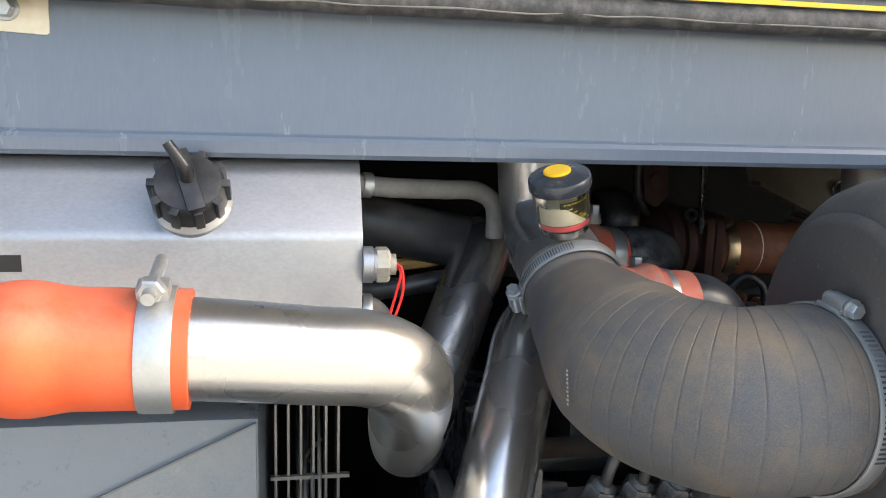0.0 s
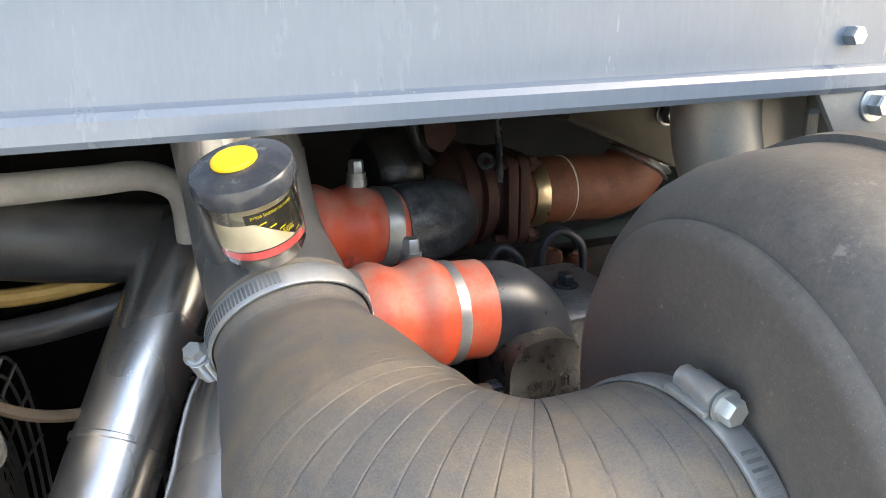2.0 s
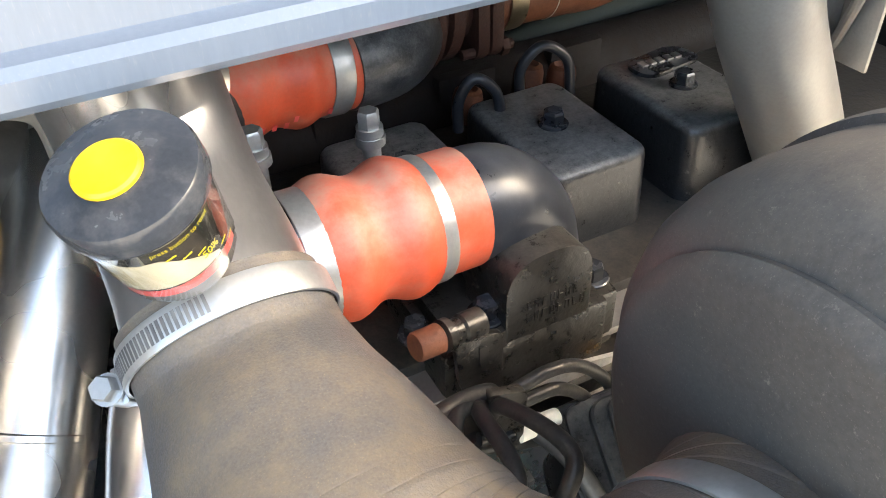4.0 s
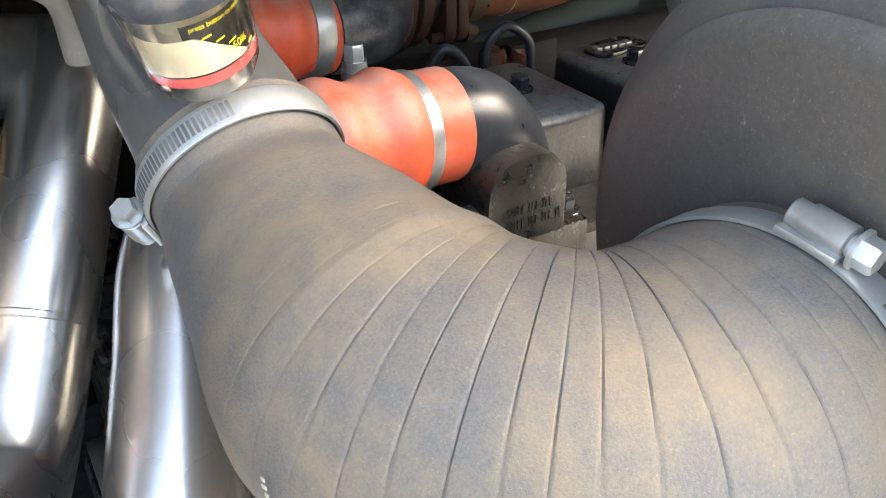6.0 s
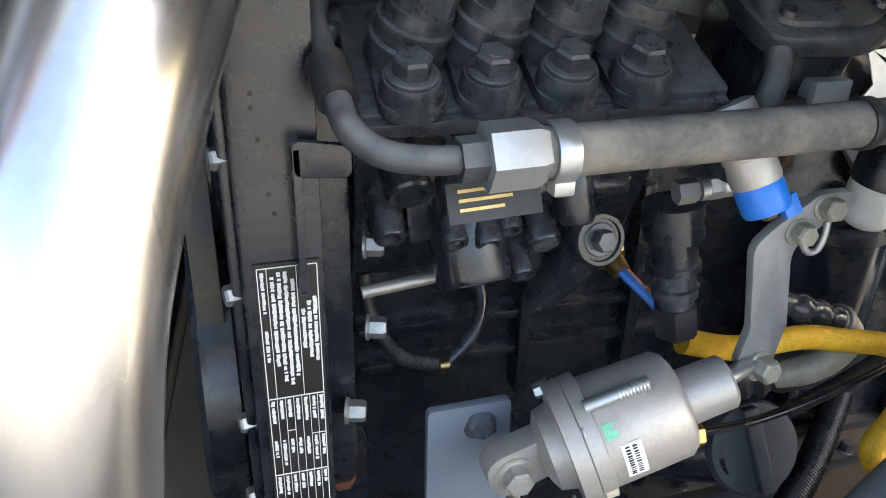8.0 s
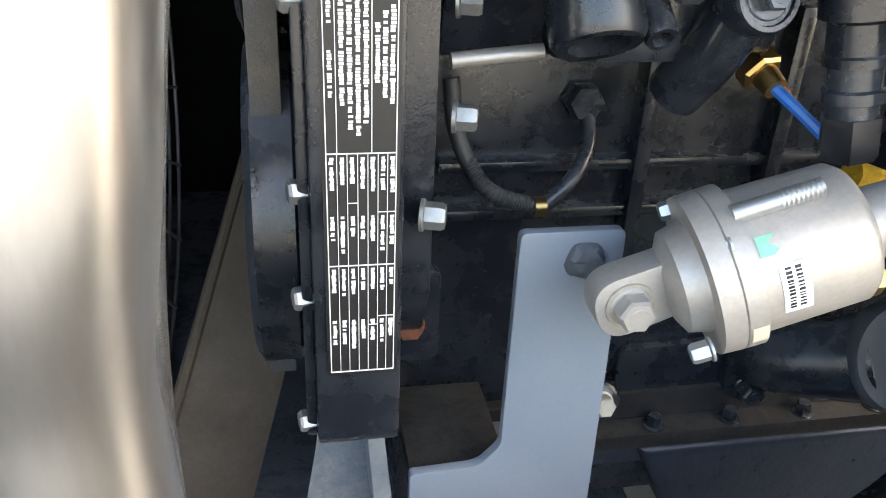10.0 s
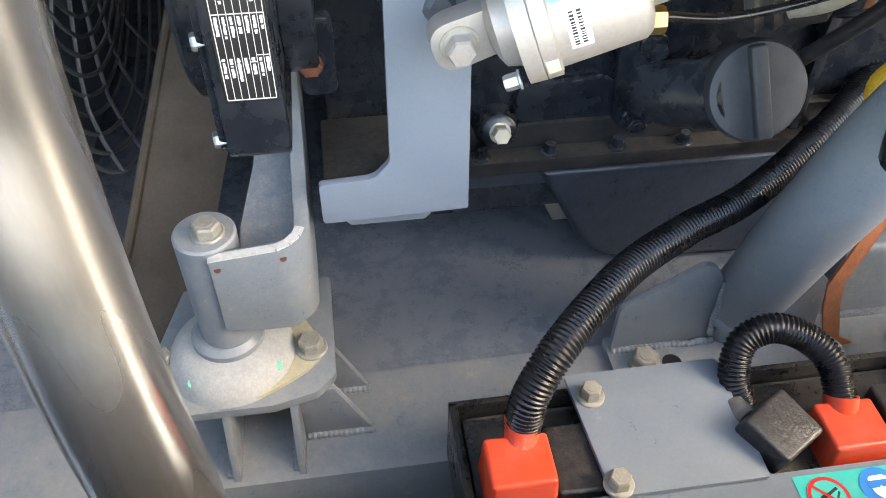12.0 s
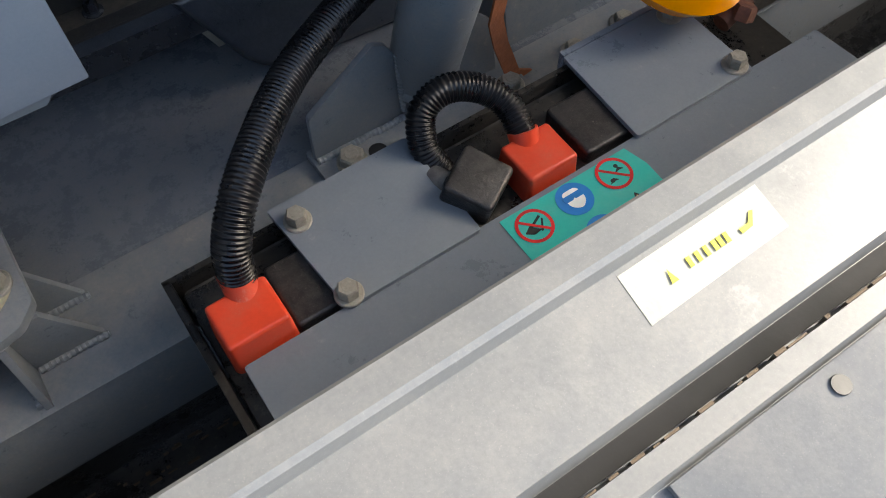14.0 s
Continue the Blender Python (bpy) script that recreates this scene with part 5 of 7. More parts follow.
pg = thing("pipe_cover", (0.66, 1.03, 1.2), "pale green lagged pipe behind the engine, its colour darkened for shade", "pipe")
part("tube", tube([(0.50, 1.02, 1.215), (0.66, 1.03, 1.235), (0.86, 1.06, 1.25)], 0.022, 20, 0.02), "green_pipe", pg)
part("logo_plaque", slab(rounded([(0.625, 0.835), (0.692, 0.843), (0.684, 0.878), (0.622, 0.868)], 0.016, 8), "z", 1.276, 1.2805, 0.0012), "engine", eng, "raised plain maker's plaque")
bar = []
for k in range(5):
    bar.append(box(0.632 + 0.009 * k, 0.638 + 0.009 * k, 0.852, 0.860, 1.2803, 1.282))
part("plaque_mark", join(*bar), "galv", eng, "worn raised bars")
for c, d in (((0.466, 0.690, 1.238), (0, 0, 1)), ((0.374, 0.672, 1.262), (0, -0.1, 1)), ((0.340, 0.70, 1.238), (0, 0, 1))):
    bolt(c, d, 0.0078, eng, "engine", 1.5, 0.010)
part("bolt_boss", turned([(0, 0.0165), (0.009, 0.0155), (0.012, 0.0150), (0.0125, 0)], (0.374, 0.672, 1.2495), (0, -0.1, 1), 28), "cover_black", eng, "round bolt boss")
for row, zz in ((0, 1.270), (1, 1.260)):
    for k in range(7 if row == 0 else 8):
        x = 0.392 + k * 0.0054
        part("casting_mark", join(box(x, x + 0.0008, 0.6552, 0.6568, zz, zz + 0.0066), box(x, x + 0.0030, 0.6552, 0.6568, zz + 0.0030 * (k % 3), zz + 0.0008 + 0.0030 * (k % 3)), *([box(x + 0.0024, x + 0.0032, 0.6552, 0.6568, zz, zz + 0.0066)] if k % 2 else [])), "cover_black", eng)
bk = part("lifting_bracket", slab(rounded([(0.341, 1.272), (0.373, 1.268), (0.373, 1.214), (0.353, 1.214), (0.344, 1.236)], 0.006), "y", 0.6495, 0.6545, 0.001), "cover_black", eng, "slotted black bracket")
part("slot", slab(rounded([(0.3560, 1.264), (0.3615, 1.263), (0.3625, 1.246), (0.3570, 1.246)], 0.0025), "y", 0.6485, 0.6497), "ink", bk)
sd = thing("temperature_sender", (0.335, 0.66, 1.27), "small orange-brown capped temperature sender", "sensor")
part("body", turned([(0, 0.0078), (0.0012, 0.0086), (0.016, 0.0088), (0.017, 0.0075), (0.018, 0.0)], (0.3185, 0.653, 1.2790), (1, 0.15, -0.15), 22), "rust", sd)
part("thread", turned([(0.017, 0.0066), (0.0185, 0.0098), (0.023, 0.0098), (0.0245, 0.0075), (0.030, 0.0075), (0.0315, 0.009), (0.045, 0.009)], (0.3185, 0.653, 1.2790), (1, 0.15, -0.15), 22), "cover_black", sd, "black threaded base")
for ctrl in ([(0.352, 0.640, 1.226), (0.372, 0.640, 1.226), (0.399, 0.641, 1.229), (0.419, 0.642, 1.223), (0.439, 0.643, 1.205), (0.455, 0.645, 1.179), (0.462, 0.650, 1.140)],
             [(0.350, 0.640, 1.214), (0.381, 0.639, 1.214), (0.405, 0.640, 1.211), (0.430, 0.642, 1.188), (0.442, 0.648, 1.160), (0.447, 0.655, 1.110)],
             [(0.352, 0.642, 1.192), (0.385, 0.640, 1.184), (0.420, 0.640, 1.170), (0.450, 0.644, 1.150), (0.460, 0.652, 1.105)],
             [(0.352, 0.644, 1.180), (0.390, 0.641, 1.168), (0.425, 0.642, 1.150), (0.436, 0.650, 1.120), (0.438, 0.656, 1.090)]):
    fp = thing("fuel_pipe", ctrl[1], "slim black steel fuel pipe along the head", "pipe", "fuel pipes")
    part("tube", tube(ctrl, 0.0044, 14, 0.005), "line_steel", fp)
pc = thing("pipe_clip", (0.365, 0.63, 1.20), "black pipe clip with a pale plastic connector", "clip")
part("clip", slab(rounded([(0.350, 1.248), (0.376, 1.238), (0.374, 1.190), (0.353, 1.198)], 0.004), "y", 0.627, 0.634, 0.001), "cover_black", pc)
part("screw", turned([(0, 0.004), (0.003, 0.004), (0.004, 0.003), (0.004, 0)], (0.364, 0.627, 1.206), (0, -1, 0), 16), "engine", pc)
cx = part("connector", turned([(0, 0.0050), (0.002, 0.0068), (0.013, 0.0068), (0.0135, 0.0055), (0.016, 0.0055), (0.0165, 0.0072), (0.021, 0.0072), (0.0215, 0.0060), (0.034, 0.0056), (0.035, 0.004)], (0.371, 0.632, 1.197), (1, 0.1, -0.2), 22), "label_white", pc, "pale plastic connector")
part("seal", turned([(0.0128, 0.0070), (0.0165, 0.0070)], (0.371, 0.632, 1.197), (1, 0.1, -0.2), 22, False), "rubber_dark", cx)
part("gasket_sheet", slab([(0.388, 1.150), (0.388, 1.203), (0.430, 1.198), (0.475, 1.188), (0.475, 1.130), (0.43, 1.138)], "y", 0.6605, 0.6640), "foil", eng, "crinkled bright gasket sheet")

# ---- cowl, fins and fan at the far left ----
cw = thing("radiator_cowl", (-0.3, 0.9, 0.58), "grey-blue painted radiator cowl with a dusty top", "cowl")
part("panel", slab([(0.66, 0.95), (0.66, 1.232), (0.70, 1.240), (1.3, 1.25), (1.3, 0.60), (0.75, 0.60)], "x", -0.90, -0.045, 0.003), "paint", cw)
for k in range(6):
    part("fin", box(-0.036 + 0.0135 * k, -0.033 + 0.0135 * k, 0.80, 0.86, 0.98, 1.19, 0.0006), "galv", cw, "thin steel fin")
# added black backing that hides the bright view behind the guard
part("core", box(-0.10, -0.06, 0.71, 1.3, 0.574, 1.15), "wall", cw, "added near-black backing behind the fan guard")
part("fin_bar", box(-0.04, 0.045, 0.797, 0.803, 1.104, 1.108), "galv", cw)
fg = thing("fan_guard", (0.0, 0.95, 0.6), "grey wire fan guard of concentric rings", "fan guard")
gcen = Vector((-0.034, 0.99, 0.90))
for k in range(13):
    rr = 0.30 - 0.018 * k
    xx = 0.046 - 0.022 * min(1.0, k / 3.0)
    pts = [gcen + Vector((xx, math.cos(a) * rr, math.sin(a) * rr)) for a in [2 * math.pi * i / 40 for i in range(41)]]
    part("ring", tube(pts, 0.0022, 6, 0.02, caps=False), "galv", fg)
for k in range(20):
    a = 2 * math.pi * k / 20
    d = Vector((0, math.cos(a), math.sin(a)))
    part("spoke", tube([gcen + Vector((0.048, 0, 0)) + d * 0.30, gcen + Vector((0.026, 0, 0)) + d * 0.245, gcen + Vector((0.024, 0, 0)) + d * 0.08], 0.0022, 6, 0.03), "galv", fg)
fs = thing("slanted_panel", (0.04, 0.6, 0.573), "dusty tan slanted panel beside the fan", "panel")
part("sheet", slab([(0.60, 0.575), (0.606, 0.571), (0.96, 0.985), (0.954, 0.989)], "x", -0.004, 0.068, 0.0008), "tan", fs)
for v in fs.children[0].data.vertices:
    v.co.x += 0.38 * (v.co.z - 0.575)
part("hem", tube([(0.002, 0.602, 0.578), (0.155, 0.951, 0.983)], 0.004, 10, 0.05), "tan", fs)
pu = thing("belt_pulley", (0.13, 0.72, 1.0), "black fan-belt pulley with a worn ribbed belt", "pulley")
part("wheel", turned([(0, 0.02), (0, 0.055), (0.003, 0.062), (0.006, 0.058), (0.022, 0.058), (0.025, 0.062), (0.028, 0.055), (0.028, 0.02)], (0.126, 0.735, 1.06), (1, 0, 0), 44), "engine", pu)
part("belt", slab(rounded([(0.675, 1.13), (0.785, 1.13), (0.85, 0.78), (0.70, 0.78), (0.672, 0.95)], 0.05, 8), "x", 0.131, 0.146, 0.001), "rubber", pu, "worn ribbed fan belt")
part("damper", turned([(0, 0.03), (0, 0.09), (0.004, 0.095), (0.024, 0.095), (0.028, 0.09), (0.028, 0.03)], (0.126, 0.735, 0.90), (1, 0, 0), 56), "engine", pu)
wt = thing("wiring_loom", (0.09, 0.75, 1.3), "tan taped wire and black conduit behind the tank", "cable")
part("wire", tube([(0.04, 0.70, 1.33), (0.075, 0.705, 1.30), (0.11, 0.72, 1.285), (0.16, 0.76, 1.28)], 0.004, 10, 0.006), "tan", wt)
part("loom", tube([(-0.02, 0.80, 1.36), (0.06, 0.80, 1.342), (0.12, 0.80, 1.345), (0.17, 0.82, 1.35)], 0.0065, 10, 0.008), "ochre", wt, "yellow-brown taped loom")
part("tube", tube([(-0.02, 0.82, 1.31), (0.07, 0.80, 1.315), (0.14, 0.80, 1.325), (0.2, 0.82, 1.33)], 0.011, 14, 0.008), "black", wt)
# ---- ledges along the head above the pump ----
part("ledge", box(0.195, 0.62, 0.655, 0.705, 1.168, 1.183, 0.003), "grimy", eng, "dusty ledge below the head")
part("ledge", box(0.285, 0.66, 0.672, 0.705, 1.196, 1.203, 0.002), "galv", eng, "bare metal gasket edge")
# raised sheet and pale strip along a diagonal on the cowl
part("folded_sheet", slab([(-0.30, 1.110), (-0.179, 1.167), (-0.047, 1.229), (-0.047, 0.96), (-0.30, 0.96)], "y", 0.6545, 0.6598), "paint_dusty", cw, "thin raised sheet with a diagonal top edge")
part("sheet_edge", slab([(-0.30, 1.1095), (-0.047, 1.2285), (-0.047, 1.2305), (-0.30, 1.1115)], "y", 0.6535, 0.6545), "paint_sun", cw, "pale strip along the diagonal")
hm = Vector((0.33, 0.889, 1.3355))
hx = Vector((0.133, 0.017, -0.014)).normalized()
pr2 = []
for k in range(11):
    if k in (1, 8):
        continue
    d = Vector((0, -0.86, -0.5))
    pr2.append(oriented(box(-0.0016, 0.0016, -0.0032, 0.0032, 0, 0.0003), hm + hx * (-0.062 + 0.0088 * k) + d * (PIPE + 0.0094 if 2 < k < 7 else PIPE + 0.0062), hx, d))
part("hose_print", join(*pr2), "pink", ha, "worn pale printed bars", smooth=False)
# ---- pump details ----
lp = thing("return_pipe", (0.2, 0.56, 1.11), "black bent pipe joined to a grey hose by a plated nut", "pipe")
LP = [(0.236, 0.638, 1.161), (0.222, 0.635, 1.1635), (0.2060, 0.626, 1.167), (0.1975, 0.603, 1.161), (0.1962, 0.572, 1.1515), (0.1970, 0.552, 1.1420), (0.1995, 0.536, 1.1330), (0.2085, 0.5255, 1.1275), (0.2231, 0.5205, 1.1252), (0.2400, 0.5195, 1.1245)]
part("tube", tube(LP, 0.0056, 16, 0.003), "engine_flat", lp)
part("sleeve", tube([(0.1963, 0.568, 1.150), (0.1975, 0.549, 1.1405)], 0.0084, 18, 0.004), "rubber_dark", lp, "rubber clip sleeve")
part("union", join(hexagon((0.236, 0.5195, 1.1246), (1, 0.0, 0.02), 0.0088, 0.012), turned([(0, 0.007), (0.02, 0.007)], (0.236, 0.5195, 1.1246), (1, 0, 0.02), 16)), "engine_flat", lp)
part("nut", hexagon((0.246, 0.5193, 1.1247), (1, 0.0, 0.02), 0.0135, 0.023), "zinc", lp, "large plated hexagon nut")
band((0.276, 0.5195, 1.1245), (1, 0, 0.0), 0.0108, 0.009, lp, "zinc", name="clamp")
part("clamp_lug", box(0.272, 0.281, 0.512, 0.520, 1.1085, 1.1155, 0.0015), "zinc", lp)
gh = thing("return_hose", (0.4, 0.52, 1.11), "dusty grey rubber return hose", "hose")
part("hose", tube([(0.266, 0.5195, 1.1245), (0.32, 0.520, 1.1246), (0.40, 0.523, 1.1236), (0.50, 0.530, 1.1225), (0.60, 0.54, 1.123)], 0.0103, 20, 0.006), "rubber_hose", gh)
rp = thing("overflow_pipe", (0.4, 0.57, 1.1), "black bent overflow pipe on the pump", "pipe")
part("tube", tube([(0.385, 0.640, 1.19), (0.395, 0.610, 1.186), (0.402, 0.580, 1.165), (0.400, 0.560, 1.140), (0.388, 0.550, 1.122), (0.378, 0.548, 1.108)], 0.0062, 16, 0.003), "engine_flat", rp)
part("banjo", turned([(0, 0.013), (0.014, 0.013), (0.016, 0.011)], (0.378, 0.552, 1.098), (0, -0.5, 1), 22), "engine", rp)
gv = thing("governor", (0.47, 0.66, 1.05), "black cast governor housing with a rounded cover", "governor")
part("housing", lean(slab(rounded([(0.182, 0.016), (0.236, 0.012), (0.250, 0.04), (0.256, 0.105), (0.192, 0.105), (0.180, 0.05)], 0.012, 5), "z", -0.10, -0.008, 0.004)), "engine", gv)
part("cover", lean(slab(rounded([(0.174, 0.008), (0.234, 0.003), (0.256, 0.018), (0.268, 0.050), (0.270, 0.115), (0.184, 0.115), (0.171, 0.04)], 0.013, 5), "z", -0.010, 0.003, 0.003)), "pump_black", gv, "dusty black cover plate")
part("rim", lean(slab(rounded([(0.180, 0.014), (0.231, 0.010), (0.250, 0.022), (0.261, 0.052), (0.263, 0.112), (0.190, 0.112), (0.178, 0.042)], 0.012, 5), "z", 0.002, 0.0085, 0.0035)), "pump_black", gv)
part("step", lean(slab(rounded([(0.192, 0.032), (0.226, 0.026), (0.246, 0.050), (0.254, 0.105), (0.206, 0.108)], 0.016, 6), "z", 0.007, 0.0180, 0.005, 3)), "pump_black", gv, "raised inner step of the cover")
part("step", lean(slab(rounded([(0.206, 0.048), (0.232, 0.040), (0.246, 0.062), (0.250, 0.100), (0.218, 0.104)], 0.013, 6), "z", 0.016, 0.0250, 0.004, 3)), "pump_black", gv, "raised inner step of the cover")
part("spigot", tube([at_pump(0.232, 0.076, 0.018), at_pump(0.236, 0.080, 0.036), at_pump(0.244, 0.092, 0.052)], lambda s, t: 0.0150 - 0.0020 * s / t, 22, 0.004), "pump_black", gv)
part("side_boss", lean(turned([(0, 0.0105), (0.016, 0.0100), (0.018, 0.008), (0.018, 0)], (0.266, 0.036, -0.006), (0.3, -0.2, 1), 22)), "pump_black", gv)
for v in ((0.188, 0.022), (0.246, 0.026), (0.238, 0.056)):
    part("screw_recess", lean(turned([(0.0, 0.0058), (0.0032, 0.0052), (0.0032, 0.0036), (0.0016, 0.0034), (0.0016, 0)], (v[0], v[1], 0.0080 if v[1] < 0.05 else 0.0245), (0, 0, 1), 18)), "engine", gv)
part("arm", slab(rounded([(0.362, 1.090), (0.446, 1.106), (0.447, 1.120), (0.41, 1.122), (0.362, 1.106)], 0.004), "y", 0.566, 0.584, 0.0015), "grimy", pump, "grimy black arm under the cover")
part("lug", box(0.4255, 0.4465, 0.562, 0.574, 1.1175, 1.1305, 0.0012), "paint_dusty", pump, "dusty square lug")
gv.scale = (0.86, 0.86, 0.86)
gv.location += Vector((0.0, -0.011, 0.026))
# drilled bosses along the pump's flank
BA = Vector((0.02, -0.80, -0.58)).normalized()
for x, y, z, r, h in ((0.2615, 0.590, 1.0665, 0.0095, 0.022), (0.258, 0.586, 1.053, 0.0070, 0.014), (0.276, 0.586, 1.050, 0.0078, 0.028), (0.288, 0.590, 1.055, 0.0070, 0.016), (0.305, 0.586, 1.048, 0.0088, 0.024), (0.2965, 0.590, 1.0285, 0.0070, 0.014), (0.245, 0.586, 1.106, 0.0108, 0.012), (0.2365, 0.590, 1.0795, 0.0115, 0.008), (0.227, 0.590, 1.058, 0.0080, 0.016)):
    part("boss", turned([(-0.03, r * 1.15), (h * 0.5, r), (h - 0.0015, r), (h, r * 0.9), (h, r * 0.62), (h - 0.012, r * 0.55), (h - 0.012, 0)], Vector((x, y, z)) - BA * h, BA, 28), "engine", pump)
part("boss_plug", hexagon((0.305, 0.587, 1.049), BA, 0.0072, 0.003), "dark_bolt", pump)
part("flank", join(box(0.222, 0.33, 0.612, 0.66, 1.045, 1.115, 0.006), box(0.262, 0.345, 0.616, 0.67, 1.01, 1.06, 0.01)), "engine", pump, "black cast pump flank")
part("gallery", turned([(0, 0.0085), (0.002, 0.0095), (0.05, 0.0095), (0.052, 0.011), (0.06, 0.011), (0.062, 0.0095), (0.094, 0.0095), (0.096, 0.0085)], (0.258, 0.603, 1.0745), (1, 0, -0.02), 26), "engine", pump, "round cast fuel gallery")
part("drop_boss", turned([(0, 0.0085), (0.003, 0.0095), (0.026, 0.0092), (0.028, 0.0082), (0.028, 0.005), (0.020, 0.0045), (0.020, 0)], (0.3185, 0.590, 1.087), (0.05, -0.25, -1), 26), "engine", pump, "upright drilled boss")
part("web", slab(rounded([(0.232, 1.112), (0.262, 1.112), (0.256, 1.05), (0.240, 1.045)], 0.006), "y", 0.604, 0.615, 0.002), "engine", pump)
part("port", turned([(-0.03, 0.021), (0.004, 0.0195), (0.007, 0.0175), (0.007, 0.0125), (-0.006, 0.012), (-0.006, 0)], (0.2715, 0.597, 1.031), (0.05, -0.55, -0.83), 36), "engine", pump, "drilled oval port")
lug = part("lug", turned([(-0.03, 0.015), (0.003, 0.0148), (0.005, 0.0135), (0.005, 0.0115), (0.0035, 0.011), (0.0035, 0)], (0.337, 0.592, 1.0445), (0.05, -0.85, 0.25), 32), "engine", pump)
bolt((0.3372, 0.5892, 1.0453), (0.05, -0.85, 0.25), 0.0062, lug, "dark_bolt", 1.5, 0.007)
part("lug_stem", tube([(0.337, 0.602, 1.045), (0.332, 0.612, 1.020), (0.326, 0.630, 0.995)], 0.0135, 24, 0.006), "engine", pump)
part("flank_rod", tube([(0.218, 0.622, 1.012), (0.258, 0.622, 1.016)], 0.0036, 14, 0.01), "galv", pump, "bright bare rod")
tg = thing("pump_tag", (0.27, 0.57, 1.09), "small dark plate with worn gold print under the hose", "plate")
part("tag", oriented(box(-0.021, 0.021, -0.0085, 0.0085, -0.0004, 0.0004), (0.262, 0.548, 1.094), (1, 0.0, 0.04), (0, -0.9, 0.42)), "ink", tg)
part("border", join(*[oriented(box(-0.016, 0.012 - 0.004 * k, 0.0042 - 0.004 * k, 0.0056 - 0.004 * k, 0, 0.0003), (0.262, 0.5474, 1.0943), (1, 0.0, 0.04), (0, -0.9, 0.42)) for k in range(3)]), "brass", tg, "worn gold print")
hk = thing("hook_bracket", (0.19, 0.57, 1.05), "black bent hook bracket on the gear cover", "bracket")
part("strap", join(slab(rounded([(0.560, 1.122), (0.574, 1.122), (0.574, 1.050), (0.560, 1.050)], 0.004), "x", 0.180, 0.1835, 0.0006), slab(rounded([(0.180, 1.122), (0.204, 1.118), (0.204, 1.104), (0.180, 1.106)], 0.004), "y", 0.560, 0.564, 0.0006)), "engine", hk)

# ---- solenoid, lever, plug, wires ----
so = thing("fuel_solenoid", (0.4, 0.55, 1.09), "silver fuel solenoid with a bright blue cap", "solenoid")
sa = Vector((0.30, -0.42, -0.86)).normalized()
s0 = Vector((0.3720, 0.5500, 1.1240))
part("can", turned([(-0.004, 0.008), (-0.003, 0.0108), (0.0, 0.0114), (0.018, 0.0116), (0.0185, 0.0122), (0.0215, 0.0122), (0.022, 0.0116), (0.033, 0.0116), (0.035, 0.0108), (0.038, 0.0108)], s0, sa, 32), "cast_alu", so)
cb = part("cap", turned([(0.034, 0.0106), (0.036, 0.0114), (0.046, 0.0112), (0.0485, 0.0102), (0.0490, 0.0072), (0.044, 0.0066), (0.044, 0)], s0, sa, 30), "blue", so, "bright blue plastic cap")
part("clasp", oriented(box(-0.0045, 0.0045, -0.0022, 0.0022, 0, 0.010, 0.001), s0 + sa * 0.041 + Vector((0.0098, -0.003, 0.001)), (1, 0, 0), sa), "blue", cb)
part("tip", oriented(box(-0.003, 0.003, -0.0025, 0.0025, 0, 0.006, 0.001), s0 + sa * 0.046, (1, 0, 0), sa), "tan", cb)
part("can_print", join(*[wrap(flat_strip([(x, -0.003 + 0.0 * k, 0.001) for x in steps(-0.006 + 0.006 * k, -0.002 + 0.006 * k, 3)]), s0 + sa * 0.010, sa, 0.0118, radians(-70)) for k in range(3)]), "blue", so, "worn blue print", smooth=False)
ct = thing("cable_nut", (0.37, 0.56, 1.06), "cream plated pipe nut", "nut")
part("nut", join(hexagon((0.366, 0.572, 1.076), (1, -0.1, 0.1), 0.0064, 0.011), turned([(0.012, 0.006), (0.03, 0.006)], (0.366, 0.572, 1.076), (1, -0.1, 0.1), 16), hexagon((0.382, 0.570, 1.078), (1, -0.1, 0.1), 0.0064, 0.008)), "zinc", ct)
lv = thing("throttle_lever", (0.47, 0.6, 0.95), "grey bent steel throttle lever", "lever")
lever = slab(rounded([(0.456, 1.0757), (0.4590, 1.0690), (0.4265, 1.0478), (0.4355, 1.0020), (0.4440, 0.9640), (0.4330, 0.9570), (0.4180, 0.9680), (0.4126, 1.0020), (0.4034, 1.0500), (0.4120, 1.0590), (0.437, 1.0765)], [0.003, 0.003, 0.010, 0.010, 0.006, 0.006, 0.006, 0.010, 0.010, 0.006, 0.004]), "y", 0.5530, 0.5590, 0.001)
for v in lever.verts:
    v.co.y += 0.33 * max(0.0, 1.0 - v.co.z)
part("arm", lever, "lever_grey", lv)
bolt((0.4275, 0.553, 1.0567), (0, -1, 0.1), 0.0062, lv, "bolt_dull", 1.2)
bolt((0.4410, 0.553, 1.0690), (0, -1, 0.1), 0.0062, lv, "bolt_dull", 1.2)
part("cotter", tube([(0.4305, 0.552, 1.0515), (0.4345, 0.551, 1.0452), (0.4400, 0.551, 1.0455), (0.4425, 0.551, 1.0520), (0.4435, 0.552, 1.0610)], 0.0019, 12, 0.002), "zinc", lv, "bent wire cotter")
part("clevis", tube([(0.398, 0.5545, 0.9652), (0.412, 0.557, 0.9690), (0.424, 0.562, 0.9685), (0.434, 0.567, 0.9666)], 0.0052, 14, 0.003), "zinc_dull", lv)
bolt((0.4331, 0.563, 0.9666), (0.2, -1, 0.1), 0.0075, lv, "bolt_dull", 1.25)
pl = thing("speed_sensor", (0.41, 0.6, 0.99), "black ribbed plug and sensor on the pump", "sensor")
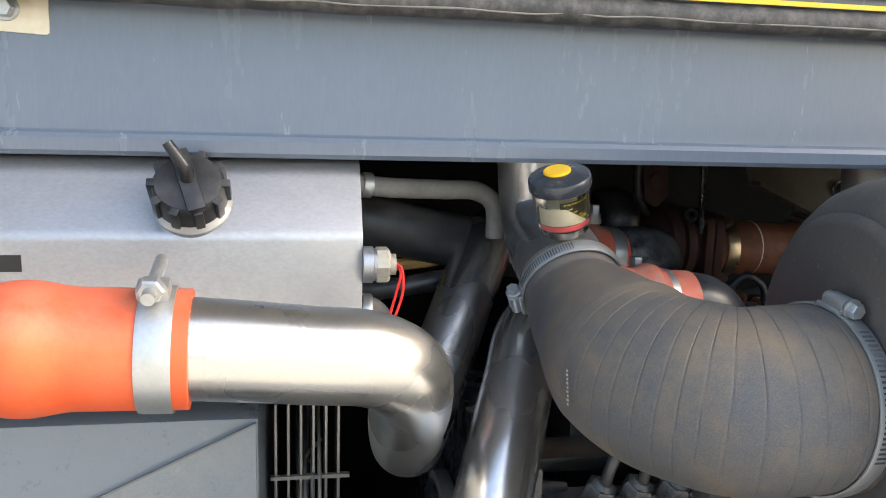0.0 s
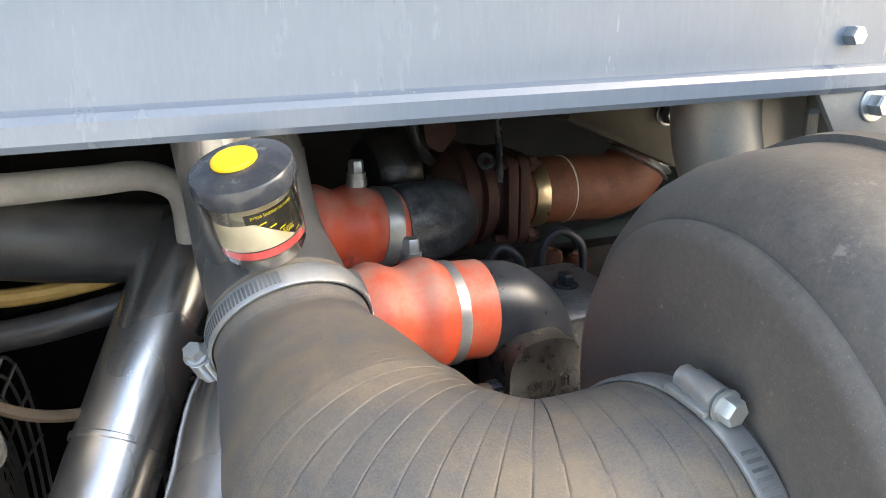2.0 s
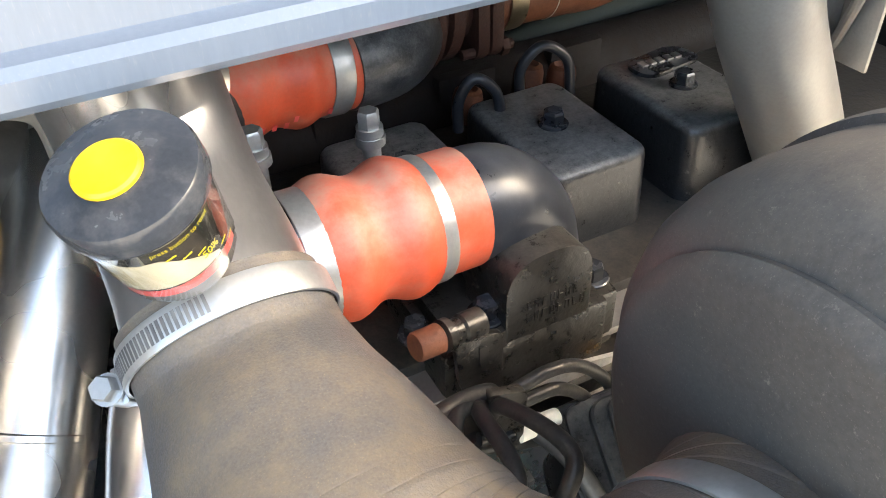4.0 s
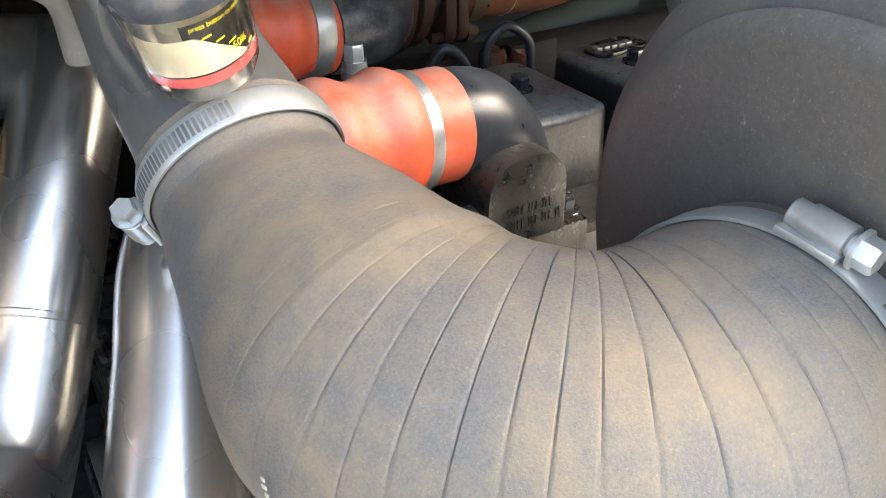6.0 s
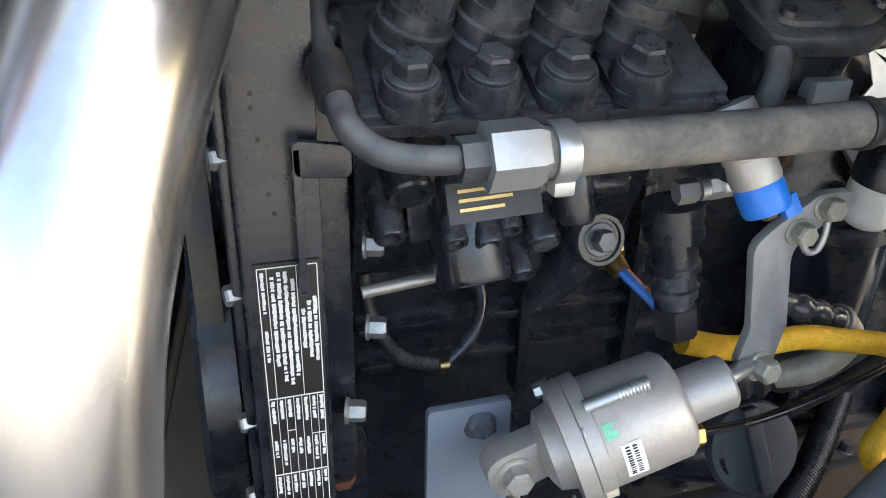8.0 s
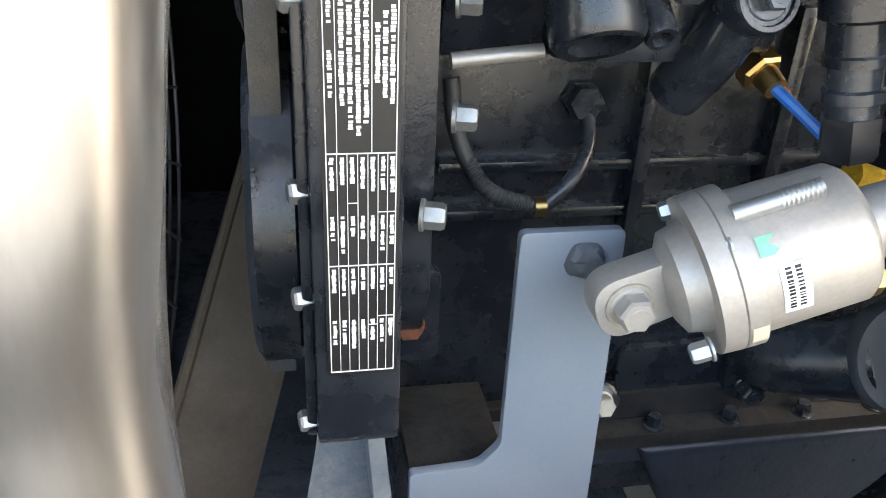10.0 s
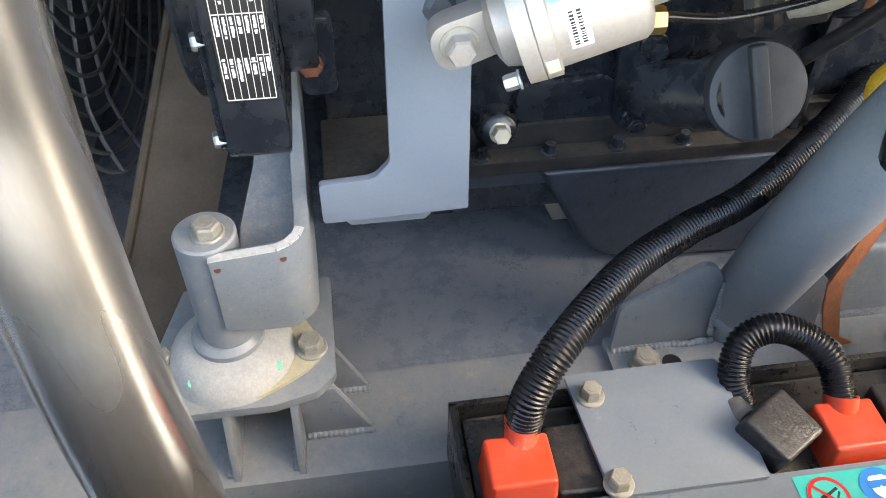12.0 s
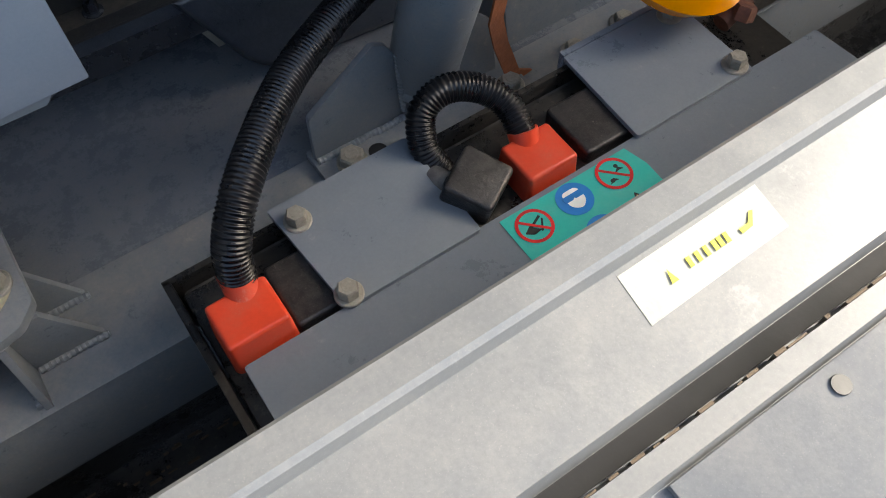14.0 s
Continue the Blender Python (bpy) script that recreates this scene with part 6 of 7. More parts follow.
part("body", turned([(0, 0.017), (0.02, 0.017), (0.022, 0.013), (0.035, 0.013), (0.036, 0.0145), (0.04, 0.0145)], (0.386, 0.602, 1.056), (0.14, -0.1, -1), 26), "engine", pl)
part("collar", turned([(0.040, 0.0115), (0.05, 0.0115), (0.051, 0.0135), (0.056, 0.0135), (0.057, 0.011), (0.064, 0.011)], (0.386, 0.602, 1.056), (0.14, -0.1, -1), 26), "smoky", pl, "shiny ribbed black collar")
part("connector", hexagon((0.3945, 0.596, 0.994), (0.14, -0.1, -1), 0.0135, 0.02), "black", pl, "black moulded connector")
wi = thing("sensor_wire", (0.38, 0.63, 0.99), "blue sensor wire with a brass switch", "cable")
part("switch", join(hexagon((0.378, 0.655, 1.002), (0.2, -0.8, -0.4), 0.011, 0.01), turned([(0.01, 0.007), (0.02, 0.006)], (0.378, 0.655, 1.002), (0.2, -0.8, -0.4), 16)), "brass", wi)
part("wire", tube([(0.382, 0.640, 0.994), (0.392, 0.625, 0.984), (0.404, 0.612, 0.972), (0.412, 0.606, 0.966)], 0.003, 8, 0.004), "blue", wi)
part("wire", tube([(0.384, 0.642, 0.996), (0.400, 0.630, 0.98), (0.418, 0.618, 0.968)], 0.002, 8, 0.004), "strap", wi, "orange wire")

# ---- small hose loop on the block ----
sl = thing("drain_hose", (0.28, 0.68, 0.92), "black braided drain hose looped on the block", "hose")
part("hose", tube([(0.232, 0.690, 0.985), (0.236, 0.684, 0.955), (0.252, 0.676, 0.928), (0.280, 0.672, 0.918)], 0.0047, 14, 0.0008, wobble=lambda s, a: 0.00025 * math.sin(s / 0.0016 * 2 * math.pi)), "rubber_dark", sl)
part("ferrule", turned([(0, 0.0056), (0.006, 0.0056)], (0.278, 0.672, 0.9185), (1, -0.1, 0.05), 16), "brass", sl)
part("pipe", tube([(0.282, 0.672, 0.918), (0.300, 0.678, 0.932), (0.312, 0.692, 0.948), (0.312, 0.706, 0.966)], 0.0045, 12, 0.003), "engine", sl)
part("elbow", hexagon((0.311, 0.712, 0.966), (0, -1, 0.1), 0.011, 0.014), "engine", sl)

# ---- block relief: ribs, bosses, rail bolts ----
for x, z0, z1 in ((0.345, 0.86, 1.0), (0.43, 0.86, 1.02), (0.60, 0.72, 1.0), (0.72, 0.72, 1.0)):
    part("rib", box(x, x + 0.010, 0.700, 0.72, z0, z1, 0.003), "engine", eng)
for z in (0.925, 0.895):
    part("rib", box(0.23, 0.50, 0.704, 0.72, z, z + 0.007, 0.002), "engine", eng)
part("skirt_step", slab(rounded([(0.24, 0.734), (0.98, 0.734), (0.98, 0.757), (0.36, 0.757), (0.24, 0.75)], 0.006), "y", 0.705, 0.72, 0.003), "grimy", eng, "stepped lower skirt of the block")
part("side_cover", slab(rounded([(0.36, 0.792), (0.44, 0.795), (0.45, 0.757), (0.36, 0.757)], 0.012), "y", 0.708, 0.716, 0.003), "engine", eng, "flat side cover")
part("drain_boss", turned([(-0.03, 0.022), (0.0, 0.018), (0.012, 0.014), (0.014, 0.011)], (0.345, 0.704, 0.758), (0, -0.9, 0.3), 26), "engine", eng)
bolt((0.345, 0.692, 0.762), (0, -0.9, 0.3), 0.0075, eng, "cream", 1.2)
for k in range(9):
    bolt((0.332 + 0.0575 * k, 0.697, 0.734), (0, 0, 1), 0.0052, eng, "engine", 1.5, 0.008)
for k in range(3):
    part("casting_mark", box(0.352 + 0.016 * k, 0.360 + 0.016 * k, 0.7135, 0.716, 0.815, 0.829, 0.0008), "engine", eng)
part("bellows_plug", join(turned([(0, 0.018), (0.006, 0.021), (0.012, 0.017), (0.018, 0.021), (0.024, 0.017), (0.030, 0.020), (0.05, 0.019), (0.054, 0.014), (0.054, 0)], (0.500, 0.660, 0.880), (1, -0.40, 0.32), 28)), "black", eng, "black ribbed rubber plug")
for c, mat in (((0.226, 0.625, 0.985), "zinc_dull"), ((0.209, 0.602, 0.948), "zinc_dull"), ((0.226, 0.628, 1.035), "zinc_dull")):
    bolt((c[0] - 0.004, c[1] + 0.004, c[2]), (1, -0.3, 0), 0.0062, gear, mat, 1.2, 0.009)
for z in (0.973, 0.925, 0.861, 1.045, 1.11):
    bolt((0.156, 0.580, z), (-1, -0.2, 0), 0.0050, gear, "zinc_dull", 1.2, 0.007)
part("rim", slab(rounded([(0.575, 1.22), (0.575, 0.852), (0.60, 0.845), (1.0, 0.845), (1.0, 1.22)], 0.01), "x", 0.1515, 0.156, 0.001), "engine", gear)
part("tab", slab(rounded([(0.196, 0.90), (0.222, 0.90), (0.222, 0.845), (0.200, 0.845)], 0.006), "y", 0.640, 0.65, 0.001), "engine", gear)
bolt((0.206, 0.640, 0.868), (0, -1, 0), 0.0075, gear, "rust", 1.1, 0.003)

# data plate print: table lines and rows of small worn bars
pr = []
Y0, Y1 = 0.5685, 0.5689


def plate_bar(x0, x1, z0, z1):
    pr.append(box(x0, x1, Y0, Y1, z0, z1))


def plate_row(x, z, length, width, rnd):
    """One line of print running down the plate, as short worn bars."""
    end = z - length
    while z > end:
        h = rnd.uniform(0.0006, 0.0013)
        a, b = rnd.uniform(0.0, 0.22) * width, rnd.uniform(0.78, 1.0) * width
        plate_bar(x + a, x + b, z - h, z)
        z -= h + (0.00028 if rnd.random() < 0.82 else 0.0011)


rnd = random.Random(5)
for x in (0.1625, 0.1885):
    plate_bar(x - 0.0002, x + 0.0002, 0.894, 1.062)
for z in (0.894, 0.945, 0.992, 1.062):
    plate_bar(0.1625, 0.1885, z - 0.0002, z + 0.0002)
plate_bar(0.1664, 0.1667, 0.992, 1.062)
plate_bar(0.1792, 0.1795, 0.992, 1.062)
COLS = (0.1625, 0.1664, 0.1702, 0.1741, 0.1779, 0.1817, 0.1853, 0.1885)
for x in COLS[1:-1]:
    plate_bar(x - 0.00013, x + 0.00013, 0.894, 0.992)
for k, z in ((5, 0.968), (6, 0.968), (5, 0.921), (6, 0.921), (2, 0.972), (4, 0.917)):
    plate_bar(COLS[k], COLS[k + 1], z - 0.00013, z + 0.00013)
for x in COLS[:-1]:
    for z0 in (0.9905, 0.9665, 0.9435, 0.9195):
        plate_row(x + 0.0009, z0, rnd.uniform(0.007, 0.016), 0.0019, rnd)
plate_row(0.1636, 1.060, 0.020, 0.0018, rnd)
plate_row(0.1636, 1.030, 0.016, 0.0018, rnd)
for k, (length, gap) in enumerate(((0.046, 0.002), (0.058, 0.0), (0.061, 0.0), (0.052, 0.004))):
    plate_row(0.1676 + 0.0029 * k, 1.0595 - gap, length, 0.0021, rnd)
for k, (length, gap) in enumerate(((0.022, 0.020), (0.030, 0.016), (0.034, 0.014))):
    plate_row(0.1803 + 0.0027 * k, 1.0595 - gap, length, 0.0021, rnd)
part("print", join(*pr), "print", dp, "small white print", smooth=False)

# ---- bracket, actuator details ----
part("lower_lip", slab(rounded([(0.213, 0.764), (0.285, 0.764), (0.275, 0.752), (0.222, 0.752)], 0.002), "y", 0.612, 0.68, 0.001), "paint", br)
wd = turned([(-0.002, 0.0105), (0.001, 0.0100), (0.003, 0.0085), (0.0045, 0.006), (0.005, 0.0)], (0.2835, 0.605, 0.922), (0, -1, 0), 22)
for v in wd.verts:
    v.co += Vector((noise.noise(v.co * 160) * 0.003, noise.noise(v.co * 220 + Vector((3, 1, 2))) * 0.0022, noise.noise(v.co * 170 + Vector((7, 7, 1))) * 0.003))
part("weld", wd, "ledge_dust", br, "lumpy weld patch")
part("foot", box(0.206, 0.262, 0.612, 0.70, 0.774, 0.782, 0.002), "grimy", br, "dusty ledge behind the bracket")
for a in range(4):
    d = Vector((0, math.cos(radians(40 + 90 * a)), math.sin(radians(40 + 90 * a))))
    bolt(AO + AX * 0.033 + d * 0.0345, -AX, 0.0048, act, "zinc", 1.2, 0.008)
part("spring_stud", tube([AO + AX * 0.036 + Vector((0, -0.014, 0.036)), AO + AX * 0.074 + Vector((0, -0.014, 0.0365))], 0.0042, 12, 0.001, wobble=lambda s, a: 0.0006 * math.sin(s / 0.002 * 2 * math.pi)), "zinc", act, "threaded stud")
part("label", wrap(flat_strip([(x, 0.060, 0.072) for x in steps(-0.012, 0.012, 8)]), AO, AX, 0.0336, radians(-100)), "label_white", act, "small white label")
lb = []
rl = random.Random(17)
for row in range(2):
    x = -0.0105
    while x < 0.0095:
        w = rl.uniform(0.0006, 0.0014)
        lb.append(wrap(flat_strip([(x, 0.0622 + 0.0042 * row, 0.0648 + 0.0042 * row), (x + w, 0.0622 + 0.0042 * row, 0.0648 + 0.0042 * row)]), AO, AX, 0.0338, radians(-100)))
        x += w + rl.uniform(0.0004, 0.0009)
part("label_print", join(*lb), "ink", act, "black bars of small print", smooth=False)
part("paint_dab", wrap(flat_strip([(x, 0.0545, 0.061 + 0.002 * math.sin(x * 900)) for x in steps(-0.026, -0.017, 5)]), AO, AX, 0.0338, radians(-100)), "green_dab", act, "green paint dab", smooth=False)
part("tape", wrap(flat_strip([(x, 0.0445, 0.0515) for x in steps(0.012, 0.024, 5)]), AO, AX, 0.0379, radians(-100)), "cream", act, "small cream tape")
part("air_fitting", join(hexagon(AO + AX * 0.108 + Vector((0.002, -0.006, -0.024)), (1, -0.2, 0.1), 0.008, 0.011), tube([AO + AX * 0.098 + Vector((0, -0.004, -0.026)), AO + AX * 0.110 + Vector((0, -0.006, -0.024))], 0.0062, 14, 0.003)), "brass", act, "brass air fitting")
al = thing("air_line", (0.5, 0.57, 0.92), "thin black plastic air line", "hose")
part("tube", tube([AO + AX * 0.108 + Vector((0.002, -0.008, -0.021)), (0.430, 0.556, 0.932), (0.475, 0.560, 0.936), (0.545, 0.57, 0.948), (0.62, 0.60, 0.965)], 0.0028, 12, 0.006), "conduit", al)

# ---- oil filler flange ----
part("flange", slab(rounded([(0.435, 0.835), (0.470, 0.832), (0.480, 0.748), (0.440, 0.75)], 0.012), "y", 0.702, 0.716, 0.003), "engine", of)
bolt((0.462, 0.702, 0.826), (0, -1, 0), 0.0085, of, "engine", 1.3)
bolt((0.458, 0.702, 0.757), (0, -1, 0), 0.0085, of, "engine", 1.3)
ds = thing("dipstick_tube", (0.55, 0.66, 0.8), "slim black dipstick tube", "tube")
part("tube", tube([(0.53, 0.70, 0.77), (0.555, 0.66, 0.83), (0.575, 0.63, 0.88), (0.59, 0.61, 0.92)], 0.006, 14, 0.008), "black", ds)

# ---- yellow braided loom, connectors, filters at the right ----
def braid(s, a):
    return 0.00035 * math.sin(6 * a + s * 1100) * math.sin(6 * a - s * 1100)


yl = thing("braided_loom", (0.55, 0.6, 0.94), "yellow braided wiring loom", "cable")
part("sleeve", tube([(0.408, 0.602, 0.962), (0.446, 0.601, 0.951), (0.497, 0.600, 0.951), (0.530, 0.598, 0.944), (0.561, 0.596, 0.937), (0.592, 0.592, 0.922), (0.600, 0.590, 0.905)], 0.0078, 20, 0.0012, wobble=braid), "yellow", yl)
part("branch", tube([(0.598, 0.590, 0.905), (0.610, 0.588, 0.926), (0.635, 0.585, 0.937), (0.672, 0.585, 0.930)], 0.0085, 20, 0.0012, wobble=braid), "yellow", yl)
part("drop", tube([(0.592, 0.588, 0.895), (0.578, 0.586, 0.872), (0.567, 0.584, 0.857), (0.574, 0.580, 0.842), (0.592, 0.575, 0.838)], 0.009, 20, 0.0012, wobble=braid), "yellow", yl)
for k, mat in enumerate(("blue", "red_wire", "strap")):
    part("wire", tube([(0.600, 0.555, 0.862), (0.578 - 0.004 * k, 0.552, 0.858 - 0.003 * k), (0.566 + 0.004 * k, 0.552, 0.838), (0.578, 0.550, 0.822 + 0.003 * k), (0.596, 0.550, 0.826)], 0.0022, 8, 0.004), mat, yl)
cnn = thing("cable_tie", (0.55, 0.5, 0.9), "black cable tie round the frame tube", "cable tie")
band((0.5555, 0.516, 0.903), (0.14, -0.32, 0.94), 0.0308, 0.012, cnn, "black", 0.002, name="strap")
part("taped_cable", tube([(0.535, 0.505, 0.945), (0.520, 0.490, 0.93), (0.512, 0.485, 0.905), (0.520, 0.49, 0.88)], 0.014, 16, 0.004), "conduit", cnn, "black taped cable")
ff = thing("fuel_filter", (0.743, 0.70, 0.877), "white spin-on fuel filter with black printed blocks", "filter")
fc, fr = Vector((0.743, 0.70, 0.877)), 0.046
can = part("can", turned([(0, fr * 0.5), (0.004, fr * 0.82), (0.012, fr * 0.97), (0.018, fr), (0.15, fr), (0.156, fr * 0.92), (0.17, fr * 0.5)], fc, (0, 0, 1), 44), "white", ff)
part("drain", join(turned([(-0.020, 0.016), (-0.018, 0.018), (0.004, 0.019)], fc, (0, 0, 1), 24), *[box(fc.x + 0.018 * math.cos(a) - 0.002, fc.x + 0.018 * math.cos(a) + 0.002, fc.y + 0.018 * math.sin(a) - 0.002, fc.y + 0.018 * math.sin(a) + 0.002, fc.z - 0.019, fc.z + 0.002) for a in [k * math.pi / 5 for k in range(10)]]), "white", ff, "white ribbed drain plug")
for a in (-140, -205):
    part("printed_block", wrap(flat_strip([(x, 0.044, 0.082) for x in steps(-0.013, 0.013, 6)]), fc, (0, 0, 1), fr + 0.0004, radians(a)), "ink", can, "black printed block", smooth=False)
    part("print", join(*[wrap(flat_strip([(x, z, z + 0.002) for x in steps(-0.008 + 0.002 * (k % 2), 0.006 - 0.001 * k, 4)]), fc, (0, 0, 1), fr + 0.0008, radians(a)) for k, z in enumerate((0.054, 0.0585, 0.063, 0.0675, 0.072))]), "label_white", can, "white worn mark", smooth=False)
part("text", join(*[wrap(flat_strip([(x, z, z + 0.0022) for x in steps(-0.012, 0.010 - 0.004 * (k % 2), 4)]), fc, (0, 0, 1), fr + 0.0005, radians(-128)) for k, z in enumerate((0.100, 0.107, 0.114, 0.121))]), "ink", can, "small black bars of print", smooth=False)
fd = thing("flared_duct", (0.64, 0.72, 1.02), "beige enamelled flared duct above the fuel filter", "duct")
fd0, fd1 = Vector((0.625, 0.722, 1.020)), Vector((0.692, 0.690, 1.0745))
part("bell", turned([(0.0, 0.024), (0.01, 0.0255), (0.03, 0.0285), (0.055, 0.0350), (0.075, 0.0425), (0.085, 0.0475), (0.087, 0.0465), (0.078, 0.0405), (0.055, 0.0325), (0.0, 0.0215)], fd0, fd1 - fd0, 44, False), "cream_duct", fd)
part("collar", turned([(-0.012, 0.0265), (-0.010, 0.0285), (0.008, 0.0285), (0.010, 0.0265)], fd0, fd1 - fd0, 36), "galv", fd, "dull grey collar")
part("liner", turned([(0.030, 0.0), (0.030, 0.0270), (0.031, 0.0270), (0.031, 0.0)], fd0, fd1 - fd0, 30), "gloss_black", fd, "dark inside")
# white sheet added to stand in for a blown-bright patch
fo = thing("foil_sheet", (0.6, 0.70, 1.05), "crumpled white sheet standing in for a bright patch beside the duct", "sheet")
part("sheet", slab([(0.5846, 1.1088), (0.6348, 1.0737), (0.6250, 1.0690), (0.6199, 1.0637), (0.6090, 1.0580), (0.6003, 1.0495), (0.5896, 1.0463), (0.5728, 1.0584), (0.5810, 1.0650), (0.5902, 1.0678), (0.5990, 1.0800)], "y", 0.7010, 0.7022), "white", fo)
part("flap", slab([(0.596, 1.103), (0.633, 1.1045), (0.648, 1.0924), (0.615, 1.0939)], "y", 0.7060, 0.7070), "white", fo)
bw = thing("strainer_bowl", (0.571, 0.66, 0.99), "white plastic strainer bowl under the governor", "bowl")
part("bowl", turned([(0, 0.0), (0.0008, 0.008), (0.004, 0.014), (0.009, 0.0175), (0.016, 0.0190), (0.036, 0.0195), (0.037, 0.018)], (0.580, 0.660, 0.9910), (0.1, -0.1, 1), 36), "white", bw)
part("head", turned([(0.035, 0.021), (0.050, 0.021), (0.052, 0.020), (0.080, 0.018), (0.081, 0)], (0.580, 0.660, 0.9910), (0.1, -0.1, 1), 32), "engine", bw, "black bowl head")
of2 = thing("oil_filter", (0.58, 0.692, 0.86), "glossy blue-black spin-on oil filter", "filter")
part("can", turned([(0, 0.02), (0.003, 0.036), (0.010, 0.0435), (0.016, 0.045), (0.118, 0.045), (0.121, 0.040)], (0.582, 0.692, 0.862), (0, 0, 1), 44), "gloss_black", of2)
part("base", turned([(0.119, 0.046), (0.128, 0.046), (0.129, 0.03)], (0.582, 0.692, 0.862), (0, 0, 1), 44), "engine", of2)
bp = thing("breather_elbow", (0.54, 0.62, 0.93), "pale pipe elbow with a black rubber boot", "pipe")
part("boot", tube([(0.494, 0.625, 0.963), (0.512, 0.620, 0.958), (0.530, 0.618, 0.950), (0.5378, 0.618, 0.9457)], lambda q, t: 0.0088 + 0.0012 * math.cos(q * 400), 18, 0.003), "smoky", bp, "shiny black rubber boot")
part("elbow", tube([(0.536, 0.618, 0.946), (0.546, 0.618, 0.940), (0.553, 0.619, 0.929), (0.550, 0.622, 0.914), (0.536, 0.628, 0.900), (0.520, 0.640, 0.890)], 0.0108, 18, 0.003), "ivory", bp)
band((0.540, 0.618, 0.944), (1, 0, -0.6), 0.0112, 0.006, bp, "zinc_dull", name="clamp")
dt = thing("intake_duct", (0.53, 0.5, 1.05), "dark brown plastic duct under the air filter", "duct")
part("duct", tube([(0.525, 0.47, 1.25), (0.516, 0.47, 1.19), (0.512, 0.47, 1.150), (0.508, 0.47, 1.105), (0.517, 0.47, 1.08), (0.543, 0.472, 1.055), (0.606, 0.48, 0.998), (0.66, 0.50, 0.95)], lambda q, t: 0.042 + 0.006 * math.sin(math.pi * q / t), 36, 0.006), "plastic", dt)
tc = thing("corrugated_conduit", (0.64, 0.56, 0.97), "blue-green corrugated plastic cable conduit", "cable")
part("conduit", tube([(0.64, 0.545, 0.955), (0.645, 0.545, 0.99), (0.66, 0.55, 1.03)], 0.010, 18, 0.0012, wobble=ridged), "teal", tc)
wb = thing("pale_block", (0.4, 0.82, 0.573), "pale cream block under the oil pan", "block")
part("block", slab([(0.403, 0.6300), (0.431, 0.6240), (0.457, 0.5730), (0.430, 0.5735)], "y", 0.780, 0.800, 0.001), "cream_duct", wb)
band((0.5105, 0.47, 1.140), (0.13, 0.0, 1), 0.0482, 0.010, dt, "black", 0.002, name="band", label="black clamp band")
band((0.42, 0.5243, 1.1234), (1, 0.07, -0.01), 0.0106, 0.006, gh, "rubber_dark", 0.0008, name="sleeve", label="dark rubber sleeve")
# ---- engine mount details ----
EP = [(0.128, 0.5705), (0.172, 0.5705), (0.1800, 0.5735), (0.1855, 0.5790), (0.1882, 0.586)]
edge = []
for (xa, ya), (xb, yb) in zip(EP, EP[1:]):
    d = Vector((xb - xa, yb - ya)).normalized()
    n = Vector((d.y, -d.x)) * 0.0032
    za, zb = (0.7735 + 0.0068 * (x - 0.128) / 0.061 for x in (xa, xb))
    bm = bmesh.new()
    top = [bm.verts.new(p) for p in ((xa + n.x, ya + n.y, za), (xb + n.x, yb + n.y, zb), (xb - n.x, yb - n.y, zb), (xa - n.x, ya - n.y, za))]
    low = [bm.verts.new((v.co.x, v.co.y, v.co.z - 0.0012)) for v in top]
    bm.faces.new(top)
    bm.faces.new(low)
    for k in range(4):
        bm.faces.new((top[k - 1], top[k], low[k], low[k - 1]))
    edge.append(bm)
part("edge", join(*edge), "bare_edge", mt, "bare pale edge of the arm")
for x, z in ((0.133, 0.766), (0.176, 0.771)):
    part("chip", slab(rounded([(x - 0.0025, z), (x + 0.0025, z + 0.001), (x + 0.002, z - 0.0022), (x - 0.001, z - 0.003)], 0.001), "y", 0.5664, 0.5672), "rust", mt, "small rusty chip")
part("flange_plate", slab(rounded([(0.068, 0.588), (0.090, 0.556), (0.14, 0.541), (0.178, 0.562), (0.196, 0.580), (0.17, 0.63), (0.10, 0.64)], 0.012), "z", 0.650, 0.6535, 0.0008), "flange_cream", mt, "thin yellow-stained mounting flange")
for x, y in ((0.097, 0.556), (0.158, 0.564)):
    part("paint_dab", turned([(0, 0.004), (0.0006, 0.0036), (0.0008, 0)], (x, y, 0.6620), (0.0, -0.5, 1), 10), "green_dab", mt, "green paint dab")

# ---- rail and battery surroundings ----
part("flange", slab([(0.506, 0.556), (0.514, 0.578), (0.514, 0.50), (0.506, 0.50)], "x", -0.9, 1.5), "paint_dusty", rail)
gs = thing("gusset_plate", (0.49, 0.60, 0.58), "grey welded gusset plates either side of the frame tube", "gusset")
part("plate", slab(rounded([(0.435, 0.586), (0.532, 0.586), (0.522, 0.660), (0.512, 0.680), (0.500, 0.687), (0.436, 0.641)], [0, 0, 0.004, 0.006, 0.004, 0.004]), "y", 0.5975, 0.6035, 0.0008), "paint_dusty", gs)
part("plate", slab(rounded([(0.566, 0.586), (0.566, 0.690), (0.586, 0.680), (0.617, 0.650), (0.625, 0.586)], 0.004), "y", 0.5975, 0.6035, 0.0008), "paint_dusty", gs)
part("foot", slab(rounded([(0.432, 0.556), (0.640, 0.556), (0.640, 0.612), (0.432, 0.612)], 0.004), "z", 0.5805, 0.588, 0.001), "paint_dusty", gs)
rw = random.Random(31)
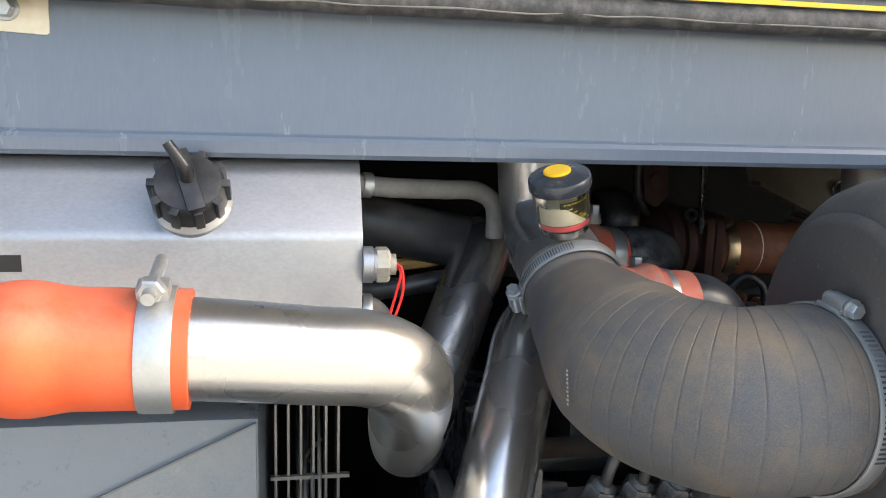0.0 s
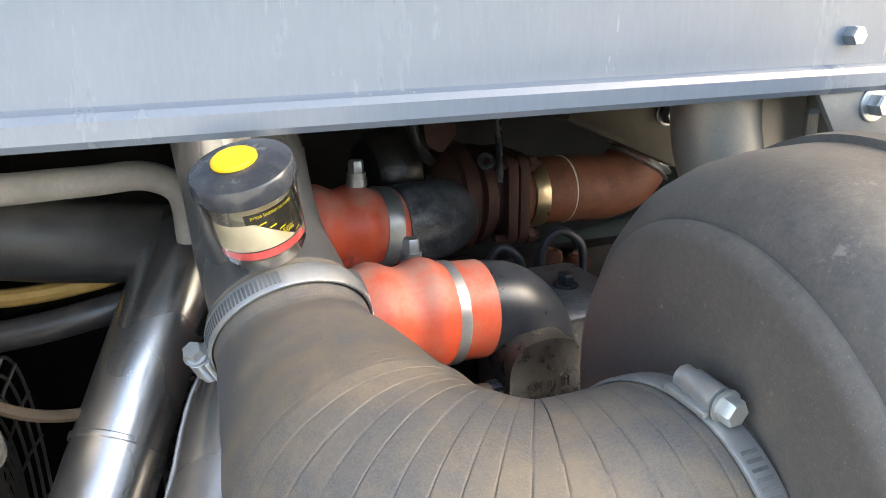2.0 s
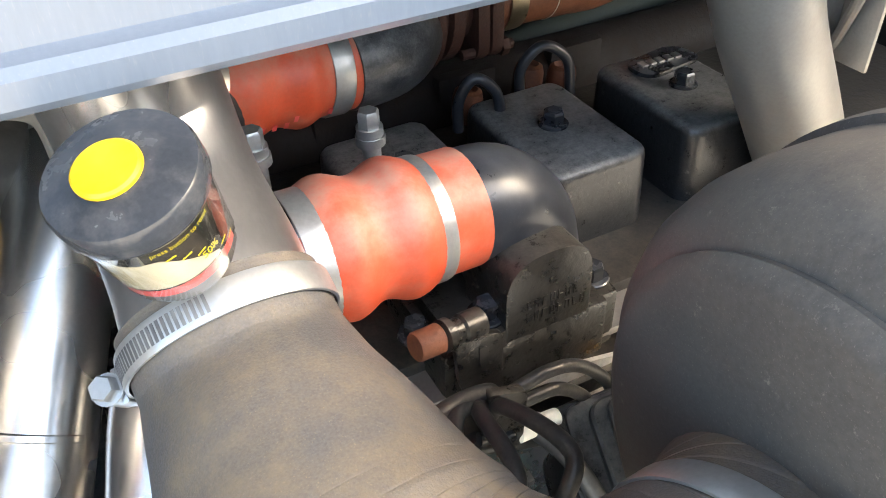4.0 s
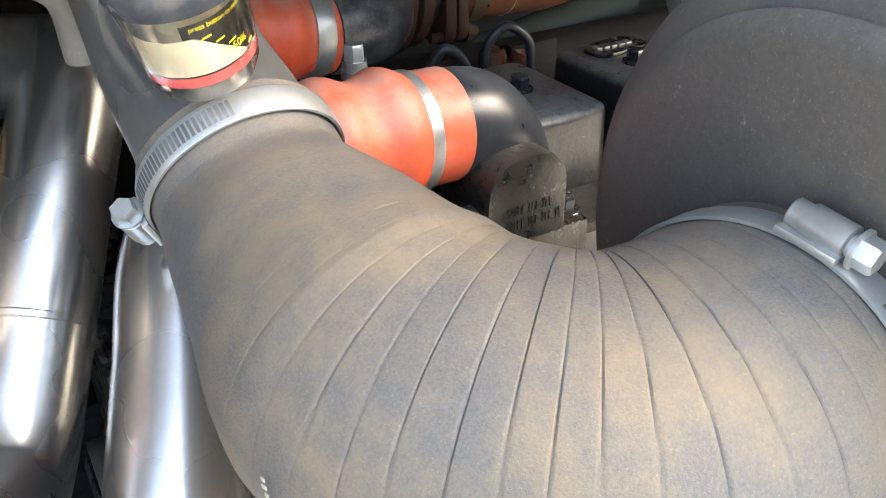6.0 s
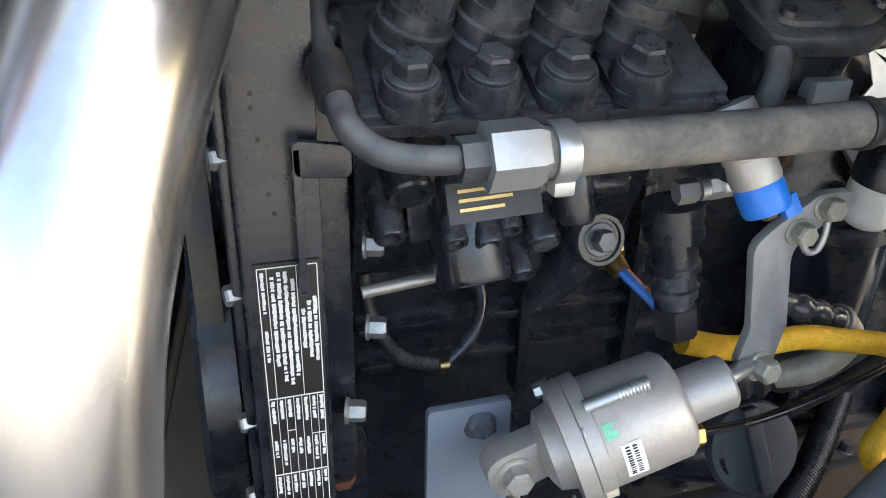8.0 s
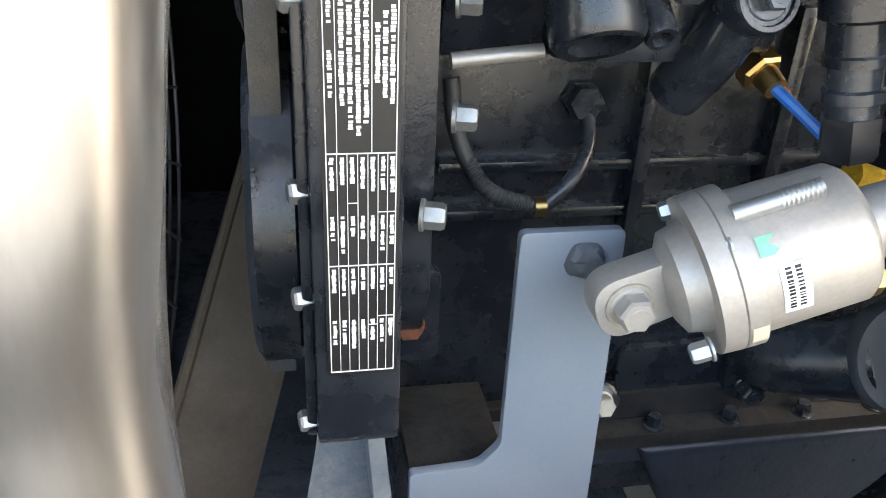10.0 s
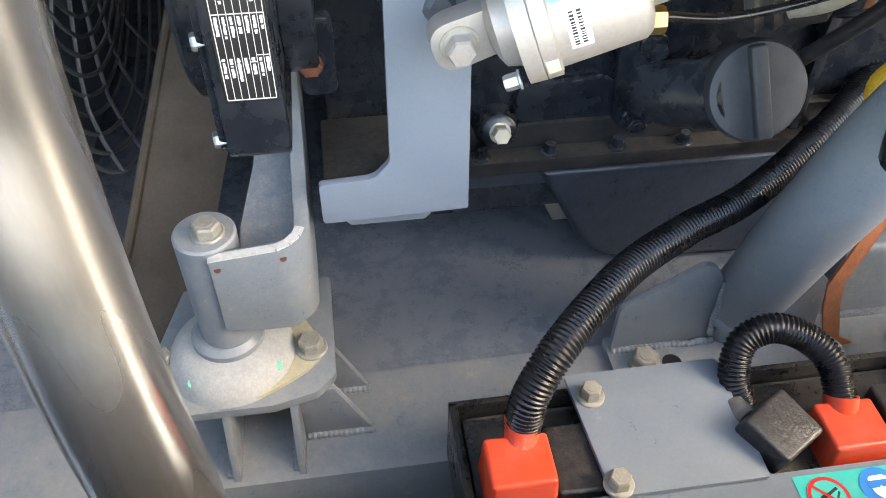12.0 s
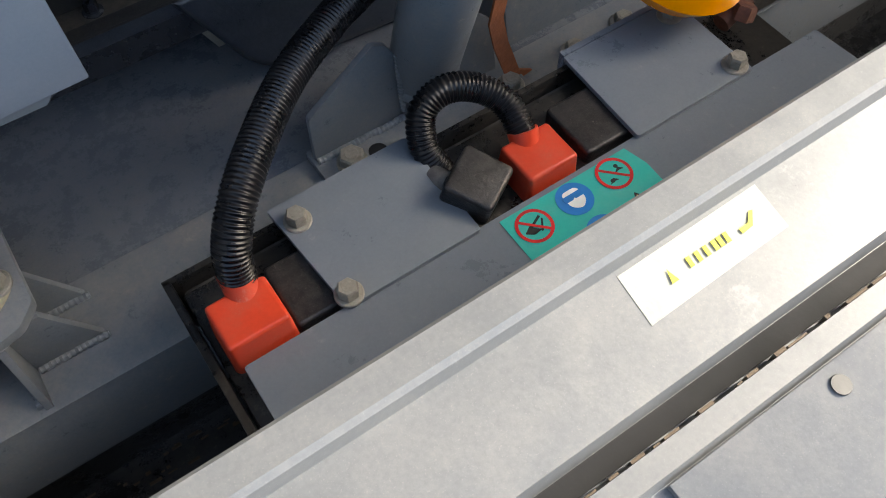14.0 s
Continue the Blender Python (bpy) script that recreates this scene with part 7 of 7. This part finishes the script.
for x0, z0, x1, z1 in ((0.523, 0.600, 0.520, 0.668), (0.436, 0.589, 0.528, 0.589), (0.572, 0.600, 0.570, 0.680)):
    part("weld", tube([(x0 + (x1 - x0) * k / 9, 0.5955 + rw.uniform(-0.0008, 0.0008), z0 + (z1 - z0) * k / 9) for k in range(10)], lambda q, t: 0.0032 + 0.0004 * math.sin(q * 1500), 10, 0.0012), "paint_dusty", gs, "rough weld bead")
bolt((0.4600, 0.5790, 0.588), (0, 0, 1), 0.0115, gs, "bolt_dull", 1.2, 0.010)
part("hole", turned([(0, 0.0085), (0.0008, 0.0085), (0.0008, 0)], (0.4845, 0.5770, 0.588), (0, 0, 1), 20), "ink", gs)
for c in ((0.622, 0.572, 0.588), (0.702, 0.577, 0.580), (0.765, 0.580, 0.58)):
    bolt(c, (0, 0, 1), 0.0095, rail, "bolt_dull", 1.45, 0.009)
bx = thing("chassis_box", (0.76, 0.6, 0.58), "dusty grey chassis box behind the battery", "box section")
part("beam", slab(rounded([(0.62, 0.555), (0.74, 0.555), (0.74, 0.64), (0.64, 0.64)], 0.01), "x", 0.66, 1.4, 0.002), "paint_dusty", bx)
so2 = thing("lashing_strap", (0.66, 0.62, 0.6), "worn orange-brown webbing strap", "strap")
SP = [(0.640, 0.86), (0.626, 0.80), (0.6165, 0.742), (0.611, 0.697), (0.606, 0.668), (0.6135, 0.637), (0.630, 0.592), (0.646, 0.582)]
part("webbing", slab([(a - 0.007, b) for a, b in SP] + [(a + 0.007, b + 0.003) for a, b in reversed(SP)], "y", 0.5785, 0.581), "strap", so2)
bt2 = thing("tan_block", (0.72, 0.72, 0.62), "tan lagged block behind the strap", "block")
part("block", box(0.66, 0.80, 0.70, 0.80, 0.64, 0.75, 0.008), "tan", bt2)
part("rim", join(box(0.278, 0.284, 0.33, 0.51, 0.60, 0.668, 0.001), box(0.278, 1.1, 0.506, 0.511, 0.60, 0.668, 0.001)), "tray", bat, "dusty steel tray rim")
part("lid", box(0.286, 0.80, 0.380, 0.500, 0.652, 0.6585, 0.002), "tray", bat, "dusty battery top")
for c, s in (((0.338, 0.428), 0.032), ((0.580, 0.430), 0.052)):
    bb = thing("terminal_boot", (*c, 0.658), "dusty black rubber battery terminal boot", "terminal boot", "terminal boots")
    part("hood", cushion(c[0], c[0] + s, c[1], c[1] + 0.052, 0.6585, 0.672, 0.004, 0.003), "boot_black", bb)
bb = thing("terminal_boot", (0.488, 0.46, 0.66), "tilted black rubber battery terminal boot", "terminal boot", "terminal boots")
part("hood", oriented(cushion(-0.020, 0.020, -0.019, 0.019, -0.012, 0.012, 0.004, 0.003), (0.492, 0.449, 0.682), (0.86, 0.5, 0), (0.05, -0.2, 1)), "boot_black", bb)
part("tail", tube([(0.480, 0.462, 0.676), (0.476, 0.478, 0.670)], 0.009, 14, 0.004), "rubber_hose", bb)
# second tab with its bolts and fittings
part("tab", slab(rounded([(0.617, 0.420), (0.735, 0.420), (0.735, 0.512), (0.621, 0.512)], 0.003), "z", 0.6725, 0.677, 0.0006), "paint", hold)
for c in ((0.725, 0.430), (0.720, 0.499)):
    bolt((*c, 0.677), (0, 0, 1), 0.0075, hold, "bolt_dull", 1.4)
part("tab_end", slab([(0.5125, 0.677), (0.5175, 0.677), (0.5175, 0.581), (0.5125, 0.581)], "x", 0.622, 0.735), "paint", hold)
am = thing("amber_cap", (0.78, 0.50, 0.69), "translucent amber plastic cap with cable lugs", "cap")
part("cap", turned([(0, 0.02), (0.006, 0.052), (0.02, 0.060), (0.034, 0.052), (0.04, 0.02), (0.04, 0)], (0.728, 0.520, 0.708), (0.1, -0.3, 1), 36), "amber", am)
part("lug", join(hexagon((0.762, 0.462, 0.68), (0.4, 0.2, 1), 0.010, 0.012), turned([(0, 0.008), (0.03, 0.007)], (0.75, 0.47, 0.675), (1, 0.1, 0.3), 14)), "rust", am)

# ---- safety label on the battery plate ----
ZL = 0.6722
sl2 = part("safety_label", slab(rounded([(0.491, 0.4195), (0.491, 0.3455), (0.607, 0.3455), (0.6075, 0.362), (0.609, 0.40), (0.604, 0.4195)], 0.0005), "z", ZL, ZL + 0.0004), "teal", hold, "teal battery safety label with six pictograms")


def disc(x, y, r, mat, r0=0.0, lift=0.0008):
    prof = [(0, r0), (0, r)] if r0 else [(0, 0), (0, r)]
    return part("pictogram", turned(prof + ([(0.0002, r), (0.0002, r0)] if r0 else [(0.0002, r), (0.0002, 0)]), (x, y, ZL + lift), (0, 0, 1), 32, False), mat, sl2)


def blob(pts, mat, lift):
    return part("pictogram", slab(pts, "z", ZL + lift, ZL + lift + 0.0002), mat, sl2)


for x, y, kind in ((0.509, 0.403, "ban"), (0.546, 0.405, "duty"), (0.583, 0.406, "ban"), (0.547, 0.372, "duty"), (0.510, 0.366, "warn"), (0.584, 0.371, "warn")):
    first = x < 0.53
    if kind == "ban":
        disc(x, y, 0.0135, "teal")
        disc(x, y, 0.0138, "sign_red", 0.0114, 0.0011)
        if first:
            blob([(x - 0.002, y - 0.0006), (x + 0.008, y + 0.0042), (x + 0.0072, y + 0.006), (x - 0.003, y + 0.001)], "ink", 0.0009)
            blob(rounded([(x - 0.0095, y - 0.002), (x - 0.004, y - 0.006), (x + 0.003, y - 0.005), (x - 0.001, y - 0.0015), (x - 0.003, y + 0.002)], 0.0012), "ink", 0.0009)
            blob([(x + 0.0015, y - 0.006), (x + 0.003, y - 0.0065), (x + 0.0085, y + 0.002), (x + 0.0075, y + 0.003)], "ink", 0.0009)
        else:
            for s in (-1, 1):
                disc(x + 0.005 * s, y + 0.0045 * s, 0.0017, "ink", 0, 0.0009)
                blob(rounded([(x + 0.0045 * s - 0.004, y + 0.003 * s - 0.0035), (x + 0.0045 * s + 0.001, y + 0.003 * s + 0.0005), (x + 0.0045 * s + 0.0045, y + 0.003 * s - 0.003), (x + 0.0045 * s + 0.0005, y + 0.003 * s - 0.0025)], 0.0008), "ink", 0.0009)
        blob([(x - 0.0088, y + 0.0074), (x - 0.0074, y + 0.0088), (x + 0.0088, y - 0.0074), (x + 0.0074, y - 0.0088)], "sign_red", 0.0013)
    elif kind == "duty":
        disc(x, y, 0.0138, "sign_blue")
        if y > 0.39:
            blob(rounded([(x - 0.0068, y + 0.008), (x + 0.0068, y + 0.008), (x + 0.0075, y - 0.004), (x + 0.001, y - 0.0098), (x - 0.0065, y - 0.005)], 0.004), "label_white", 0.0011)
            blob(rounded([(x - 0.0085, y + 0.0045), (x + 0.0085, y + 0.0045), (x + 0.008, y - 0.0005), (x + 0.001, y - 0.0005), (x, y + 0.0012), (x - 0.001, y - 0.0005), (x - 0.008, y - 0.0005)], 0.0012), "sign_blue", 0.0013)
        else:
            for s in (-1, 1):
                blob([(x + 0.0006 * s, y + 0.0048), (x + 0.009 * s, y + 0.0068), (x + 0.009 * s, y - 0.0048), (x + 0.0006 * s, y - 0.0072)], "label_white", 0.0011)
            blob([(x - 0.0076, y + 0.0048), (x - 0.0018, y + 0.0034), (x - 0.0018, y - 0.0048), (x - 0.0076, y - 0.0034)], "sign_blue", 0.0013)
            blob([(x + 0.004, y + 0.002), (x + 0.0056, y + 0.0022), (x + 0.0056, y - 0.0032), (x + 0.004, y - 0.0036)], "sign_blue", 0.0013)
    else:
        blob(rounded([(x - 0.0145, y - 0.010), (x + 0.0145, y - 0.010), (x, y + 0.015)], 0.0015), "ink", 0.0008)
        blob(rounded([(x - 0.0120, y - 0.0086), (x + 0.0120, y - 0.0086), (x, y + 0.0122)], 0.001), "sign_amber", 0.0011)
        if first:
            blob([(x - 0.006, y - 0.0068), (x + 0.0005, y - 0.0068), (x + 0.0005, y - 0.0052), (x - 0.006, y - 0.0052)], "ink", 0.0013)
            blob(rounded([(x + 0.001, y - 0.0065), (x + 0.0072, y - 0.005), (x + 0.006, y - 0.0035), (x + 0.001, y - 0.0045)], 0.0006), "ink", 0.0013)
            for s in (-1, 1):
                blob([(x + 0.003 * s - 0.001, y - 0.001), (x + 0.003 * s + 0.001, y - 0.001), (x + 0.0022 * s + 0.001, y + 0.0035), (x + 0.0022 * s - 0.001, y + 0.0035)], "ink", 0.0013)
        else:
            for k in range(9):
                a0 = radians(20 + 40 * k)
                u0, v0 = math.cos(a0), math.sin(a0)
                blob([(x + 0.0015 * u0 - 0.0005 * v0, y - 0.002 + 0.0015 * v0 + 0.0005 * u0), (x + 0.0062 * u0, y - 0.002 + 0.0052 * v0), (x + 0.0015 * u0 + 0.0005 * v0, y - 0.002 + 0.0015 * v0 - 0.0005 * u0)], "ink", 0.0013)

# ---- oil label and rust on the sill ----
ol = thing("oil_label", (0.5, 0.25, 0.87), "worn pale oil-grade label with faint yellow print", "label")
def on_sill(bm, lift):
    for v in bm.verts:
        v.co.z += 0.862 + 0.0851 * (v.co.y - 0.236) + lift
    return bm


part("sheet", on_sill(slab([(0.431, 0.2805), (0.429, 0.2575), (0.505, 0.2595), (0.507, 0.2815)], "z", 0, 0.0002), 0.0001), "label_worn", ol)
part("print", join(*[on_sill(slab([(x, 0.2672), (x + 0.0020, 0.2672), (x + 0.0026, 0.2718), (x + 0.0006, 0.2718)], "z", 0, 0.0002), 0.0009) for x in (0.458, 0.4625, 0.467, 0.4715, 0.4745, 0.478)], on_sill(slab([(0.447, 0.266), (0.4505, 0.266), (0.4490, 0.272)], "z", 0, 0.0002), 0.0009), on_sill(slab([(0.486, 0.267), (0.492, 0.2675), (0.497, 0.273), (0.4955, 0.2735), (0.491, 0.2695), (0.486, 0.2695)], "z", 0, 0.0002), 0.0009)), "print_yellow", ol, "faint yellow bars", smooth=False)
